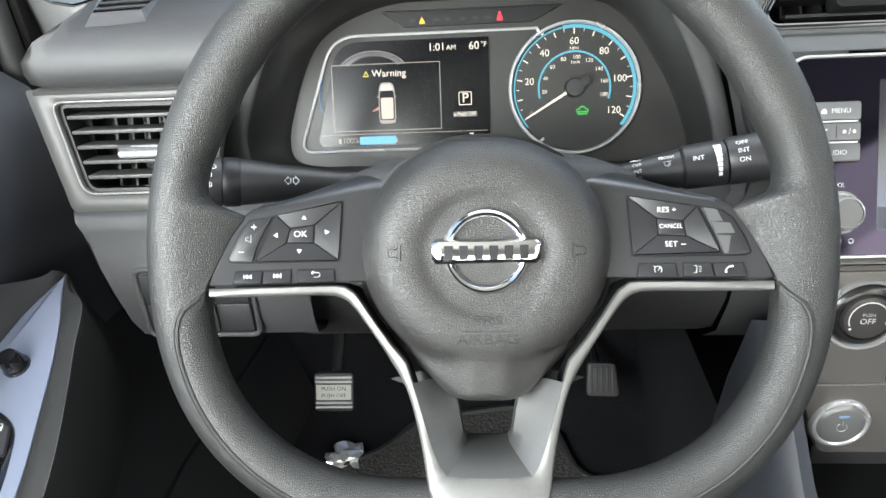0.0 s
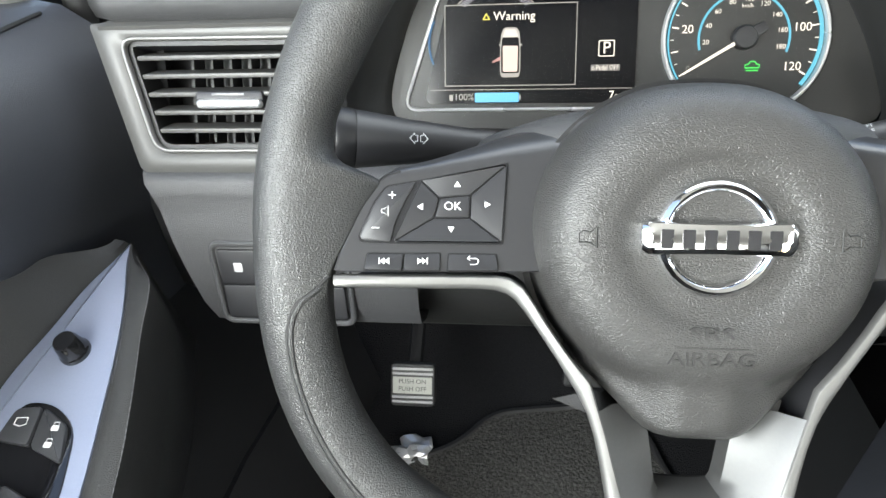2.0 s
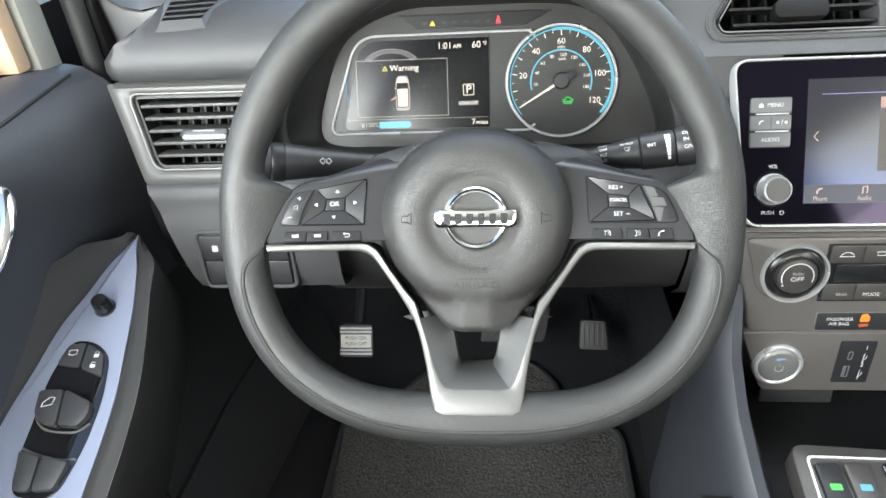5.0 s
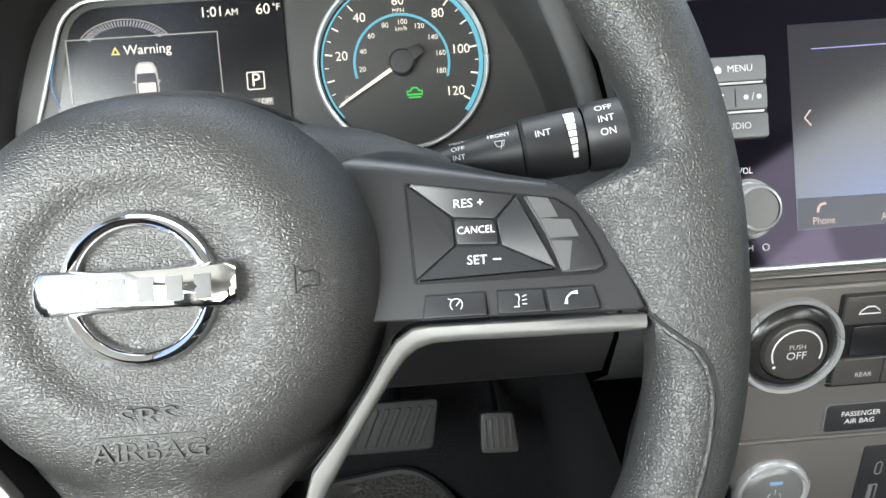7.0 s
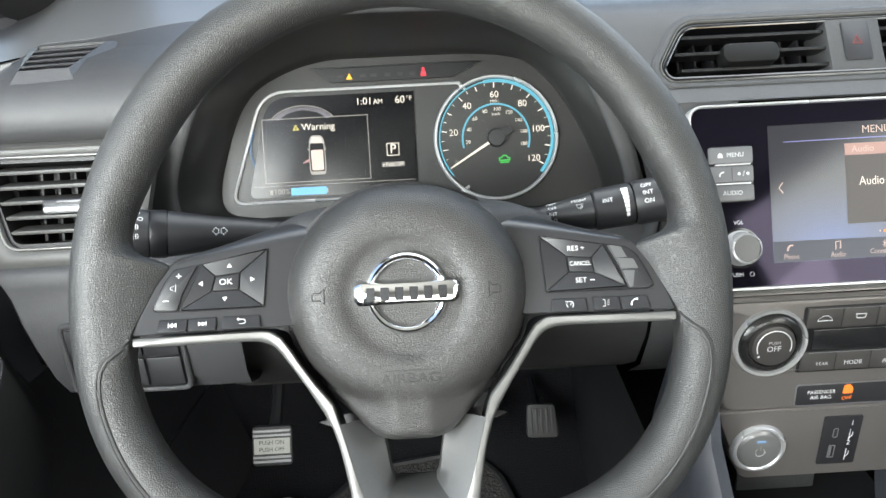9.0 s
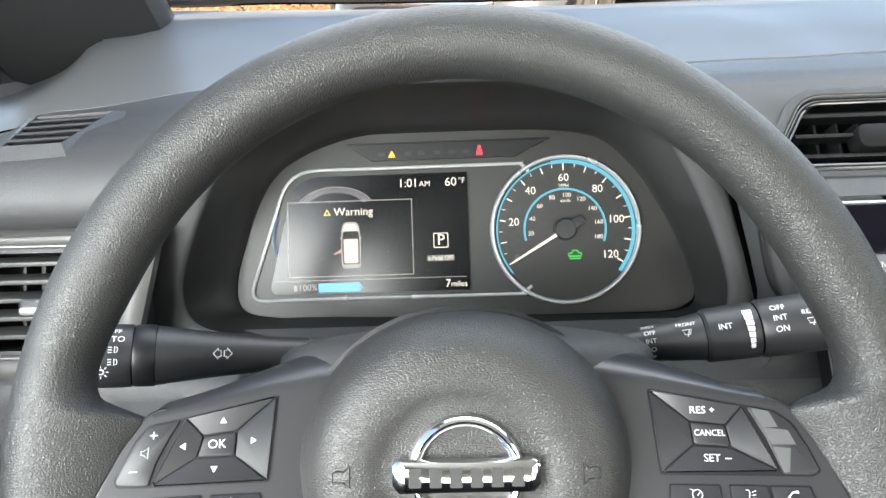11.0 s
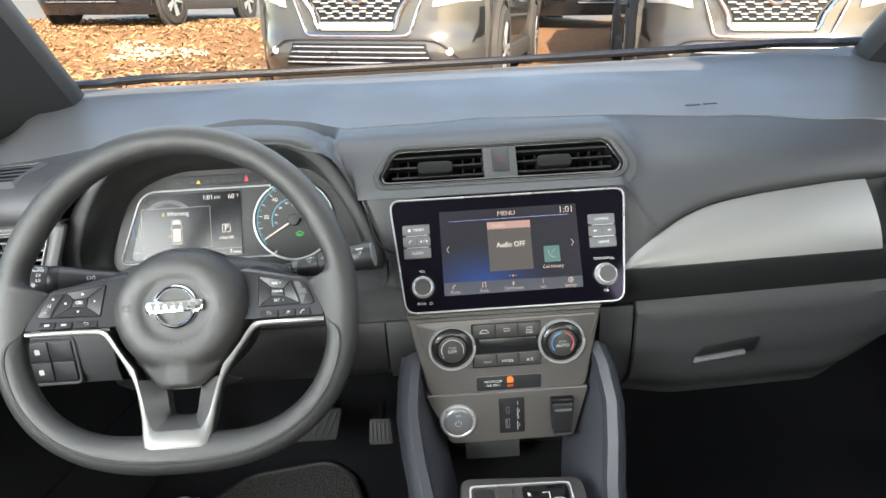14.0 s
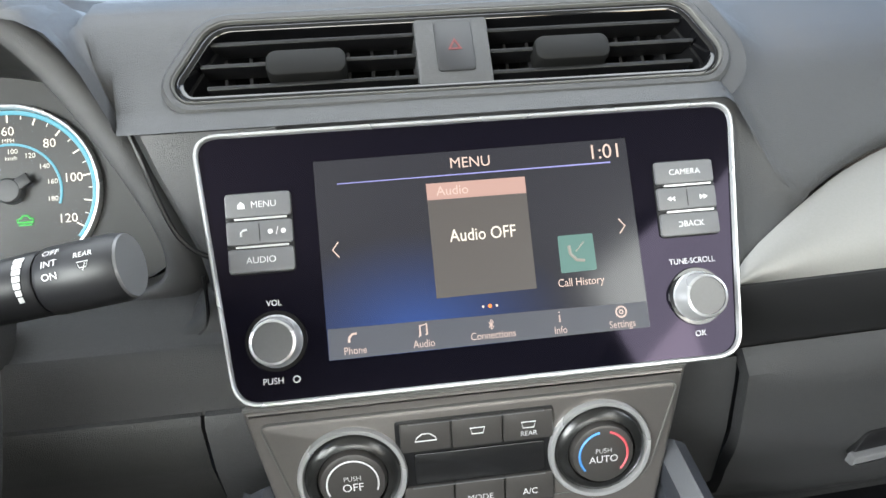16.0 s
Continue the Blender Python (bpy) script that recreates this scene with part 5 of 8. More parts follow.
Lq = [(-0.1156, 0.0208), (-0.0794, 0.0279), (-0.0809, -0.0052), (-0.1259, -0.0049)]
okb = [(-0.1075, 0.0131), (-0.0946, 0.0145), (-0.0947, 0.0050), (-0.1093, 0.0050)]
well([(-0.1295, 0.0184), (-0.1168, 0.0206)] + [(-0.0790, 0.0284), (-0.0805, -0.0056), (-0.1262, -0.0053), (-0.1385, -0.0048), (-0.1399, -0.0025), (-0.1340, 0.0124)], 0.0012)
for i in range(4):
    j = (i + 1) % 4
    key("pad_key", [Lq[i], Lq[j], okb[j], okb[i]], r=0.0007)
key("centre_key", okb, "square centre key", 0.0016, 0.0012)
key("volume_rocker", [(-0.1395, -0.0024), (-0.1384, 0.0017), (-0.1336, 0.0121), (-0.1292, 0.0181), (-0.1166, 0.0202), (-0.1204, 0.0131), (-0.1246, 0.0033), (-0.1263, -0.0049), (-0.1379, -0.0044)], "slanted volume rocker", 0.0015, 0.0012)
Lrow = ([(-0.1359, -0.0088), (-0.1209, -0.0089), (-0.1214, -0.0164), (-0.1370, -0.0161)], [(-0.1208, -0.0089), (-0.1060, -0.0087), (-0.1060, -0.0164), (-0.1213, -0.0164)], [(-0.1032, -0.0089), (-0.0832, -0.0092), (-0.0825, -0.0165), (-0.1035, -0.0165)])
for q in Lrow:
    well(q, 0.0006)
    key("row_key", q, "small key with a raised lower edge", 0.0008, 0.0008, 0.0018)
worded("OK", -0.1020, 0.0097, 0.0050, 0.0017)
for x, y, t in ((-0.1003, 0.0188, 0), (-0.1023, 0.0005, 180), (-0.1151, 0.0095, 90), (-0.0878, 0.0106, -90)):
    printed("arrow_mark", x, y, plate([(-0.0014, -0.0010), (0.0014, -0.0010), (0, 0.0014)], -0.0002, 0.0002), turn=t)
def plus_bars(x, y, both=True):
    printed("volume_mark", x, y, plate(rrect(0.0030, 0.0004, 0.0001), -0.0002, 0.0002), 0.0016)
    if both:
        printed("volume_mark", x, y, plate(rrect(0.0004, 0.0030, 0.0001), -0.0002, 0.00015), 0.0016)
plus_bars(-0.1268, 0.0142)
plus_bars(-0.1328, 0.0009, False)
printed("speaker_mark", -0.1293, 0.0077, tube([(-0.0015, 0.0008, 0), (-0.0005, 0.0008, 0), (0.0012, 0.0022, 0), (0.0012, -0.0022, 0), (-0.0005, -0.0008, 0), (-0.0015, -0.0008, 0)], 0.00018, 4, True), 0.0016)
for x, s in ((-0.1286, -1), (-0.1136, 1)):
    for k in (0, 1):
        tri = [(s * (-0.0019 + 0.0019 * k), -0.0013), (s * (-0.0019 + 0.0019 * k), 0.0013), (s * 0.0019 * k, 0.0)]
        printed("skip_mark", x, -0.0124, plate(tri if s < 0 else tri[::-1], -0.0004, 0.0003), 0.0020)
    printed("skip_mark", x + s * 0.0021, -0.0124, plate(rrect(0.0004, 0.0026, 0.0001), -0.0004, 0.0003), 0.0020)
printed("return_mark", -0.0931, -0.0126, tube([(-0.0012, 0.0022, 0), (-0.0022, 0.0013, 0), (-0.0012, 0.0004, 0)], 0.00022, 4), 0.0022)
printed("return_mark", -0.0931, -0.0126, tube([(-0.0020, 0.0013, 0), (0.0014, 0.0013, 0), (0.0022, 0.0005, 0), (0.0022, -0.0004, 0), (0.0014, -0.0012, 0), (-0.0012, -0.0012, 0)], 0.00022, 4), 0.0022)
Rq = [(0.0783, 0.0275), (0.1145, 0.0215), (0.1246, -0.0035), (0.0796, -0.0051)]
cb = [(0.0932, 0.0149), (0.1067, 0.0135), (0.1076, 0.0052), (0.0935, 0.0059)]
well([(0.0779, 0.0280), (0.1152, 0.0216), (0.1266, 0.0194), (0.1322, 0.0148), (0.1369, 0.0049), (0.1395, -0.0032), (0.1362, -0.0051), (0.0792, -0.0056)], 0.0012)
for i in range(4):
    j = (i + 1) % 4
    key("pad_key", [Rq[i], Rq[j], cb[j], cb[i]], r=0.0007)
key("centre_key", cb, "square centre key", 0.0016, 0.0012)
key("distance_rocker", [(0.1154, 0.0211), (0.1263, 0.0190), (0.1318, 0.0146), (0.1365, 0.0049), (0.1390, -0.0029), (0.1359, -0.0046), (0.1252, -0.0048), (0.1212, 0.0082)], "slanted rocker with grey squares", 0.0015, 0.0012)
SQUARE = material("grey key print", (0.075, 0.075, 0.076), 0.45, vary=0.03)
for q in ([(0.1172, 0.0203), (0.1238, 0.0191), (0.1263, 0.0130), (0.1203, 0.0130)], [(0.1206, 0.0128), (0.1298, 0.0119), (0.1318, 0.0065), (0.1228, 0.0065)], [(0.1232, 0.0056), (0.1296, 0.0052), (0.1277, -0.0036), (0.1258, -0.0039)]):
    part("grey_square", plate([on_pad(p) for p in q][::-1], 0.0010, 0.0017), SQUARE, wheel, m=PADS[1])
Rrow = ([(0.0824, -0.0088), (0.1016, -0.0086), (0.1018, -0.0165), (0.0810, -0.0167)], [(0.1047, -0.0084), (0.1192, -0.0085), (0.1198, -0.0163), (0.1045, -0.0163)], [(0.1195, -0.0085), (0.1347, -0.0083), (0.1358, -0.0160), (0.1201, -0.0164)])
for q in Rrow:
    well(q, 0.0006)
    key("row_key", q, "small key with a raised lower edge", 0.0008, 0.0008, 0.0018)
worded("RES +", 0.0986, 0.0192, 0.0042)
worded("CANCEL", 0.1002, 0.0104, 0.0035, 0.0017, 0.9)
worded("SET", 0.0998, 0.0009, 0.0042)
printed("minus_mark", 0.1060, 0.0009, plate(rrect(0.0026, 0.0004, 0.0001), -0.0002, 0.0002))
printed("cruise_mark", 0.0922, -0.0126, tube([(0.0019 * math.cos(radians(a)), 0.0019 * math.sin(radians(a)), 0) for a in range(-50, 231, 20)], 0.00018, 4), 0.0022)
printed("cruise_mark", 0.0922, -0.0126, tube([(0.0, -0.0004, 0), (0.0010, 0.0010, 0)], 0.00018, 4), 0.0022)
printed("cruise_mark", 0.0922, -0.0126, tube([(-0.0026, 0.0020, 0), (-0.0014, 0.0016, 0), (-0.0018, 0.0006, 0)], 0.00018, 4), 0.0022)
printed("voice_mark", 0.1118, -0.0124, tube([(-0.0016, 0.0020, 0), (-0.0006, 0.0020, 0), (-0.0002, 0.0008, 0), (-0.0006, -0.0006, 0), (-0.0004, -0.0018, 0), (-0.0020, -0.0018, 0)], 0.0002, 4), 0.0022)
for k in (0, 1, 2):
    printed("voice_mark", 0.1118, -0.0124, tube([(0.0006, 0.0012 - 0.0011 * k, 0), (0.0020, 0.0018 - 0.0014 * k, 0)], 0.00016, 4), 0.0022)
printed("phone_mark", 0.1272, -0.0122, tube([(-0.0017, -0.0019, 0), (-0.0014, 0.0, 0), (0.0, 0.0014, 0), (0.0019, 0.0016, 0)], lambda t: 0.0003 + 0.0003 * abs(2 * t - 1) ** 3, 6), 0.0022)

# ---- column cover and stalks ----
col = thing("steering_column", frame_of((0.053, 0.50, 0.585), 27), "dark plastic steering column shroud behind the wheel", "column shroud")
rows = []
for w, h0, h1, z in ((0.045, 0.02, -0.05, 0.085), (0.082, 0.020, -0.056, 0.055), (0.098, 0.018, -0.06, 0.02), (0.10, 0.012, -0.062, -0.03), (0.10, 0.004, -0.062, -0.08)):
    rows.append([(w * math.cos(a), (h0 if math.sin(a) > 0 else -h1) * abs(math.sin(a)) ** 0.8 * (1 if math.sin(a) > 0 else -1), z) for a in [2 * math.pi * i / 40 for i in range(40)]])
part("shroud", grid(rows, closed=True), DASH, col)


def stalk(root, tip, label):
    r, t = Vector(root), Vector(tip)
    m = Matrix.Translation(r) @ (t - r).to_track_quat("Z", "Y").to_matrix().to_4x4()
    ob = thing("column_stalk", m, label, "stalk", "column stalks")
    return ob, (t - r).length


ls, n = stalk((-0.036, 0.507, 0.586), (-0.1505, 0.4717, 0.6085), "black indicator and light stalk with white symbols")
part("arm", lathe(((0.0, 0.0), (0.0085, 0.0), (0.0095, 0.02), (0.0122, 0.05), (0.0150, 0.073), (0.0156, 0.0787)), 28), BUTTON, ls)
part("collar", lathe(((0.0158, 0.0790), (0.0163, 0.0805), (0.0163, 0.0880), (0.0158, 0.0895)), 28), BLACK, ls)
part("twist_knob", lathe(((0.0156, 0.0900), (0.0164, 0.0915), (0.0166, 0.112), (0.0156, n), (0.0, n + 0.001)), 28), BUTTON, ls, "ribbed twist knob")
rs, n2 = stalk((0.128, 0.507, 0.583), (0.2470, 0.501, 0.6020), "black wiper stalk with white symbols and a grey tip")
part("arm", lathe(((0.0, 0.0), (0.0075, 0.0), (0.0088, 0.02), (0.0118, 0.045), (0.0132, 0.056)), 28), BUTTON, rs)
part("wiper_ring", lathe(((0.0132, 0.0565), (0.0146, 0.058), (0.0151, 0.083), (0.0144, 0.084)), 28), BUTTON, rs, "interval ring")
part("twist_knob", lathe(((0.0144, 0.0848), (0.0157, 0.087), (0.0160, n2 - 0.004), (0.0150, n2), (0.0, n2 + 0.0006)), 28), BUTTON, rs, "end knob")
part("end_cap", lathe(((0.0150, n2 - 0.0005), (0.0144, n2 + 0.0012), (0.0, n2 + 0.0018)), 28), GREYBTN, rs, "smooth grey end cap")


def stalk_print(ob, text, along, around, size, radius, flip):
    to = ob.matrix_world.inverted().to_3x3() @ Vector((0, -0.80, 0.60))
    a = math.atan2(to.y, to.x) - around / radius * flip
    z = Vector((math.cos(a), math.sin(a), 0))
    x = Vector((0, 0, 1)) * flip
    y = z.cross(x)
    m = Matrix(((x.x, y.x, z.x, z.x * radius), (x.y, y.y, z.y, z.y * radius), (x.z, y.z, z.z, along), (0, 0, 0, 1)))
    if text == "#bars":
        for i in range(7):
            turn = Matrix.Translation((0, 0, -radius)) @ Matrix.Rotation((0.0090 - 0.0031 * i) / radius, 4, "X") @ Matrix.Translation((0, 0, radius))
            part("mark", plate(rrect(0.0022 + 0.0004 * i, 0.0026, 0.0002), 0.0001, 0.0004), WHITE_INK, ob, m=m @ turn)
    elif text == "#line":
        bend = [(0.0, radius * math.sin(q), radius * (math.cos(q) - 1) + 0.0002) for q in [0.45 - 0.18 * i for i in range(8)]]
        part("mark", tube(bend, 0.0004, 4), WHITE_INK, ob, m=m)
        tip_ = bend[-1]
        part("mark", tube([(-0.0012, tip_[1] + 0.0010, tip_[2] + 0.0006), tip_, (0.0012, tip_[1] + 0.0010, tip_[2] + 0.0006)], 0.0003, 4), WHITE_INK, ob, m=m)
    elif text == "#arrows":
        for s in (-1, 1):
            pts = [(s * 0.0008, 0.0016, 0.0003), (s * 0.0022, 0.0016, 0.0003), (s * 0.0022, 0.0028, 0.0003), (s * 0.0048, 0.0, 0.0003), (s * 0.0022, -0.0028, 0.0003), (s * 0.0022, -0.0016, 0.0003), (s * 0.0008, -0.0016, 0.0003)]
            part("mark", tube(pts, 0.00022, 4, True), WHITE_INK, ob, m=m)
    elif text == "#lamp":
        part("mark", ring(circle(0.0017, 12), circle(0.0011, 12), 0.0001, 0.0004), WHITE_INK, ob, m=m)
        for i in range(8):
            part("mark", plate(rrect(0.0004, 0.0013, 0.0001), 0.0001, 0.0004), WHITE_INK, ob, m=m @ Matrix.Rotation(math.pi * i / 4, 4, "Z") @ Matrix.Translation((0, 0.0031, 0)))
    elif text == "#beam":
        part("mark", tube([(0.0005, 0.0017, 0.0003), (0.0016, 0.0012, 0.0003), (0.0019, 0, 0.0003), (0.0016, -0.0012, 0.0003), (0.0005, -0.0017, 0.0003)], 0.00022, 4, True), WHITE_INK, ob, m=m)
        for i in range(3):
            part("mark", plate(rrect(0.0018, 0.0004, 0.0001), 0.0001, 0.0004), WHITE_INK, ob, m=m @ Matrix.Translation((-0.0016, 0.0013 - 0.0013 * i, 0)))
    elif text == "#wiper":
        part("mark", tube([(-0.0024, 0.0016, 0.0003), (0.0024, 0.0016, 0.0003), (0.0014, -0.0010, 0.0003), (-0.0014, -0.0010, 0.0003)], 0.00022, 4, True), WHITE_INK, ob, m=m)
        part("mark", tube([(0.0, -0.0022, 0.0003), (0.0012, 0.0012, 0.0003)], 0.0002, 4), WHITE_INK, ob, m=m)
    else:
        lettering(text, ob, 0, 0, 0.0003, size, WHITE_INK, m=m)


# on the left stalk the tip points away to the left, so print runs towards the root
stalk_print(ls, "#arrows", 0.046, -0.001, 0.004, 0.0123, -1)
stalk_print(ls, "OFF", 0.0985, 0.0115, 0.0038, 0.0167, -1)
stalk_print(ls, "AUTO", 0.0995, 0.0065, 0.0046, 0.0167, -1)
stalk_print(ls, "#beam", 0.0980, 0.0010, 0.004, 0.0167, -1)
stalk_print(ls, "#beam", 0.0980, -0.0050, 0.004, 0.0167, -1)
stalk_print(ls, "#lamp", 0.1035, -0.0102, 0.004, 0.0166, -1)
for i, tx_ in enumerate(("MIST", "OFF", "INT", "LO", "HI")):
    stalk_print(rs, tx_, 0.028, 0.0090 - 0.0045 * i, 0.0036, 0.0099, 1)
stalk_print(rs, "#line", 0.0215, -0.002, 0.0034, 0.0091, 1)
stalk_print(rs, "FRONT", 0.047, 0.0065, 0.0032, 0.0123, 1)
stalk_print(rs, "#wiper", 0.047, 0.0018, 0.0032, 0.0123, 1)
stalk_print(rs, "INT", 0.066, 0.002, 0.0044, 0.0151, 1)
stalk_print(rs, "#bars", 0.0785, -0.001, 0.004, 0.0152, 1)
for i, tx_ in enumerate(("OFF", "INT", "ON")):
    stalk_print(rs, tx_, 0.0935, 0.0085 - 0.0058 * i, 0.0044, 0.0161, 1)
stalk_print(rs, "REAR", 0.1085, 0.0040, 0.0036, 0.0161, 1)
stalk_print(rs, "#wiper", 0.1085, -0.001, 0.0034, 0.0161, 1)

# ---- instrument hood and cluster ----
hoodthing = thing("instrument_hood", Matrix.Identity(4), "grained grey hood arching over the instruments", "instrument hood")
# outer edge, lip and foot of the hood's opening: the lip on the hood's front, the foot on the dial face
HO = [(0.06, 0.733), (0.01, 0.732), (-0.04, 0.7305), (-0.068, 0.718), (-0.098, 0.694), (-0.122, 0.672), (-0.139, 0.652), (-0.158, 0.616), (-0.172, 0.584), (-0.181, 0.552), (-0.160, 0.538), (-0.110, 0.531), (-0.07, 0.529), (0.05, 0.528), (0.172, 0.530), (0.215, 0.533), (0.247, 0.542), (0.254, 0.560), (0.248, 0.584), (0.236, 0.620), (0.221, 0.660), (0.203, 0.690), (0.180, 0.713), (0.150, 0.727), (0.105, 0.732)]
HI = [(0.0612, 0.7208), (0.0132, 0.7212), (-0.0283, 0.7190), (-0.0527, 0.7125), (-0.0804, 0.6939), (-0.0998, 0.6730), (-0.1182, 0.6444), (-0.1360, 0.6067), (-0.1420, 0.5847), (-0.1400, 0.5673), (-0.1270, 0.5571), (-0.0944, 0.5500), (-0.0694, 0.5485), (0.05, 0.5470), (0.1719, 0.5483), (0.2052, 0.5500), (0.2265, 0.5561), (0.2328, 0.5690), (0.2290, 0.5908), (0.2150, 0.6257), (0.1965, 0.6616), (0.1765, 0.6909), (0.1552, 0.7085), (0.1376, 0.7155), (0.1002, 0.7198)]
HF = [(0.05, 0.6738), (0.0092, 0.6738), (-0.0207, 0.6730), (-0.0512, 0.6659), (-0.0780, 0.6540), (-0.0930, 0.6400), (-0.1040, 0.6200), (-0.1130, 0.5950), (-0.1185, 0.5750), (-0.1180, 0.5600), (-0.1090, 0.5515), (-0.0850, 0.5480), (-0.0650, 0.5480), (0.05, 0.5460), (0.1629, 0.5450), (0.1953, 0.5450), (0.2168, 0.5475), (0.2243, 0.5560), (0.2200, 0.5750), (0.2090, 0.6020), (0.1945, 0.6270), (0.1812, 0.6455), (0.1637, 0.6614), (0.1458, 0.6689), (0.1100, 0.6730)]
ho, hi, hf = ([(p[0], p[1]) for p in spline([(x, z, 0) for x, z in q], 5, True)] for q in (HO, HI, HF))
def lip_y(z):
    return 0.588 + 0.006 * (z - 0.54) / 0.18
def ring_row(k, dy, grow=1.0):
    """The hood's front, k of the way from the outer edge to the lip."""
    out = []
    for (x0, z0), (x1, z1) in zip(ho, hi):
        x, z = x0 + (x1 - x0) * k, z0 + (z1 - z0) * k
        out.append((0.04 + (x - 0.04) * grow, lip_y(z) + dy, 0.625 + (z - 0.625) * grow))
    return out
def liner_row(k, back):
    """The cave between the lip and the dial face: k of the way inwards, back of the way in depth."""
    out = []
    for (x0, z0), (x1, z1) in zip(hi, hf):
        x, z = x0 + (x1 - x0) * k, z0 + (z1 - z0) * k
        face = 0.6515 + (z1 - 0.6155) * 0.418
        out.append((x, lip_y(z0) + 0.0035 + (face - lip_y(z0) - 0.0035) * back, z))
    return out
part("outer_ring", grid([ring_row(0, 0.06, 1.03), ring_row(0, 0.014, 1.006), ring_row(0.05, 0.006), ring_row(0.2, 0.0015), ring_row(0.45, 0.0), ring_row(0.7, 0.0), ring_row(0.88, 0.0006), ring_row(0.97, 0.0018), ring_row(1.0, 0.0035)], closed=True), DASH, hoodthing, "grained grey outer ring", smooth=80)
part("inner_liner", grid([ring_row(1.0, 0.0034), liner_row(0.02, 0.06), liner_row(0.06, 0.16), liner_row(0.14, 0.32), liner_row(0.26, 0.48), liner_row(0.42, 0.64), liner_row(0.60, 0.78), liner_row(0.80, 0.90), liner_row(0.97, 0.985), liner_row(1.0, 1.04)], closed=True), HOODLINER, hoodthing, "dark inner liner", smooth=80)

CM = frame_of((0.13, 0.6505, 0.6155), 22.7)
cl = thing("instrument_cluster", CM, "lit instrument cluster with a colour display and a speedometer", "instrument cluster")
part("backing", plate(rounded([(-0.262, -0.075), (0.100, -0.075), (0.085, 0.095), (-0.225, 0.095)], 0.03), -0.012, -0.003), CLUSTERBG, cl, "dark satin backing")
fo = rounded([(-0.2395, -0.0590), (-0.038, -0.0590), (-0.038, 0.0385), (-0.2070, 0.0385)], [0.012, 0.002, 0.002, 0.022], 6)
fline = rounded([(-0.030, 0.0385), (-0.2070, 0.0385), (-0.2395, -0.0590), (-0.030, -0.0590)], [0.0001, 0.022, 0.012, 0.0001], 6)
part("display_frame", tube([(-0.026, 0.0330, -0.002), (-0.032, 0.0385, -0.001)] + [(x, y, -0.0008) for x, y in fline[5:-5]] + [(-0.034, -0.0590, -0.001), (-0.026, -0.0535, -0.002)], 0.0013, 8), SATINCHROME, cl, "thin bright frame")
part("display_well", plate(offset(fo, -0.001), -0.0034, -0.0026), CLUSTERBG, cl)
dsp = part("display", plate(rounded([(-0.2240, -0.0548), (-0.0725, -0.0548), (-0.0725, 0.0335), (-0.2030, 0.0335)], [0.008, 0.001, 0.001, 0.02], 5), -0.0024, -0.0004), LCD, cl, "dark colour display")
part("message_box", ring([(-0.2087, -0.0422), (-0.1140, -0.0422), (-0.1140, 0.0148), (-0.2087, 0.0148)], [(-0.2081, -0.0416), (-0.1146, -0.0416), (-0.1146, 0.0142), (-0.2081, 0.0142)], -0.0003, 0.0), G_GREY, dsp)
lettering("Warning", dsp, -0.1585, 0.0062, 0.0, 0.0085, G_WHITE)
part("warning_mark", ring([(-0.0028, -0.0022), (0.0028, -0.0022), (0, 0.0028)], [(-0.0016, -0.0015), (0.0016, -0.0015), (0, 0.0012)], -0.0003, 0.0), G_YELLOW, dsp, m=Matrix.Translation((-0.1785, 0.0062, 0)))
CARPIC = Matrix.Translation((-0.1610, -0.0188, 0))
part("car_symbol", plate(rounded([(-0.0066, -0.0174), (0.0066, -0.0174), (0.0074, -0.012), (0.0072, 0.006), (0.0066, 0.0135), (0.0045, 0.0174), (-0.0045, 0.0174), (-0.0066, 0.0135), (-0.0072, 0.006), (-0.0074, -0.012)], 0.0022), -0.0004, -0.0001), G_GREY, dsp, "grey car picture", CARPIC)
part("car_symbol_bonnet", plate(rounded([(-0.0058, 0.0105), (0.0058, 0.0105), (0.0040, 0.0160), (-0.0040, 0.0160)], 0.0015), -0.0003, 0.0), glow("lit pale grey", (0.75, 0.74, 0.76), 0.55), dsp, m=CARPIC)
part("car_symbol_cabin", plate(rounded([(-0.0064, -0.0145), (0.0064, -0.0145), (0.0066, 0.0020), (0.0058, 0.0105), (-0.0058, 0.0105), (-0.0066, 0.0020)], 0.0015), -0.0003, 0.0), LCD, dsp, m=CARPIC)
part("car_symbol_roof", plate(rounded([(-0.0052, -0.0135), (0.0052, -0.0135), (0.0055, 0.0046), (-0.0055, 0.0046)], 0.0012), -0.0003, 0.0002), G_PINK, dsp, m=CARPIC)
for s in (-1, 1):
    part("car_symbol_mirror", plate([(s * 0.0068, 0.0042), (s * 0.0084, 0.0050), (s * 0.0084, 0.0060), (s * 0.0068, 0.0058)][::s], -0.0003, 0.0), G_GREY, dsp, m=CARPIC)
part("door_symbol", plate([(-0.0070, -0.0024), (-0.0132, -0.0062), (-0.0128, -0.0072), (-0.0068, -0.0052)], -0.0003, 0.0), glow("dim pink", (0.55, 0.22, 0.22), 0.5), dsp, "red open door", CARPIC)
arc = [(-0.172 + 0.031 * math.cos(radians(a)), 0.0048 + 0.0205 * math.sin(radians(a)), 0.0) for a in range(30, 151, 6)]
part("gauge_arc", tube(arc, 0.0004, 4), G_GREY, dsp)
LILAC = glow("dim lilac", (0.30, 0.30, 0.42), 0.4)
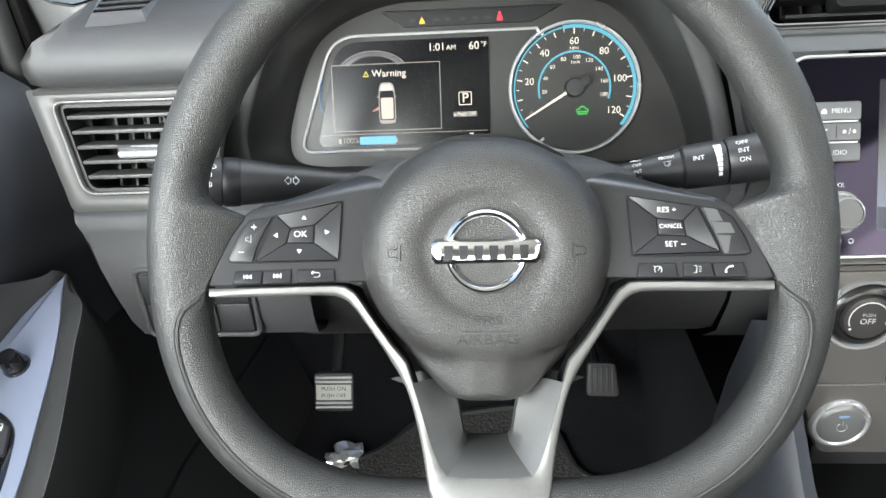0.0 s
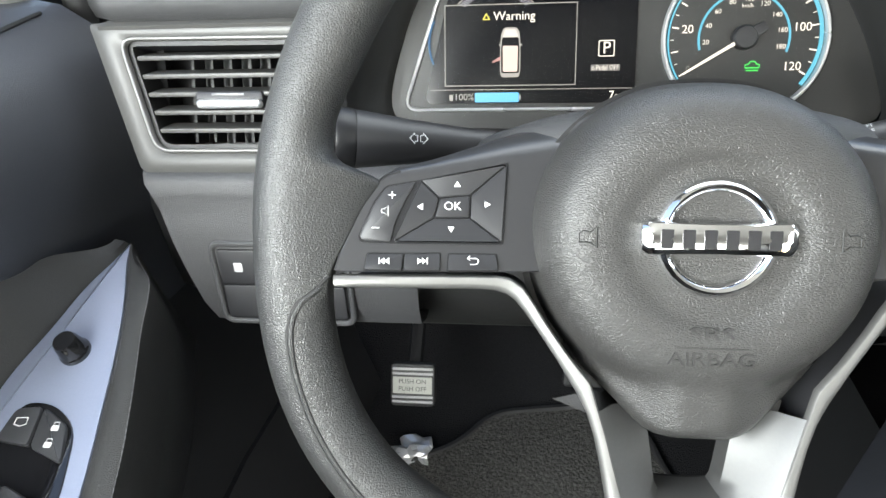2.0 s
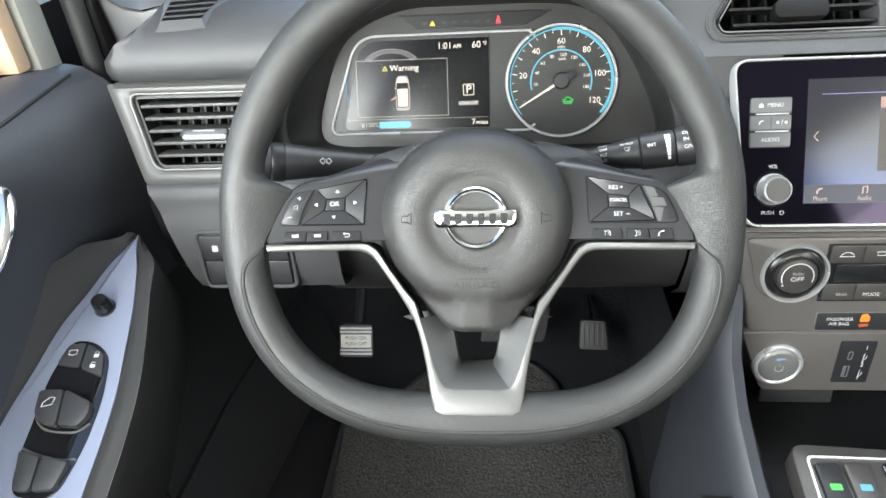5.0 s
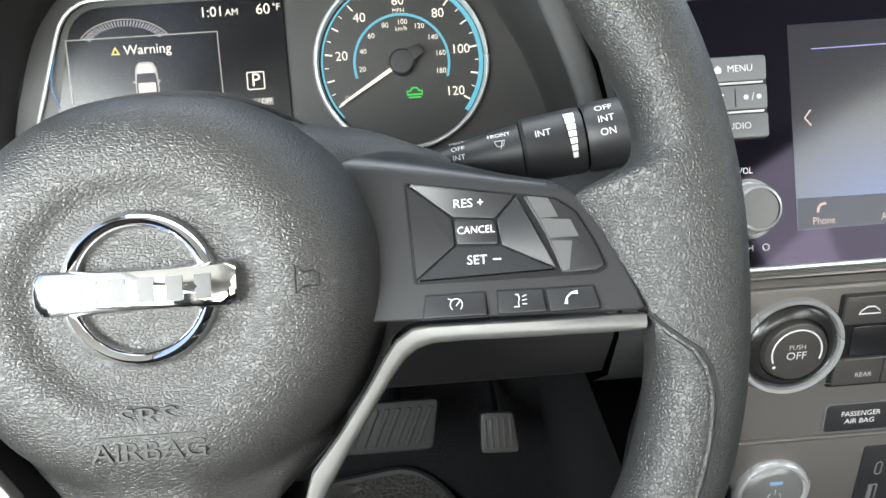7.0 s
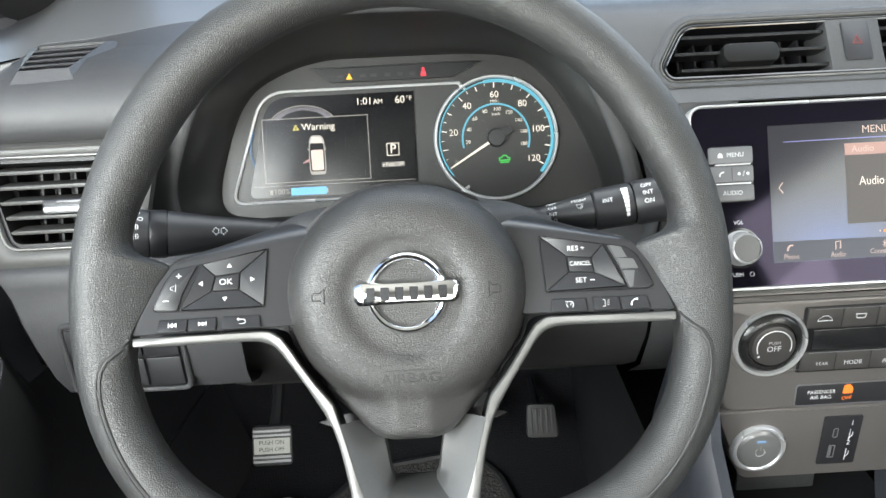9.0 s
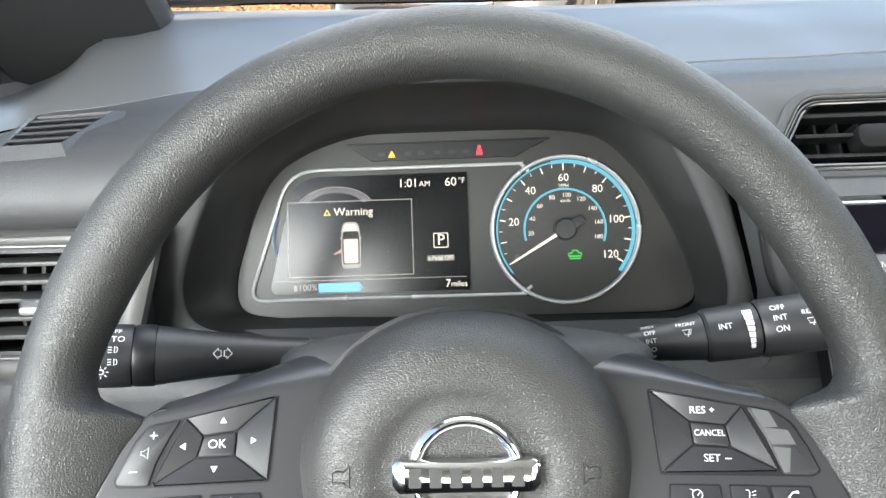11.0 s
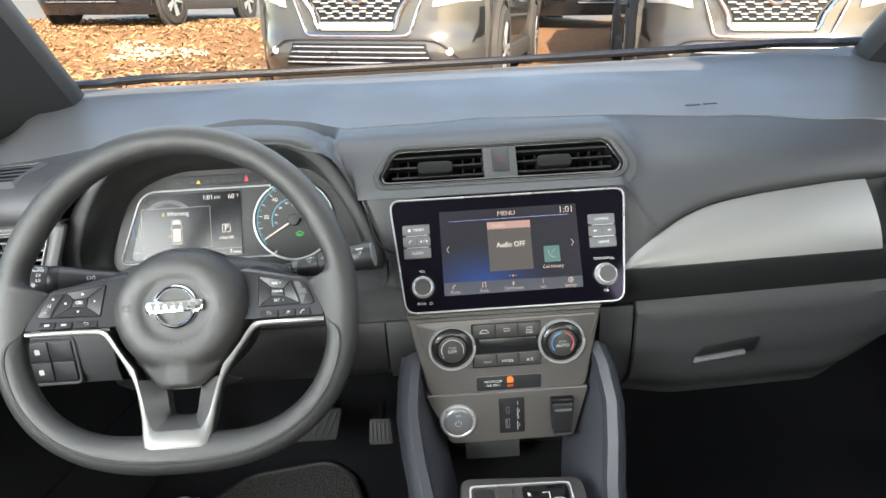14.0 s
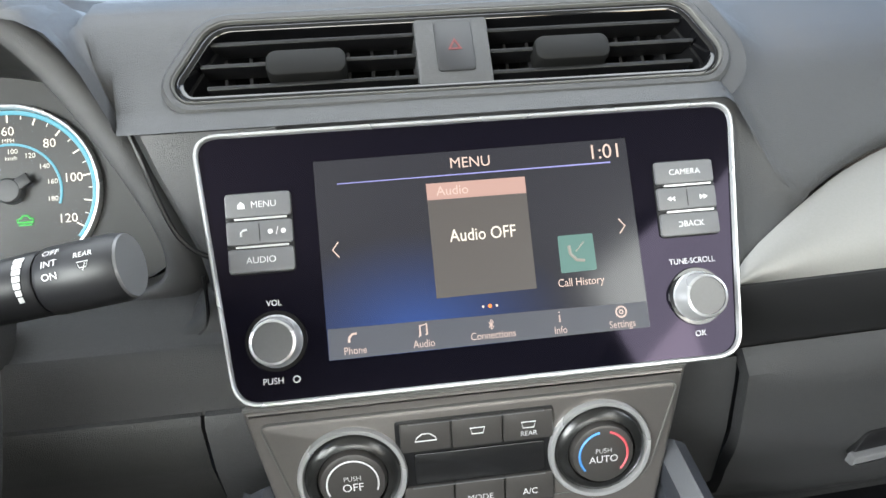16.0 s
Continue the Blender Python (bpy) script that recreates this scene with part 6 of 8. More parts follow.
for a in range(32, 150, 4):
    c_, s_ = math.cos(radians(a)), math.sin(radians(a))
    d_ = 0.00045
    ends = [(-0.172 + r * 0.031 * c_, 0.0048 + r * 0.0205 * s_) for r in (0.80, 0.965)]
    part("gauge_mark", plate([(ends[0][0] + d_ * s_, ends[0][1] - d_ * c_), (ends[1][0] + d_ * s_, ends[1][1] - d_ * c_), (ends[1][0] - d_ * s_, ends[1][1] + d_ * c_), (ends[0][0] - d_ * s_, ends[0][1] + d_ * c_)], -0.0003, -0.0001), LILAC, dsp)
arc2 = [(-0.198 + 0.022 * math.cos(radians(a)), -0.012 + 0.028 * math.sin(radians(a)), 0.0) for a in range(145, 216, 6)]
part("gauge_arc", tube(arc2, 0.0006, 4), glow("dim blue", (0.03, 0.2, 0.5), 0.5), dsp)
part("rule", plate(rrect(0.145, 0.0004, 0.0001), -0.0003, 0.0), G_GREY, dsp, m=Matrix.Translation((-0.147, -0.0448, 0)))
lettering("100%", dsp, -0.1945, -0.0502, 0.0, 0.0068, G_GREY)
part("charge_bar", plate(rounded([(-0.1865, -0.0538), (-0.1545, -0.0538), (-0.1545, -0.0470), (-0.1865, -0.0470)], 0.0008), -0.0003, 0.0), G_BLUE, dsp)
part("charge_tip", plate(rrect(0.0011, 0.0036, 0.0003), -0.0003, 0.0), G_GREY, dsp, m=Matrix.Translation((-0.1537, -0.0504, 0)))
part("plug_mark", plate(rrect(0.0026, 0.0044, 0.0004), -0.0003, 0.0), G_GREY, dsp, m=Matrix.Translation((-0.2040, -0.0504, 0)))
part("pedal_plate", plate(rrect(0.0205, 0.0044, 0.0003), -0.0004, -0.0002), glow("dim grey", (0.10, 0.10, 0.11), 0.5), dsp, m=Matrix.Translation((-0.0935, -0.0305, 0)))
lettering("1:01", dsp, -0.1165, 0.0262, 0.0, 0.0088, G_WHITE)
lettering("AM", dsp, -0.1040, 0.0255, 0.0, 0.0058, G_WHITE)
lettering("60", dsp, -0.0845, 0.0262, 0.0, 0.0092, G_WHITE)
lettering("°F", dsp, -0.0762, 0.0270, 0.0, 0.0060, G_WHITE)
part("gear_box", ring(rrect(0.0112, 0.0112, 0.001), rrect(0.0100, 0.0100, 0.0008), -0.0003, 0.0), G_WHITE, dsp, m=Matrix.Translation((-0.0931, -0.0172, 0)))
lettering("P", dsp, -0.0930, -0.0172, 0.0, 0.0115, G_WHITE)
lettering("e-Pedal OFF", dsp, -0.0935, -0.0305, 0.0, 0.0048, G_WHITE, wide=0.8)
lettering("7", dsp, -0.0885, -0.0498, 0.0, 0.0082, G_WHITE)
lettering("miles", dsp, -0.0802, -0.0502, 0.0, 0.0060, G_WHITE)
# speedometer
sp = part("speedometer", lathe(((0.0555, -0.004), (0.0560, 0.001), (0.0550, 0.0025), (0.0535, 0.0025), (0.0528, 0.001), (0.0528, -0.003)), 72), SATINCHROME, cl, "bright dial ring", Matrix.Translation((0, -0.0118, 0)))
part("dial", lathe(((0.053, -0.0022), (0.0, -0.0022)), 64), CLUSTERBG, sp, "dark dial face")
def dial_angle(v):
    return radians(211 - 242 * v / 120.0)
def arc_pts(r, v0, v1, z=-0.0018, n=50):
    return [(r * math.cos(dial_angle(v0 + (v1 - v0) * i / n)), r * math.sin(dial_angle(v0 + (v1 - v0) * i / n)), z) for i in range(n + 1)]
part("scale_arc", tube(arc_pts(0.0508, 55, 124), 0.0014, 6), G_CYAN, sp, "cyan outer arc")
part("scale_arc", tube(arc_pts(0.0508, -4, 55), 0.0006, 6), G_CYAN, sp, "cyan outer arc")
part("scale_arc", tube(arc_pts(0.0302, 8, 114), 0.0008, 6), G_CYAN, sp, "cyan inner arc")
for i in range(25):
    v = 5 * i
    a = dial_angle(v)
    r0, w = (0.0445, 0.0009) if v % 10 == 0 else (0.0468, 0.0005)
    part("tick", plate([(r0, -w / 2), (0.0492, -w / 2), (0.0492, w / 2), (r0, w / 2)], -0.0021, -0.0016), G_WHITE, sp, m=Matrix.Rotation(a, 4, "Z"))
for v in (20, 40, 60, 80, 100, 120):
    a = dial_angle(v)
    lettering(str(v), sp, 0.0385 * math.cos(a), 0.0385 * math.sin(a), -0.0016, 0.0082, G_WHITE)
for v in range(20, 181, 20):
    a = dial_angle(v * 0.6214)
    lettering(str(v), sp, 0.0255 * math.cos(a), 0.0255 * math.sin(a), -0.0016, 0.0046, G_WHITE)
lettering("MPH", sp, 0.0, 0.0325, -0.0016, 0.0038, G_WHITE)
lettering("km/h", sp, 0.001, 0.0212, -0.0016, 0.0038, G_WHITE)
lettering("0", sp, -0.0365, -0.0205, -0.0016, 0.0060, G_GREY)
na = dial_angle(0)
part("needle", plate([(0.004, -0.0012), (0.047, -0.0006), (0.047, 0.0006), (0.004, 0.0012)], 0.0012, 0.0024), G_WHITE, sp, "white needle", Matrix.Rotation(na, 4, "Z"))
part("needle_hub", lathe(((0.0085, -0.002), (0.0082, 0.003), (0.007, 0.0042), (0.0, 0.0045)), 32), BUTTON, sp, "dark needle hub")
part("needle_tail", plate([(-0.015, -0.0035), (0.0, -0.004), (0.0, 0.004), (-0.015, 0.0035)], 0.001, 0.0038, 0.0008), BUTTON, sp, m=Matrix.Rotation(na, 4, "Z"))
part("ready_light", tube([(x, y, -0.0017) for x, y in ((-0.0048, -0.0018), (-0.0048, 0.0002), (-0.0026, 0.0006), (-0.0014, 0.0024), (0.0016, 0.0024), (0.0028, 0.0006), (0.0048, 0.0002), (0.0048, -0.0018))], 0.00055, 4, True), G_GREEN, sp, "green ready light", Matrix.Translation((0.0068, -0.0185, 0)))
part("ready_light", tube([(-0.0040, -0.0036, -0.0017), (0.0040, -0.0036, -0.0017)], 0.0005, 4), G_GREEN, sp, "green ready light", Matrix.Translation((0.0068, -0.0185, 0)))
# warning lamp strip above
part("strip_edge", tube([(-0.1620, 0.0565, 0.0004), (-0.0100, 0.0565, 0.0004)], 0.0007, 6), BLACK, cl)
pod = part("lamp_strip", plate(rounded([(-0.1440, 0.0440), (-0.0360, 0.0440), (-0.0120, 0.0560), (-0.1610, 0.0560)], 0.001), -0.004, 0.0006), BLACK, cl, "black warning lamp strip")
part("amber_light", plate([(-0.0028, -0.0024), (0.0028, -0.0024), (0.0, 0.0028)], 0.0006, 0.0009), G_AMBER, pod, "amber warning triangle", Matrix.Translation((-0.1280, 0.0485, 0)))
part("red_light", lathe(((0.0013, 0.0), (0.0, 0.0002)), 12), G_RED, pod, "red belt warning light", Matrix.Translation((-0.0622, 0.0520, 0.0007)))
part("red_light", plate(rounded([(-0.0026, -0.0034), (0.0026, -0.0034), (0.0018, 0.0012), (-0.0018, 0.0012)], 0.0006), 0.0006, 0.0009), G_RED, pod, "red belt warning light", Matrix.Translation((-0.0622, 0.0492, 0)))
for x in (-0.1360, -0.1160, -0.1060, -0.0940, -0.0830, -0.0720):
    part("unlit_mark", plate(rrect(0.0052, 0.0026, 0.0008), 0.0006, 0.0008), BUTTON, pod, m=Matrix.Translation((x, 0.0488, 0)))
pane = bmesh.new()
pane.faces.new([pane.verts.new((x, y, 0.0112)) for x, y in rounded([(-0.243, -0.064), (0.062, -0.068), (0.062, 0.060), (-0.222, 0.060)], 0.02)])
lens = part("cover_lens", pane, LENS, cl, "clear cover lens")
if lens.data.polygons[0].normal.z < 0:
    lens.data.flip_normals()
lens.visible_shadow = False
# ---- centre air vents and hazard switch ----
VM = frame_of((0.414, 0.607, 0.681), 38)
cv = thing("air_vent", VM, "pair of gloss black centre air vents with dark slats", "air vent", "air vents")
def vent_outline(d):
    return offset(rounded([(-0.1535, -0.0275), (0.1500, -0.0290), (0.1590, -0.0145), (0.1410, 0.0215), (-0.1385, 0.0215), (-0.1600, -0.0160)], [0.010, 0.010, 0.012, 0.011, 0.012, 0.014], 5), d)
part("surround", ring(vent_outline(0.0075), vent_outline(0.0), -0.012, 0.003, 0.002), DASH, cv, "grey raised surround")
vp = grid([[(x, y, -0.0008 - 0.40 * max(0, y - 0.0250)) for x, y in vent_outline(d)] for d in (0.018, 0.012, 0.007, 0.003)], closed=True)
part("vent_pad", vp, DASH, cv, "grained pad round the vents")
part("gloss_ring", ring(vent_outline(0.0004), vent_outline(-0.0045), -0.02, 0.0015, 0.0012), GLOSSBLACK, cv, "gloss black ring")
part("ring_edge", ring(vent_outline(0.0012), vent_outline(0.0002), -0.004, 0.0034, 0.0004), PANEL_RIM, cv, "thin pale edge")
part("duct", ring(vent_outline(-0.004), vent_outline(-0.0055), -0.06, -0.012), BLACK, cv)
part("duct_back", plate(vent_outline(-0.004), -0.062, -0.058), BLACK, cv)
for s in (-1, 1):
    for v in (0.0105, -0.0035, -0.0175):
        far = 0.1465 - 0.008 * abs(v + 0.006) / 0.02
        u0, u1 = (-far, -0.022) if s < 0 else (0.020, far)
        part("slat", box(u0, u1, -0.0013, 0.0013, -0.020, -0.002, 0.001, 2), BLACK, cv, "dark slat", Matrix.Translation((0, v, 0)) @ Matrix.Rotation(radians(10), 4, "X"))
    for i in range(8):
        u = s * (0.034 + 0.0145 * i)
        part("vane", box(-0.0009, 0.0009, -0.021, 0.018, -0.042, -0.022), BUTTON, cv, m=Matrix.Translation((u, -0.003, 0)))
    part("tab", plate(rrect(0.045, 0.0165, 0.006), -0.010, 0.0035, 0.002), TABBLACK, cv, "black slider tab", Matrix.Translation((-0.0862 if s < 0 else 0.0683, -0.006, 0)))
hz = thing("hazard_switch", VM, "grey hazard switch with a dim red triangle", "switch")
part("bridge", plate(rounded([(-0.0235, -0.0255), (0.0197, -0.0262), (0.0200, 0.0205), (-0.0235, 0.0205)], 0.002), -0.03, 0.0012, 0.0015), DASH, hz, "satin grey bridge")
part("button", plate(rrect(0.0222, 0.0335, 0.0025), 0.0, 0.0022, 0.0008), BUTTON, hz, "dark button", Matrix.Translation((-0.0008, -0.0003, 0)))
part("triangle_mark", ring([(-0.0042, -0.0034), (0.0042, -0.0034), (0, 0.0042)], [(-0.0024, -0.0024), (0.0024, -0.0024), (0, 0.002)], 0.0021, 0.0025), G_DARKRED, hz, "red triangle", Matrix.Translation((-0.0008, 0.0, 0)))

# ---- centre touch screen unit ----
SM = frame_of((0.4155, 0.5365, 0.5823), 26)
hu = thing("infotainment_unit", SM, "black touch screen unit with silver edge and lit menu", "touch screen")
bez = rounded([(-0.1345, -0.0712), (0.1355, -0.0712), (0.1480, 0.0695), (-0.1480, 0.0695)], [0.014, 0.014, 0.013, 0.013], 7)
part("casing", plate(offset(bez, -0.001), -0.03, -0.0005), BLACK, hu)
part("silver_edge", ring(offset(bez, 0.0012), offset(bez, -0.0012), -0.012, 0.0030, 0.001), SATINCHROME, hu, "silver edge")
part("glass_face", plate(offset(bez, -0.0012), -0.004, 0.0004), SCREENGLASS, hu, "black glass face")
scr = part("screen", plate([(-0.0865, -0.0525), (0.0868, -0.0515), (0.0850, 0.0535), (-0.0868, 0.0525)], 0.0003, 0.0007), LCD, hu, "lit dark blue menu screen")
# backlit menu ground: blue glow towards the lower left
mm = bpy.data.materials.new("lit menu ground")
mm.use_nodes = True
nt = mm.node_tree
pb = nt.nodes["Principled BSDF"]
pb.inputs["Base Color"].default_value = (0.004, 0.004, 0.006, 1)
pb.inputs["Roughness"].default_value = 0.14
pb.inputs["Specular IOR Level"].default_value = 0.55
tc = nt.nodes.new("ShaderNodeTexCoord")
mp = nt.nodes.new("ShaderNodeMapping")
mp.inputs["Location"].default_value = (0.35, 0.62, 0)
mp.inputs["Scale"].default_value = (9.0, 14.5, 0)
gr = nt.nodes.new("ShaderNodeTexGradient")
gr.gradient_type = "QUADRATIC_SPHERE"
rm = nt.nodes.new("ShaderNodeValToRGB")
rm.color_ramp.elements[0].color = (0.008, 0.009, 0.013, 1)
rm.color_ramp.elements[1].color = (0.008, 0.024, 0.095, 1)
rm.color_ramp.elements[0].position = 0.05
rm.color_ramp.elements[1].position = 0.75
nt.links.new(tc.outputs["Object"], mp.inputs["Vector"])
nt.links.new(mp.outputs[0], gr.inputs["Vector"])
nt.links.new(gr.outputs["Fac"], rm.inputs["Fac"])
nt.links.new(rm.outputs[0], pb.inputs["Emission Color"])
pb.inputs["Emission Strength"].default_value = 0.8
scr.data.materials.clear()
scr.data.materials.append(mm)
Zs = 0.0009
part("rule", plate([(-0.075, 0.0395), (0.075, 0.0402), (0.075, 0.0410), (-0.075, 0.0400)], Zs - 0.0003, Zs), G_LINE, scr)
lettering("MENU", scr, -0.003, 0.0462, Zs, 0.0082, G_PINK)
lettering("1:01", scr, 0.0725, 0.0465, Zs, 0.0115, G_PINK)
part("card", plate([(-0.0278, -0.0255), (0.0265, -0.0250), (0.0262, 0.0360), (-0.0280, 0.0360)], Zs - 0.0003, Zs - 0.0001), G_CARD, scr)
part("card_head", plate([(-0.0280, 0.0272), (0.0262, 0.0272), (0.0262, 0.0362), (-0.0280, 0.0362)], Zs - 0.0002, Zs), G_CARDHEAD, scr)
lettering("Audio", scr, -0.0140, 0.0316, Zs + 0.0001, 0.0072, G_PINK)
lettering("Audio OFF", scr, 0.0003, 0.0068, Zs, 0.0095, G_WHITE, wide=0.85)
part("call_tile", plate(rounded([(0.0408, -0.0182), (0.0608, -0.0178), (0.0604, 0.0022), (0.0408, 0.0022)], 0.001), Zs - 0.0003, Zs - 0.0001), G_TEAL, scr)
part("handset_mark", tube([(0.0465, -0.0035, Zs), (0.0470, -0.0080, Zs), (0.0500, -0.0115, Zs), (0.0545, -0.0122, Zs)], 0.0009, 5), G_GREY, scr)
part("handset_mark", tube([(0.0500, -0.0070, Zs), (0.0550, -0.0020, Zs)], 0.0004, 5), G_GREY, scr)
lettering("Call History", scr, 0.0512, -0.0236, Zs, 0.0062, G_PINK, wide=0.85)
for s, x in ((-1, -0.0785), (1, 0.0775)):
    part("chevron", tube([(x - s * 0.0016, 0.0088, Zs), (x + s * 0.0016, 0.0048, Zs), (x - s * 0.0016, 0.0008, Zs)], 0.0004, 5), G_PINK, scr)
for i in range(3):
    part("page_dot", lathe(((0.0011 if i == 1 else 0.0007, 0.0), (0.0, 0.0001)), 12), G_ORANGE if i == 1 else G_PINK, scr, m=Matrix.Translation((0.0002 + 0.0037 * (i - 1), -0.0320, Zs)))
part("menu_bar", plate([(-0.0863, -0.0523), (0.0866, -0.0513), (0.0862, -0.0375), (-0.0860, -0.0362)], Zs - 0.0004, Zs - 0.0001), glow("lit navy", (0.02, 0.028, 0.06), 0.7), scr)
for t_, x in (("Phone", -0.0725), ("Audio", -0.0365), ("Connections", 0.0005), ("Info", 0.0372), ("Settings", 0.0715)):
    lettering(t_, scr, x, -0.0485 if t_ not in ("Connections",) else -0.0475, Zs, 0.0056, G_PINK, wide=0.85)
part("phone_mark", tube([(-0.0755, -0.0440, Zs), (-0.0752, -0.0415, Zs), (-0.0735, -0.0398, Zs), (-0.0712, -0.0396, Zs)], 0.0007, 5), G_PINK, scr)
part("note_mark", tube([(-0.0390, -0.0442, Zs), (-0.0382, -0.0440, Zs), (-0.0382, -0.0388, Zs), (-0.0345, -0.0382, Zs), (-0.0345, -0.0436, Zs), (-0.0353, -0.0438, Zs)], 0.0005, 5), G_PINK, scr)
part("wireless_mark", tube([(-0.0015, -0.0432, Zs), (0.0012, -0.0406, Zs), (-0.0002, -0.0392, Zs), (-0.0002, -0.0446, Zs), (0.0012, -0.0432, Zs), (-0.0015, -0.0406, Zs)], 0.0003, 4), G_PINK, scr)
lettering("i", scr, 0.0372, -0.0415, Zs, 0.0090, G_PINK)
part("gear_mark", ring(circle(0.0033, 16), circle(0.0024, 16), Zs - 0.0002, Zs), G_PINK, scr, m=Matrix.Translation((0.0715, -0.0418, 0)))
part("gear_mark", ring(circle(0.0013, 12), circle(0.0007, 12), Zs - 0.0002, Zs), G_PINK, scr, m=Matrix.Translation((0.0715, -0.0418, 0)))
KNOBFACE = brushed("spun dark knob face", (0.09, 0.09, 0.092), 0.34, (30, 30, 1))
for s in (-1, 1):
    cx = -0.1166 if s < 0 else 0.1156
    blk = part("key_block", plate(rrect(0.0345, 0.0430, 0.003), -0.001, 0.0012, 0.0006), BLACK, hu, m=Matrix.Translation((cx, 0.0172, 0)))
    k = [part("key", plate(rrect(0.0335, 0.0125, 0.0015), 0.0, 0.0030, 0.0008), GREYBTN, blk, m=Matrix.Translation((0, 0.0145 * (1 - i), 0))) for i in range(3)]
    for v in (0.0073, -0.0073):
        part("key_rule", plate(rrect(0.0270, 0.0011, 0.0003), 0.002, 0.0032), SATINCHROME, blk, m=Matrix.Translation((0.001, v, 0)))
    part("key_rule", plate(rrect(0.0004, 0.009, 0.0001), 0.003, 0.0032), BLACK, k[1])
    if s < 0:
        lettering("MENU", k[0], 0.0030, 0, 0.0032, 0.0048, WHITE_INK)
        part("home_mark", plate([(-0.0018, -0.0018), (0.0018, -0.0018), (0.0018, 0.0004), (0, 0.002), (-0.0018, 0.0004)], 0.003, 0.0033), WHITE_INK, k[0], m=Matrix.Translation((-0.0085, 0, 0)))
        part("phone_mark", tube([(-0.0095, -0.0018, 0.0032), (-0.0093, 0.0002, 0.0032), (-0.0080, 0.0014, 0.0032), (-0.0062, 0.0017, 0.0032)], 0.0006, 5), WHITE_INK, k[1])
        part("sun_mark", lathe(((0.0013, 0.0031), (0.0, 0.0033)), 12), WHITE_INK, k[1], m=Matrix.Translation((0.0055, 0, 0)))
        lettering("/", k[1], 0.0090, 0, 0.0032, 0.0056, WHITE_INK)
        part("moon_mark", lathe(((0.0013, 0.0031), (0.0, 0.0033)), 12), WHITE_INK, k[1], m=Matrix.Translation((0.0122, 0, 0)))
        lettering("AUDIO", k[2], 0, 0, 0.0032, 0.0048, WHITE_INK)
    else:
        lettering("CAMERA", k[0], 0, 0, 0.0032, 0.0046, WHITE_INK)
        for x0, d in ((-0.0072, -1), (0.0072, 1)):
            for j in (0, 1):
                tri = [(x0 + d * 0.0022 * j, -0.0014), (x0 + d * 0.0022 * j, 0.0014), (x0 + d * 0.0022 * (j + 1), 0)]
                part("skip_mark", plate(tri if d < 0 else tri[::-1], 0.003, 0.0033), WHITE_INK, k[1])
        lettering("BACK", k[2], 0.002, 0, 0.0032, 0.0046, WHITE_INK)
        part("return_mark", tube([(-0.0065, 0.0013, 0.0032), (-0.0050, 0.0013, 0.0032), (-0.0044, 0.0002, 0.0032), (-0.0050, -0.0011, 0.0032), (-0.0068, -0.0011, 0.0032)], 0.0003, 4), WHITE_INK, k[2])
    kc = -0.1123 if s < 0 else 0.1150
    kv = -0.0396 if s < 0 else -0.0372
    kn = part("knob", lathe(((0.0136, -0.001), (0.0136, 0.002), (0.0127, 0.003), (0.0120, 0.0120), (0.0113, 0.0134), (0.0101, 0.0138)), 48), SATINCHROME, hu, "ribbed silver knob", Matrix.Translation((kc, kv, 0)))
    part("knob_face", lathe(((0.0106, 0.0137), (0.0100, 0.0130), (0.0, 0.0130)), 40), KNOBFACE, kn, "grey knob face")
    part("knob_skirt", lathe(((0.0160, 0.0003), (0.0156, 0.0016), (0.0134, 0.0016)), 40), GLOSSBLACK, kn)
    lettering("VOL" if s < 0 else "TUNE-SCROLL", hu, kc, kv + 0.0195, 0.0006, 0.0045, WHITE_INK, wide=0.9)
    lettering("PUSH" if s < 0 else "OK", hu, kc - (0.003 if s < 0 else 0), kv - 0.0205, 0.0006, 0.0045, WHITE_INK)
part("power_mark", ring(circle(0.0019, 14), circle(0.0014, 14), 0.0004, 0.0007), WHITE_INK, hu, m=Matrix.Translation((-0.1035, -0.0600, 0)))

# ---- climate control panel ----
READOUT = material("smoked readout window", (0.012, 0.012, 0.013), 0.22, vary=0, spec=0.6)
KM = frame_of((0.4035, 0.507, 0.461), 7)
cp = thing("climate_panel", KM, "warm grey climate control panel with two dials and a dark readout", "climate control")
pout = rounded([(-0.1010, -0.0612), (0.1015, -0.0612), (0.1225, 0.0490), (-0.1235, 0.0490)], [0.014, 0.014, 0.004, 0.004], 6)
pin = rounded([(-0.0960, -0.0215), (0.0975, -0.0215), (0.1160, 0.0405), (-0.1145, 0.0405)], [0.018, 0.018, 0.005, 0.005], 6)
part("face", plate(pout, -0.06, 0.0, 0.004, 3), PANEL, cp, "warm grey satin face")
part("raised_field", plate(pin, -0.002, 0.0018, 0.0015), PANEL, cp, "raised inner field")
part("bright_line", ring(offset(pin, 0.0007), offset(pin, -0.0004), 0.0, 0.0022, 0.0004), PANEL_RIM, cp, "pale line")
part("bright_line", tube([(-0.1225, 0.0495, -0.001), (0.1215, 0.0495, -0.001)], 0.0016, 6), PANEL_RIM, cp, "pale upper edge")
field = rounded([(-0.0440, -0.0245), (0.0440, -0.0245), (0.0440, 0.0350), (-0.0440, 0.0350)], 0.002)
part("key_field", plate(field, 0.001, 0.0021, 0.0004), BLACK, cp, "dark gaps between the keys")
KEYGREY = material("dark warm grey key", (0.060, 0.056, 0.054), 0.38, 0.3, vary=0.04)
part("readout", plate(rrect(0.0730, 0.0180, 0.001), 0.0022, 0.0034, 0.0004), READOUT, cp, "dark glossy readout", Matrix.Translation((0.002, 0.0056, 0)))
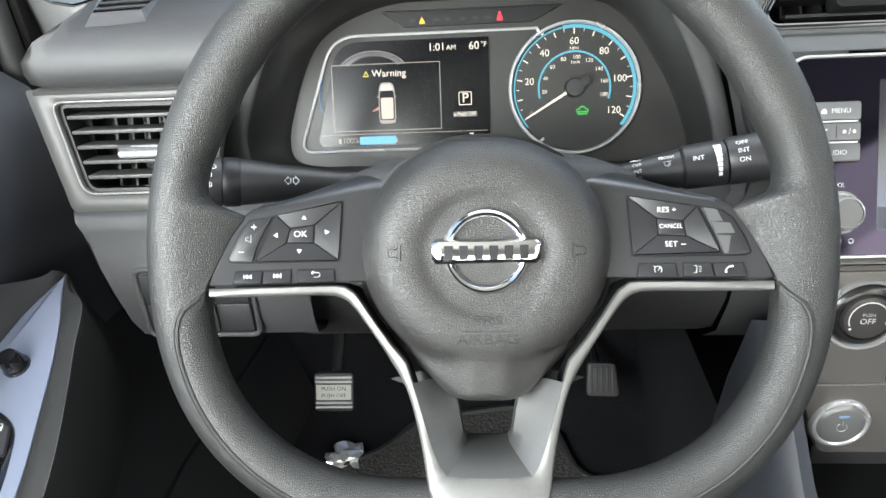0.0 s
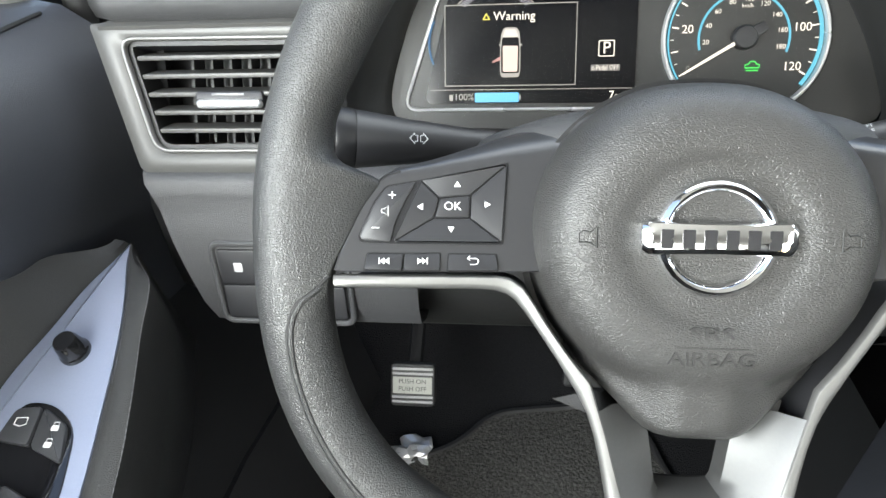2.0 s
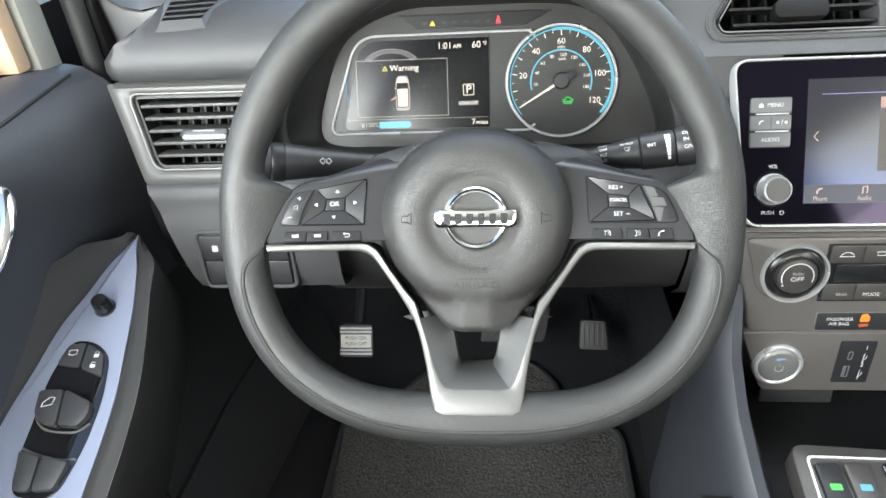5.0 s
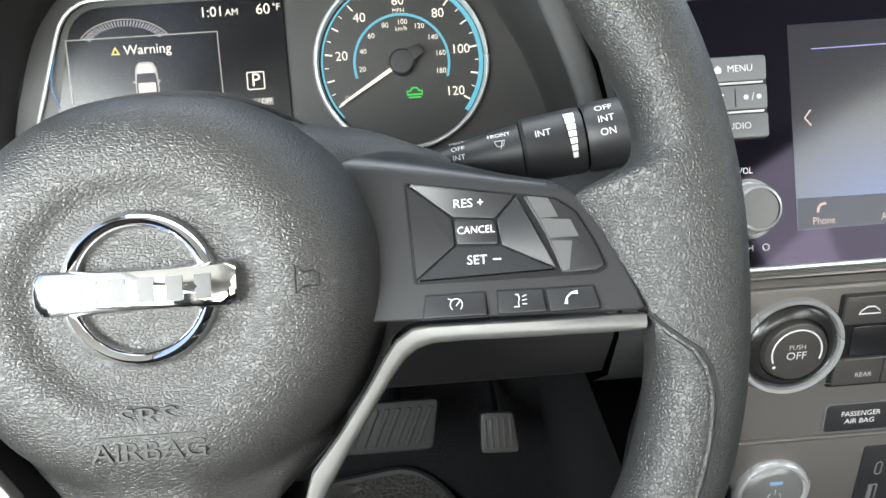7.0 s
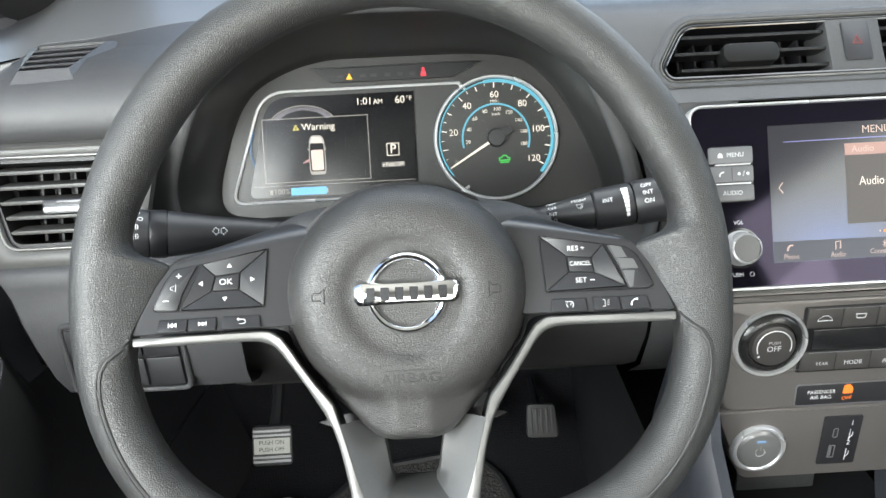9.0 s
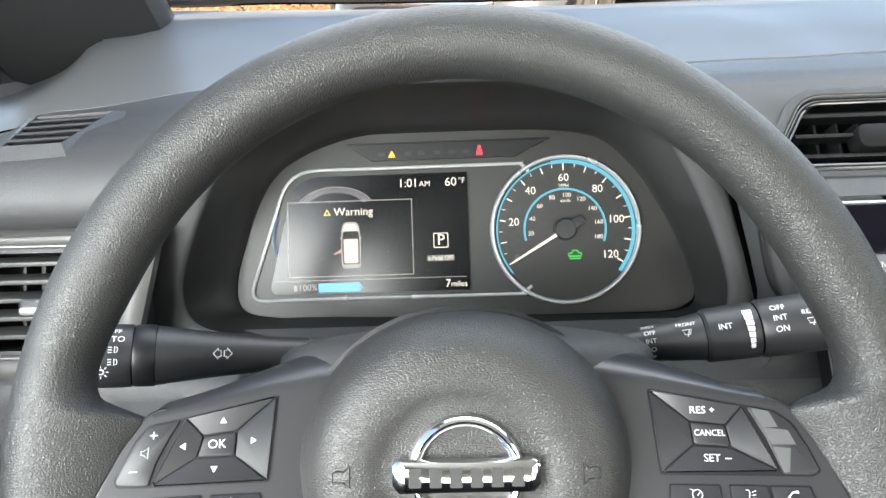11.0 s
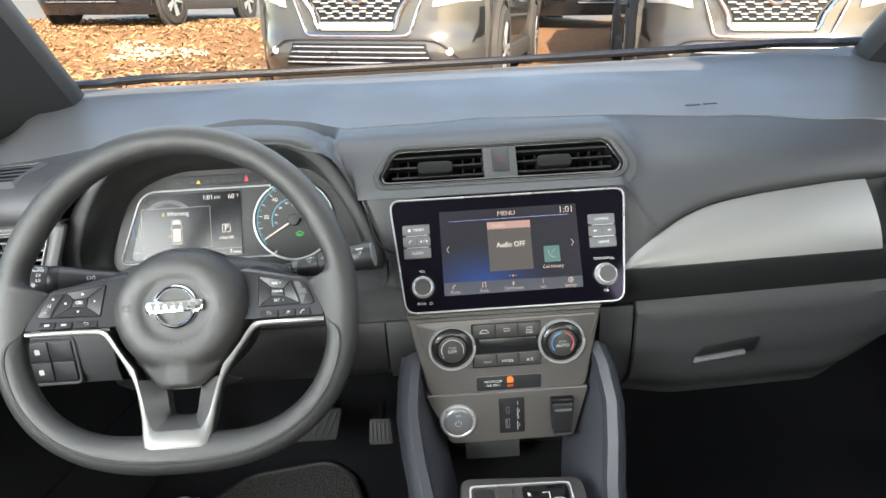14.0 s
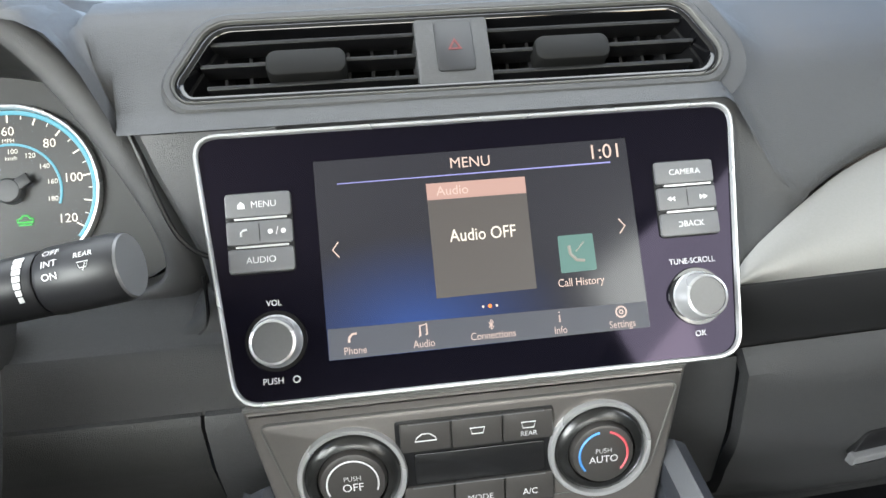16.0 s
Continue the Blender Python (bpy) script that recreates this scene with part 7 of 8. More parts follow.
for j, v in ((0, 0.0250), (1, -0.0140)):
    for i in range(3):
        u = 0.001 + 0.0285 * (i - 1)
        kx = part("key", plate(rrect(0.0279, 0.0175, 0.001), 0.001, 0.0036, 0.0008), KEYGREY, cp, m=Matrix.Translation((u, v, 0)))
        if j == 1 and i > 0:
            lettering("MODE" if i == 1 else "A/C", kx, 0, -0.002, 0.0042, 0.0052, WHITE_INK)
        elif j == 0 and i < 1:
            part("car_mark", tube([(-0.006, -0.002, 0.0041), (-0.005, 0.0, 0.0041), (-0.002, 0.0022, 0.0041), (0.002, 0.0022, 0.0041), (0.005, 0.0, 0.0041), (0.006, -0.002, 0.0041)], 0.0004, 4, True), WHITE_INK, kx)
        elif j == 0:
            part("screen_mark", tube([(-0.004, 0.0025, 0.0041), (0.004, 0.0025, 0.0041), (0.003, -0.001, 0.0041), (-0.003, -0.001, 0.0041)], 0.0004, 4, True), WHITE_INK, kx)
            if i == 2:
                lettering("REAR", kx, 0, -0.0045, 0.0042, 0.0040, WHITE_INK)
        else:
            lettering("REAR", kx, 0.003, -0.002, 0.0042, 0.0042, GREY_INK)
    part("key_rule", plate(rrect(0.075, 0.0005, 0.0001), 0.003, 0.0042), GREYBTN, cp, m=Matrix.Translation((0.001, v + 0.0083, 0)))
GLOSSSKIRT = material("polished dark skirt", (0.012, 0.012, 0.012), 0.25, spec=0.6, vary=0)
RED_INK = material("red print", (0.6, 0.08, 0.1), 0.5, vary=0)
BLUE_INK = material("blue print", (0.05, 0.25, 0.6), 0.5, vary=0)
for s in (-1, 1):
    dm = Matrix.Translation((-0.0685 if s < 0 else 0.0705, 0.0050, 0))
    dl = part("dial_ring", lathe(((0.0300, 0.0), (0.0300, 0.0035), (0.0292, 0.0050), (0.0272, 0.0050), (0.0262, 0.003), (0.0262, 0.0)), 64), SATINCHROME, cp, "satin chrome dial ring", dm)
    part("dial_skirt", lathe(((0.0263, 0.002), (0.0250, 0.0045), (0.0215, 0.0062), (0.0195, 0.0066), (0.0185, 0.0045)), 56), GLOSSSKIRT, dl, "black turning skirt")
    part("dial_knob", lathe(((0.0186, 0.0046), (0.0172, 0.0085), (0.0160, 0.0090), (0.0, 0.0090)), 56), KEYGREY, dl, "dark dial face")
    z = 0.0093
    if s < 0:
        part("scale_arc", tube([(0.0138 * math.cos(radians(a)), 0.0138 * math.sin(radians(a)), z) for a in range(-20, 206, 8)], 0.0005, 4), WHITE_INK, dl)
        part("fan_mark", lathe(((0.001, 0.0), (0.0, 0.0003)), 8), WHITE_INK, dl, m=Matrix.Translation((-0.0118, -0.0085, z)))
        lettering("PUSH", dl, 0, 0.0032, z, 0.0040, GREY_INK)
        lettering("OFF", dl, 0, -0.0022, z, 0.0066, WHITE_INK)
    else:
        part("cool_arc", tube([(0.0138 * math.cos(radians(a)), 0.0138 * math.sin(radians(a)), z) for a in range(100, 225, 8)], 0.0007, 4), BLUE_INK, dl, "blue arc")
        part("warm_arc", tube([(0.0138 * math.cos(radians(a)), 0.0138 * math.sin(radians(a)), z) for a in range(-45, 82, 8)], 0.0007, 4), RED_INK, dl, "red arc")
        lettering("PUSH", dl, 0, 0.0022, z, 0.0040, GREY_INK)
        lettering("AUTO", dl, 0, -0.0030, z, 0.0060, WHITE_INK)
ab = part("airbag_lamp", plate(rounded([(-0.0400, -0.0572), (0.0440, -0.0572), (0.0440, -0.0378), (-0.0400, -0.0378)], 0.003), -0.001, 0.0008, 0.0006), BUTTON, cp, "dark airbag status lamp")
part("lamp_edge", ring(rounded([(-0.0405, -0.0577), (0.0445, -0.0577), (0.0445, -0.0373), (-0.0405, -0.0373)], 0.003), rounded([(-0.0398, -0.0570), (0.0438, -0.0570), (0.0438, -0.0380), (-0.0398, -0.0380)], 0.003), 0.0, 0.0012), GREYBTN, ab)
lettering("PASSENGER", ab, -0.0185, -0.0450, 0.0010, 0.0048, WHITE_INK, wide=0.95)
lettering("AIR BAG", ab, -0.0185, -0.0502, 0.0010, 0.0048, WHITE_INK)
part("off_light", plate(rounded([(-0.004, -0.002), (0.004, -0.002), (0.0045, 0.003), (0.001, 0.0068), (-0.0035, 0.0055)], 0.001), 0.0008, 0.0012), G_ORANGE, ab, "orange off light", Matrix.Translation((0.0035, -0.0455, 0)))
lettering("OFF", ab, 0.0035, -0.0520, 0.0011, 0.0048, G_ORANGE)

GREYSILVER = material("satin silver plastic", (0.20, 0.20, 0.20), 0.36, 0.5, vary=0.03)
# ---- lower panel: start button, USB sockets, 12 V lid ----
QM = frame_of((0.404, 0.495, 0.363), 4)
lp = thing("lower_stack_panel", QM, "grey lower stack panel with start button and USB sockets", "stack panel")
lo = rounded([(-0.0770, -0.0325), (0.0850, -0.0325), (0.1040, 0.0400), (-0.1060, 0.0400)], [0.008, 0.008, 0.003, 0.003], 5)
part("face", plate(lo, -0.05, 0.0, 0.002), PANEL, lp, "warm grey satin face")
pm = Matrix.Translation((-0.0665, 0.0012, 0))
sbn = part("start_button", lathe(((0.0240, -0.001), (0.0238, 0.002), (0.0222, 0.0040), (0.0205, 0.0042), (0.0190, 0.0030)), 56), SATINCHROME, lp, "satin silver start button", pm)
part("button_face", lathe(((0.0191, 0.0031), (0.0172, 0.0046), (0.0155, 0.0050), (0.0, 0.0052)), 48), GREYSILVER, sbn, "silver button face")
part("power_mark", tube([(0.004 * math.cos(radians(a)), 0.004 * math.sin(radians(a)) - 0.001, 0.0054) for a in range(125, 416, 15)], 0.0003, 4), GREY_INK, sbn)
part("power_mark", tube([(0, 0.001, 0.0054), (0, 0.0048, 0.0054)], 0.0003, 4), GREY_INK, sbn)
part("blue_light", plate(rrect(0.008, 0.0024, 0.0008), 0.0048, 0.0053), glow("soft blue light", (0.25, 0.5, 0.9), 0.5), sbn, m=Matrix.Translation((0, 0.0098, 0)))
us = part("usb_panel", plate(rounded([(-0.0125, -0.0205), (0.0205, -0.0205), (0.0200, 0.0300), (-0.0130, 0.0300)], 0.002), -0.001, 0.0012, 0.0006), BUTTON, lp, "dark socket panel")
part("usb_socket", ring(rrect(0.0058, 0.0135, 0.0006), rrect(0.0040, 0.0117, 0.0004), 0.001, 0.0016), GREYBTN, us, "wide USB socket", Matrix.Translation((-0.002, -0.0065, 0)))
part("usb_tongue", plate(rrect(0.0016, 0.0105, 0.0003), 0.001, 0.0014), GREYBTN, us, m=Matrix.Translation((-0.0028, -0.0065, 0)))
part("usb_socket", ring(rrect(0.0044, 0.0100, 0.0020), rrect(0.0030, 0.0086, 0.0014), 0.001, 0.0016), GREYBTN, us, "narrow USB socket", Matrix.Translation((-0.0015, 0.0130, 0)))
lettering("1", us, 0.0115, 0.0225, 0.0014, 0.0070, WHITE_INK)
lettering("2", us, 0.0115, 0.0020, 0.0014, 0.0070, WHITE_INK)
for v in (0.010, -0.010):
    part("usb_mark", tube([(0.011, v - 0.006, 0.0014), (0.011, v + 0.006, 0.0014)], 0.0003, 4), WHITE_INK, us)
    part("usb_mark", tube([(0.011, v - 0.003, 0.0014), (0.0135, v, 0.0014), (0.0135, v + 0.003, 0.0014)], 0.0003, 4), WHITE_INK, us)
sk = part("socket_lid", plate(rounded([(0.0560, -0.0195), (0.0810, -0.0195), (0.0845, 0.0225), (0.0535, 0.0225)], 0.006), -0.001, 0.010, 0.003), BUTTON, lp, "black 12 V socket lid")
part("lid_hinge", plate(rrect(0.0300, 0.0070, 0.002), 0.0, 0.0085, 0.002), BLACK, sk, m=Matrix.Translation((0.0690, 0.0245, 0)))
part("lid_lip", plate(rounded([(0.0580, -0.0235), (0.0790, -0.0235), (0.0800, -0.0190), (0.0570, -0.0190)], 0.001), 0.0, 0.013, 0.002), BUTTON, sk)
part("lid_mark", plate(rrect(0.022, 0.003, 0.0004), 0.0098, 0.0104), GREYBTN, sk, m=Matrix.Translation((0.069, 0.013, 0)))

# ---- centre console ----
con = thing("centre_console", Matrix.Identity(4), "dark centre console with padded side wings and an open tray", "centre console")
for s in (-1, 1):
    rows = []
    for k, (z, y0, x0) in enumerate(((0.452, 0.515, 0.128), (0.435, 0.485, 0.133), (0.40, 0.455, 0.137), (0.36, 0.425, 0.132), (0.325, 0.395, 0.124), (0.30, 0.36, 0.118), (0.29, 0.20, 0.118), (0.285, -0.1, 0.118))):
        w = 0.022
        c = 0.404
        rows.append([(c + s * (x0 - w), y0 + 0.02, z - 0.004), (c + s * (x0 - w * 0.9), y0 + 0.006, z + 0.004), (c + s * (x0 - w * 0.4), y0, z + 0.006), (c + s * x0, y0 + 0.003, z), (c + s * (x0 + 0.008), y0 + 0.02, z - 0.012), (c + s * (x0 + 0.004), y0 + 0.05, z - 0.10), (c + s * (x0 + 0.002), y0 + 0.10, 0.02)])
    part("side_wing", grid(rows), DOORMAT, con, "padded side wing")
    wing_in = []
    for z, y0, x0 in ((0.452, 0.515, 0.128), (0.435, 0.485, 0.133), (0.40, 0.455, 0.137), (0.36, 0.425, 0.132), (0.325, 0.395, 0.124), (0.30, 0.36, 0.118), (0.29, 0.20, 0.118)):
        wing_in.append([(0.404 + s * (x0 - 0.0195), y0 + 0.019, z - 0.003), (0.404 + s * (x0 - 0.030), y0 + 0.045, z - 0.010), (0.404 + s * (x0 - 0.042), y0 + 0.08, z - 0.03), (0.404 + s * (x0 - 0.050), y0 + 0.12, z - 0.06)])
    part("side_wall", grid(wing_in), DOORMAT, con, "padded inner wall")
    part("foot_wall", grid([[(0.404 + s * 0.128, y, z) for y in (-0.3, 0.2, 0.5, 0.8, 1.1)] for z in (0.0, 0.15, 0.30 if s else 0.3)] + [[(0.404 + s * 0.127, 1.1, 0.42), (0.404 + s * 0.127, 0.9, 0.43), (0.404 + s * 0.127, 0.62, 0.44), (0.404 + s * 0.127, 0.6, 0.44), (0.404 + s * 0.127, 0.6, 0.44)]][:0]), DARK, con)
part("tray_floor", box(0.31, 0.50, 0.40, 0.62, 0.245, 0.255), DARK, con, "dark tray floor")
part("tray_back", box(0.30, 0.51, 0.585, 0.60, 0.24, 0.36), DARK, con)
part("tray_flap", plate(rrect(0.075, 0.05, 0.002), 0, 0.003, 0.001), DASH, con, "grey flap at the back of the tray", frame_of((0.385, 0.535, 0.300), 8))
SH = frame_of((0.404, 0.385, 0.316), 82)
sh = part("shifter_plate", plate(rounded([(-0.078, -0.10), (0.078, -0.10), (0.078, 0.038), (-0.070, 0.046)], [0.006, 0.006, 0.014, 0.014]), -0.02, 0.004, 0.003), KEYGREY, con, "dark grey shifter surround", SH)
part("surround_edge", ring(rounded([(-0.066, -0.09), (0.062, -0.09), (0.062, 0.030), (-0.060, 0.032)], 0.006), rounded([(-0.064, -0.088), (0.060, -0.088), (0.060, 0.028), (-0.058, 0.030)], 0.006), 0.003, 0.0056), SATINCHROME, sh)
for i, (x, w, mt) in enumerate(((-0.045, 0.022, BUTTON), (-0.020, 0.022, KEYGREY))):
    kk = part("console_switch", plate(rrect(w, 0.040, 0.003), 0.003, 0.008, 0.002), mt, sh, "console switch", Matrix.Translation((x, 0.004, 0)))
    part("switch_mark", plate(rrect(0.010, 0.006, 0.001), 0.008, 0.0084), G_GREEN if i == 0 else G_CYAN, kk, m=Matrix.Translation((0, -0.004, 0)))
gl = part("shift_window", plate(rrect(0.055, 0.055, 0.004), 0.003, 0.0065, 0.001), GLOSSBLACK, sh, "gloss black shift pattern window", Matrix.Translation((0.030, -0.002, 0)))
for t_, x, y in (("R", -0.02, 0.014), ("N", -0.02, 0.004), ("D/B", -0.018, -0.006)):
    lettering(t_, gl, x, y, 0.0067, 0.008, WHITE_INK)
part("shift_pattern", tube([(-0.004, 0.016, 0.0067), (0.004, 0.016, 0.0067), (0.004, -0.010, 0.0067), (-0.004, -0.010, 0.0067)], 0.0006, 4), WHITE_INK, gl)
part("shift_ball", lathe(((0.012, 0.0), (0.014, 0.008), (0.016, 0.016), (0.013, 0.026), (0.0, 0.029)), 28), SATINCHROME, sh, "round silver-topped shift puck", Matrix.Translation((0.038, -0.028, 0.006)))
# ---- driver's door ----
door = thing("door_panel", Matrix.Identity(4), "dark driver's door card with a chrome handle and blue-grey switch panel", "car door", kind="")
rows = []
prof = ((-0.408, 0.660), (-0.398, 0.669), (-0.380, 0.665), (-0.362, 0.651), (-0.354, 0.641), (-0.349, 0.635), (-0.342, 0.626), (-0.336, 0.606), (-0.334, 0.575), (-0.338, 0.545), (-0.346, 0.515), (-0.352, 0.48), (-0.352, 0.44), (-0.35, 0.40))
for y in [0.625, 0.60, 0.58, 0.54, 0.50, 0.46, 0.42, 0.38, 0.34, 0.30, 0.24, 0.1, -0.2, -0.5]:
    k = lerp_keys(((0.45, 0.0), (0.70, 1.0)), y)
    rows.append([(x + 0.035 * k, y, z - 0.03 * k * (z - 0.4) / 0.3) for x, z in prof])
part("door_card", grid(rows), DOORMAT, door, "dark moulded door card")
# dark line laid on the card in place of the crease's shade
part("card_crease_shade", tube(spline([(-0.349, 0.20, 0.633), (-0.3485, 0.33, 0.633), (-0.348, 0.41, 0.633), (-0.3505, 0.455, 0.6378), (-0.350, 0.495, 0.640), (-0.350, 0.545, 0.643), (-0.352, 0.600, 0.644)], 4), 0.0017, 6), RUBBER, door, "crease along the door card, its shade drawn as a dark line")
AM = Matrix.Translation((-0.30, 0.45, 0.47)) @ Matrix.Rotation(math.atan(0.35), 4, "X")
arm_o = spline([(0.002, 0.0895, 0), (-0.0044, 0.0736, 0), (-0.0155, 0.0497, 0), (-0.0249, 0.0174, 0), (-0.0366, -0.0187, 0), (-0.0426, -0.0631, 0), (-0.0487, -0.1019, 0), (-0.052, -0.15, 0), (-0.054, -0.22, 0)], 5)
arm_i = spline([(0.0030, 0.0885, 0), (0.0072, 0.0698, 0), (0.0166, 0.0426, 0), (0.0266, 0.0045, 0), (0.0352, -0.0416, 0), (0.0421, -0.0834, 0), (0.0446, -0.1213, 0), (0.0452, -0.1569, 0), (0.0450, -0.22, 0)], 5)
poly = [(p[0], p[1]) for p in arm_o] + [(p[0], p[1]) for p in reversed(arm_i)]
arm = part("switch_panel", plate(poly[::-1], -0.012, 0.0, 0.0015), ARMMAT, door, "blue-grey satin switch panel", AM)
bolster = []
for (x, y, _) in arm_i:
    w = lerp_keys(((-0.22, 0.0225), (-0.06, 0.021), (0.02, 0.017), (0.06, 0.0205), (0.088, 0.006)), y)
    bolster.append([(x, y, -0.006), (x + 0.0010, y, 0.0002), (x + 0.25 * w, y - 0.001, 0.0028), (x + 0.6 * w, y - 0.003, 0.0024), (x + 0.9 * w, y - 0.004, -0.0010), (x + w, y - 0.006, -0.010), (x + 0.9 * w, y - 0.008, -0.05), (x + 0.005, y - 0.01, -0.12), (x - 0.03, y - 0.01, -0.16)])
part("arm_bolster", grid(bolster), LEATHER, door, "black padded bolster", AM)
run = [(r[4][0] + 0.0002, r[4][1], r[4][2] + 0.0004) for r in bolster]
for i in range(2, len(run) - 1):
    a_, b_ = Vector(run[i]), Vector(run[i + 1])
    n_ = max(1, round((b_ - a_).length / 0.0042))
    for k in range(n_):
        part("stitch", tube([a_.lerp(b_, (k + 0.15) / n_), a_.lerp(b_, (k + 0.8) / n_)], 0.00032, 4), GREYBTN, door, "", AM)
outl = []
for (x, y, _) in arm_o:
    h = lerp_keys(((-0.22, 1.0), (0.0, 1.0), (0.05, 0.55), (0.088, 0.05)), y)
    outl.append([(x + 0.001, y, -0.006), (x - 0.003, y, 0.002), (x - 0.006 - 0.010 * h, y, 0.002 + 0.014 * h), (x - 0.008 - 0.024 * h, y, 0.002 + 0.045 * h)])
# DARK instead of the card's DOORMAT, so the scoop's shade is painted in
part("arm_scoop", grid(outl), DARK, door, "scoop over the arm rest, coloured dark for its shade", AM)
mk = part("mirror_knob", lathe(((0.0098, 0.0), (0.0098, 0.0022), (0.0094, 0.0030), (0.0086, 0.0045), (0.0076, 0.0125), (0.0066, 0.0148), (0.0, 0.0156)), 28), GLOSSBLACK, door, "black mirror adjuster knob", AM @ Matrix.Translation((0.0006, 0.0015, 0)))
sw_o = rounded([(-0.0165, -0.0335), (0.0030, -0.0335), (0.0235, -0.0470), (0.0330, -0.0900), (0.0325, -0.135), (0.0240, -0.172), (-0.0130, -0.172), (-0.0200, -0.145), (-0.0215, -0.105), (-0.0250, -0.070)], [0.008, 0.012, 0.012, 0.02, 0.02, 0.012, 0.012, 0.02, 0.02, 0.02], 4)
blk = part("window_switches", plate(sw_o, -0.002, 0.001, 0.0008), GLOSSBLACK, door, "gloss black window switch block", AM)
SWITCH = material("dark grey switch plastic", (0.030, 0.031, 0.034), 0.42, vary=0.05)


def rocker(poly, tilt, lift, r):
    """A switch cap that rises towards its far edge."""
    bm = plate(rounded(poly[::-1] if sum(p[0] * q[1] - q[0] * p[1] for p, q in zip(poly, poly[1:] + poly[:1])) < 0 else poly, r), 0.0, lift, 0.0016)
    y0 = min(p[1] for p in poly)
    for v in bm.verts:
        if v.co.z > 0.0005:
            v.co.z += tilt * (v.co.y - y0)
    return part("window_switch", bm, SWITCH, blk, "dark grey rocker switch")


rocker([(-0.0170, -0.0385), (-0.0012, -0.0365), (0.0006, -0.0612), (-0.0215, -0.0585)], 0.02, 0.0035, 0.004)
rocker([(0.0004, -0.0370), (0.0195, -0.0478), (0.0253, -0.0700), (0.0024, -0.0620)], 0.02, 0.0035, 0.004)
rocker([(-0.0215, -0.0850), (0.0002, -0.0840), (0.0030, -0.1150), (-0.0085, -0.1145), (-0.0195, -0.1055)], 0.12, 0.0060, 0.004)
rocker([(0.0014, -0.0840), (0.0275, -0.0945), (0.0290, -0.1055), (0.0220, -0.1155), (0.0044, -0.1150)], 0.12, 0.0060, 0.004)
rocker([(-0.0170, -0.1365), (0.0028, -0.1410), (0.0032, -0.1680), (-0.0110, -0.1680)], 0.12, 0.0050, 0.004)
rocker([(0.0040, -0.1410), (0.0280, -0.1440), (0.0225, -0.1660), (0.0045, -0.1680)], 0.12, 0.0050, 0.004)
for run in ([(-0.0225, -0.1000), (-0.0180, -0.1085), (-0.0080, -0.1165), (0.0042, -0.1188), (0.0205, -0.1186), (0.0300, -0.1115)], [(-0.0195, -0.1330), (-0.0080, -0.1372), (0.0035, -0.1398), (0.0180, -0.1418), (0.0300, -0.1410)]):
    part("well_edge", tube(spline([(x, y, 0.0012) for x, y in run], 4), 0.0011, 6), PANEL_RIM, blk, "pale rounded well edge")
for run in ([(-0.0130, -0.0450), (-0.0060, -0.0445), (-0.0055, -0.0485), (-0.0090, -0.0500), (-0.0130, -0.0490)],):
    part("switch_mark", tube([(x, y, 0.0042) for x, y in run], 0.0004, 4, True), WHITE_INK, blk)
part("switch_mark", tube([(x, y, 0.0100) for x, y in ((-0.0125, -0.1010), (-0.0040, -0.0985), (-0.0035, -0.0925), (-0.0075, -0.0920), (-0.0125, -0.0970))], 0.0004, 4, True), WHITE_INK, blk)
for y in (-0.0500, -0.0600):
    part("switch_mark", plate(rrect(0.0045, 0.0032, 0.0006), 0.0036, 0.0042), WHITE_INK, blk, m=Matrix.Translation((0.0135, y, 0)))
    part("switch_mark", tube([(0.0118, y + 0.0015, 0.0041), (0.0120, y + 0.0036, 0.0041), (0.0150, y + 0.0036, 0.0041), (0.0152, y + (0.0015 if y > -0.055 else 0.0028), 0.0041)], 0.0003, 4), WHITE_INK, blk)
cup = part("handle_recess", lathe(((0.0, 0.0), (0.036, 0.0008), (0.044, 0.0015), (0.047, 0.0)), 32, Matrix.Diagonal((0.8, 1.15, 1, 1))), DARK, door, "dark handle recess", Matrix.Translation((-0.336, 0.385, 0.60)) @ Matrix.Rotation(radians(90), 4, "Y"))
hp = spline([(-0.338, 0.436, 0.606), (-0.327, 0.428, 0.602), (-0.320, 0.410, 0.588), (-0.321, 0.385, 0.568), (-0.326, 0.350, 0.553), (-0.332, 0.31, 0.546)], 6)
part("door_handle", tube(hp, lambda t: 0.0072 + 0.0026 * math.sin(math.pi * t), 14, flat=0.6), CHROME, door, "polished chrome pull handle")
# window sill, mirror triangle and outside mirror
part("sill_seal", tube([(-0.404, y, 0.668) for y in (0.60, 0.5, 0.4, 0.2, -0.5)], 0.006, 6), RUBBER, door, "black window seal")
part("window_frame", box(-0.40, -0.372, 0.592, 0.628, 0.64, 1.1, 0.008), DOORFRAME, door, "dull grey window frame")
part("frame_edge", box(-0.408, -0.378, 0.568, 0.590, 0.655, 1.1, 0.006), TANEDGE, door, "tan frame edge")
corner = thing("corner_trim", Matrix(((0, 0, 1, -0.356), (1, 0, 0, 0), (0, 1, 0, 0), (0, 0, 0, 1))), "grey corner trim with a small fixed quarter window", "corner trim")
q_in = rounded([(0.698, 0.744), (0.706, 0.699), (0.772, 0.699), (0.792, 0.738), (0.741, 0.826)], [0.012, 0.014, 0.016, 0.016, 0.006], 4)
q_out = rounded([(0.660, 0.56), (0.86, 0.58), (0.96, 0.72), (0.82, 0.88), (0.660, 0.93)], 0.01)
part("trim", ring(q_out, q_in, -0.012, 0.003, 0.003), PILLAR, corner, "dark moulded corner trim")
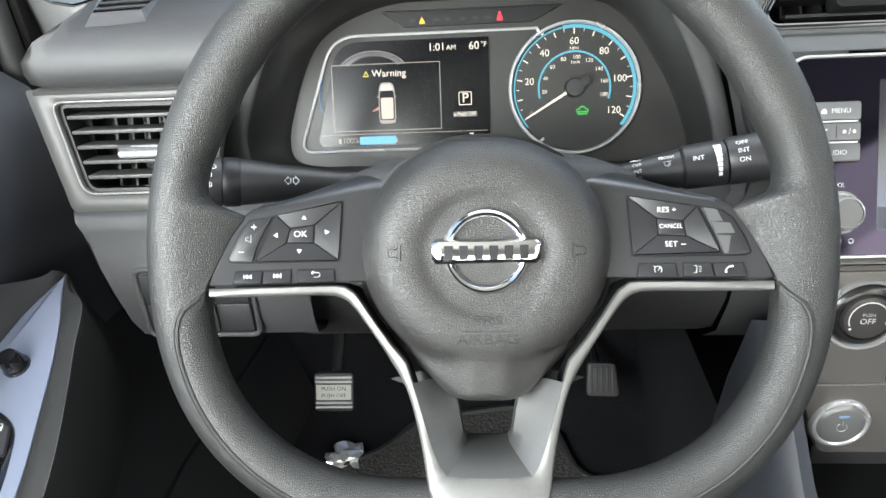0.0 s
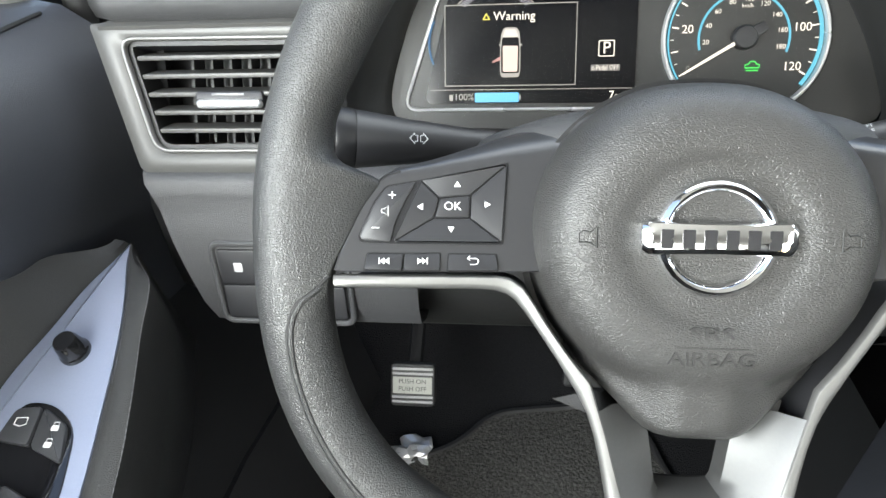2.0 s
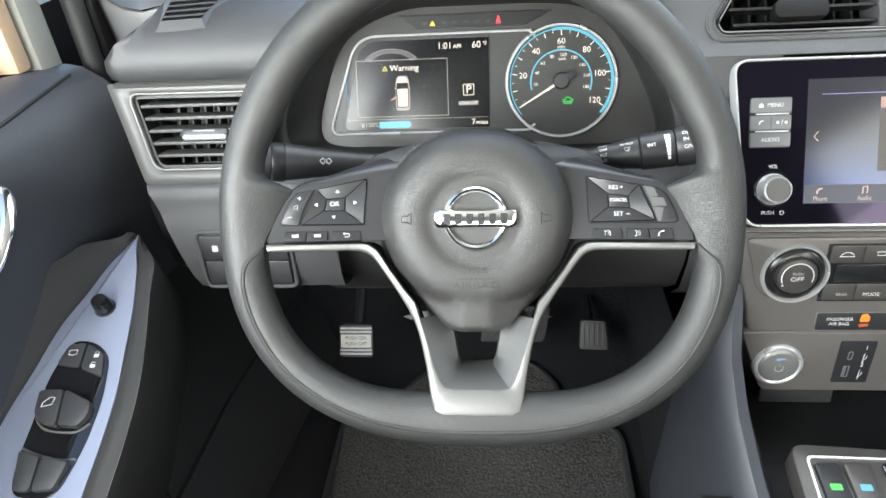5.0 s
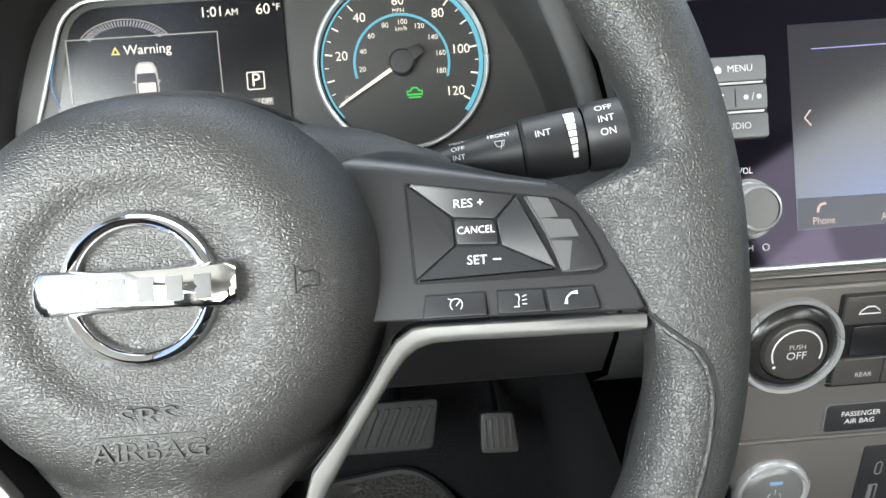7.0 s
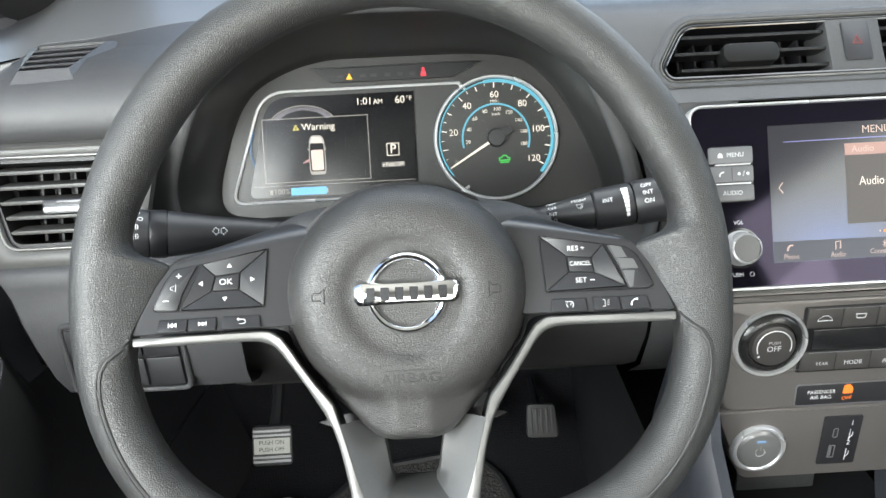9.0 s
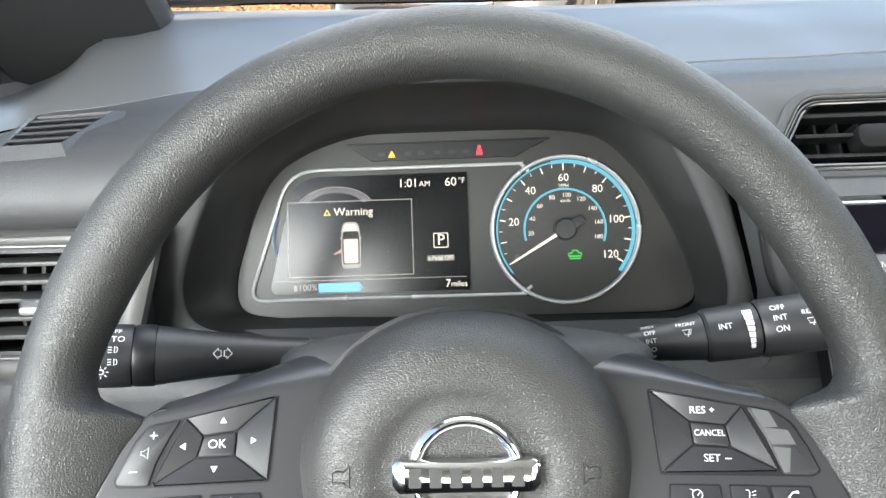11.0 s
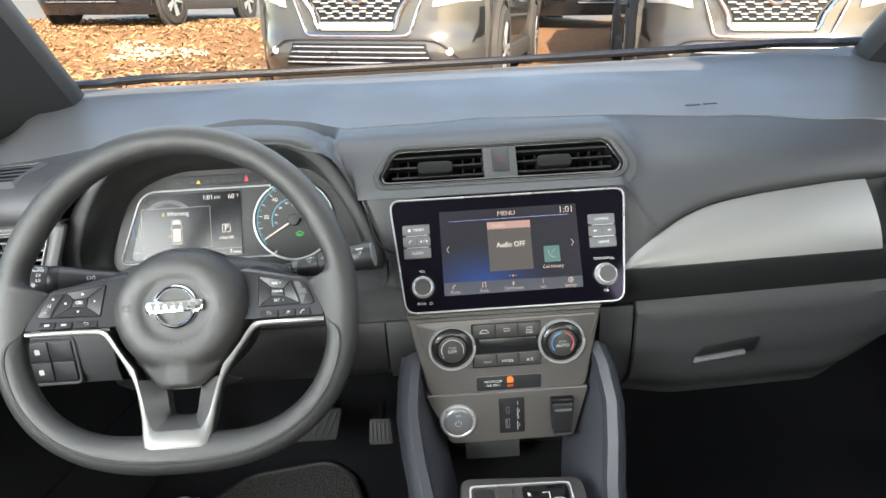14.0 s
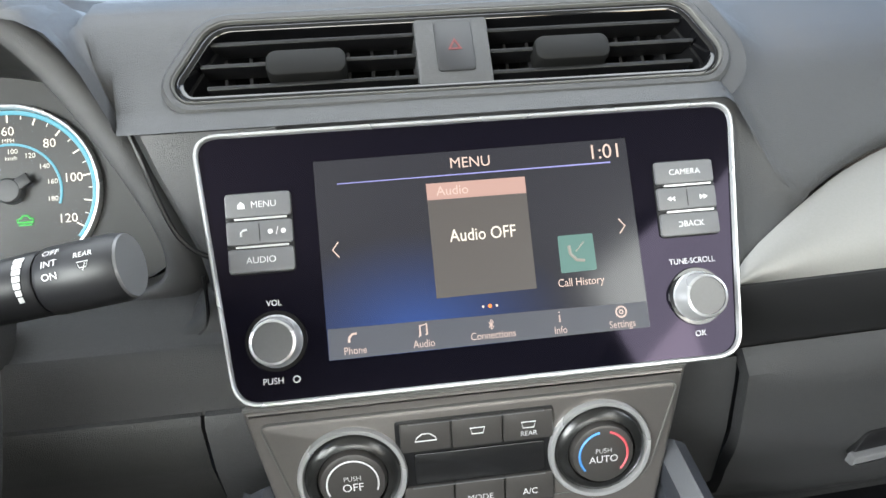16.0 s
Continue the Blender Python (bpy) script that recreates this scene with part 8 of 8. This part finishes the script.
part("pane_edge", ring(offset(q_in, 0.002), offset(q_in, -0.003), -0.010, 0.0, 0.001), RUBBER, corner, "black rubber edge")
part("door_seal", tube([(0.647, 0.50, 0.002), (0.650, 0.62, 0.0), (0.654, 0.72, -0.002), (0.650, 0.86, 0.0), (0.58, 1.05, 0.04)], 0.011, 10), RUBBER, corner, "black rubber door seal")
part("seal_lip", tube([(0.664, 0.54, 0.008), (0.667, 0.62, 0.006), (0.670, 0.72, 0.004), (0.666, 0.86, 0.006)], 0.004, 8), RUBBER, corner)
mir = thing("wing_mirror", Matrix.Translation((-0.60, 0.62, 0.80)), "dark outside door mirror beyond the driver's window", "mirror")
part("mirror_shell", box(-0.11, 0.11, -0.05, 0.06, -0.075, 0.075, 0.04, 4), CARBLACK, mir)
part("mirror_glass", plate(rrect(0.18, 0.11, 0.03), 0, 0.004), CHROME, mir, "mirror glass", frame_of((0, -0.052, 0), 0, 0))
part("mirror_foot", box(0.08, 0.20, -0.02, 0.03, -0.07, -0.03, 0.012), CARBLACK, mir)
# passenger door card, in DARK instead of DOORMAT: its shade is in the colour
pd = thing("door_panel", Matrix.Identity(4), "passenger door card, darkened to stand for shade", "car door")
part("door_card", grid([[(2 * MIDX - x - 0.03 * 0, y, z) for x, z in prof] + [(2 * MIDX + 0.35, y, 0.0)] for y in (0.75, 0.6, 0.4, 0.2, 0.0, -0.3, -0.5)]), DARK, pd, "dark moulded door card")
part("arm_rest", box(1.08, 1.17, -0.3, 0.42, 0.36, 0.44, 0.03, 3), DARK, pd)

# ---- right-hand side vent ----
rv = thing("air_vent", frame_of((0.97, 0.562, 0.602), 24, 0), "slatted side air vent at the passenger end", "air vent", "air vents")
ro = rounded([(-0.058, 0.040), (0.14, 0.040), (0.14, -0.050), (-0.030, -0.050)], 0.006)
ri = rounded([(-0.046, 0.030), (0.125, 0.030), (0.12, -0.040), (-0.020, -0.040)], 0.007)
part("surround", ring(ro, ri, -0.006, 0.004, 0.003), DASH, rv, "grey surround")
part("bright_edge", ring(offset(ri, 0.0012), offset(ri, -0.0012), 0.001, 0.0052, 0.001), PANEL_RIM, rv, "pale bright edge")
part("duct_back", plate(offset(ri, 0.001), -0.05, -0.045), BLACK, rv)
part("duct", ring(offset(ri, 0.0005), offset(ri, -0.003), -0.045, 0.0), DARK, rv)
for i in range(5):
    v = 0.019 - 0.012 * i
    part("slat", box(-0.042 + 0.026 * (0.03 - v) / 0.07, 0.12, -0.0016, 0.0016, -0.020, 0.0, 0.0012, 2), PANEL, rv, "grey slat", Matrix.Translation((0, v, -0.001)) @ Matrix.Rotation(radians(14), 4, "X"))

# ---- footwell ----
mat = thing("floor_mat", Matrix.Identity(4), "charcoal pile floor mat with a bound edge on the driver's side", "floor mat")
def mat_z(y):
    return lerp_keys(((0.55, 0.0), (0.80, 0.03), (1.14, 0.36)), y) + 0.006
mo = rounded([(-0.19, 0.20), (0.245, 0.20), (0.245, 0.70), (0.17, 0.715), (0.145, 0.80), (0.10, 0.835), (-0.06, 0.815), (-0.10, 0.76), (-0.19, 0.72)], 0.03, 4)
bmm = bmesh.new()
bmm.faces.new([bmm.verts.new((x, y, 0.0)) for x, y in mo])
for yy in [0.25 + 0.05 * i for i in range(12)]:
    bmesh.ops.bisect_plane(bmm, geom=bmm.verts[:] + bmm.edges[:] + bmm.faces[:], plane_co=(0, yy, 0), plane_no=(0, 1, 0))
for v in bmm.verts:
    v.co.z = mat_z(v.co.y)
bmesh.ops.solidify(bmm, geom=bmm.faces[:], thickness=-0.008)
part("carpet_top", bmm, MATMAT, mat, "charcoal looped pile")
part("binding", tube([(x, y, mat_z(y) + 0.006) for x, y in mo], 0.005, 6, True), RUBBER, mat, "black bound edge")
park = thing("parking_brake_pedal", frame_of((-0.134, 0.668, 0.238), 32), "black parking brake pedal with pale ribbed pad", "pedal", "pedals")
pad_ = part("pad", plate(rrect(0.048, 0.046, 0.005), -0.012, 0.0, 0.003), RUBBER, park)
for v in (0.0175, 0.0125, -0.0125, -0.0175):
    part("rib", plate(rrect(0.044, 0.0026, 0.001), 0.0, 0.0018), GREYBTN, pad_, m=Matrix.Translation((0, v, 0)))
part("plaque", plate(rrect(0.042, 0.018, 0.001), 0.0, 0.0012), material("pale pedal print", (0.20, 0.20, 0.18), 0.5, vary=0.1), pad_)
lettering("PUSH ON", pad_, 0, 0.0040, 0.0014, 0.0070, BLACK)
lettering("PUSH OFF", pad_, 0, -0.0040, 0.0014, 0.0068, BLACK)
part("lever", tube([(0, 0, -0.01), (0, 0.06, -0.04), (0, 0.16, -0.05)], 0.008, 8), BLACK, park)
brake = thing("brake_pedal", frame_of((0.085, 0.775, 0.178), 35), "black rubber brake pedal with slanted ribs", "pedal", "pedals")
bp_ = part("pad", plate(rounded([(-0.055, -0.028), (0.045, -0.028), (0.055, 0.028), (-0.045, 0.028)], 0.008), -0.012, 0.0, 0.004), RUBBER, brake)
for i in range(7):
    part("rib", box(-0.0025, 0.0025, -0.022, 0.022, 0.0, 0.003, 0.001), RUBBER, bp_, m=Matrix.Translation((-0.036 + 0.012 * i, 0, 0)) @ Matrix.Rotation(radians(-25), 4, "Z"))
part("lever", tube([(0, 0, -0.01), (0, 0.01, -0.05), (0, 0.06, -0.12)], 0.008, 8), BLACK, brake)
gas = thing("accelerator_pedal", frame_of((0.205, 0.782, 0.150), 32) @ Matrix.Scale(0.8, 4), "grey ribbed accelerator pedal", "pedal", "pedals")
PEDAL = material("worn pedal rubber", (0.034, 0.033, 0.032), 0.6, vary=0.15)
gp = part("pad", plate(rounded([(-0.027, -0.028), (0.029, -0.030), (0.024, 0.028), (-0.024, 0.030)], 0.008), -0.010, 0.0, 0.004), PEDAL, gas)
for i in range(5):
    part("rib", box(-0.002, 0.002, -0.021, 0.022, 0.0, 0.0025, 0.001), PEDAL, gp, m=Matrix.Translation((-0.018 + 0.009 * i, 0, 0)))
part("lever", tube([(0, 0, -0.01), (0, 0.01, -0.05), (0, 0.06, -0.12)], 0.008, 8), BLACK, gas)
rest = thing("kick_panel", Matrix.Identity(4), "dark moulded kick panel beside the pedals", "trim panel")
part("panel", grid([[(-0.33, 0.45, 0.40), (-0.33, 0.60, 0.42), (-0.32, 0.85, 0.42)], [(-0.325, 0.45, 0.26), (-0.315, 0.60, 0.28), (-0.28, 0.88, 0.28)], [(-0.32, 0.45, 0.18), (-0.308, 0.60, 0.19), (-0.27, 0.88, 0.19)]]), DARK, rest)
part("sill_cover", grid([[(-0.316, 0.40, 0.178), (-0.304, 0.60, 0.188), (-0.266, 0.88, 0.188)], [(-0.305, 0.40, 0.12), (-0.29, 0.60, 0.12), (-0.25, 0.87, 0.13)], [(-0.30, 0.38, 0.03), (-0.27, 0.60, 0.03), (-0.22, 0.85, 0.06)]]), DARK, rest, "black sill cover")
# ---- loose scrap on the footwell floor ----
foil = bmesh.new()
bmesh.ops.create_icosphere(foil, subdivisions=3, radius=0.022)
for v in foil.verts:
    k = 1 + 0.8 * noise.noise(v.co * 70) + 0.35 * noise.noise(v.co * 190)
    v.co = Vector((v.co.x * 1.2 * k - 0.155, v.co.y * 0.9 * k + 0.745, v.co.z * 0.75 * k + 0.036))
solid("crumpled_foil", foil, SATINCHROME, "small crumpled shiny foil scrap beside the floor mat", "foil scrap", smooth=0)
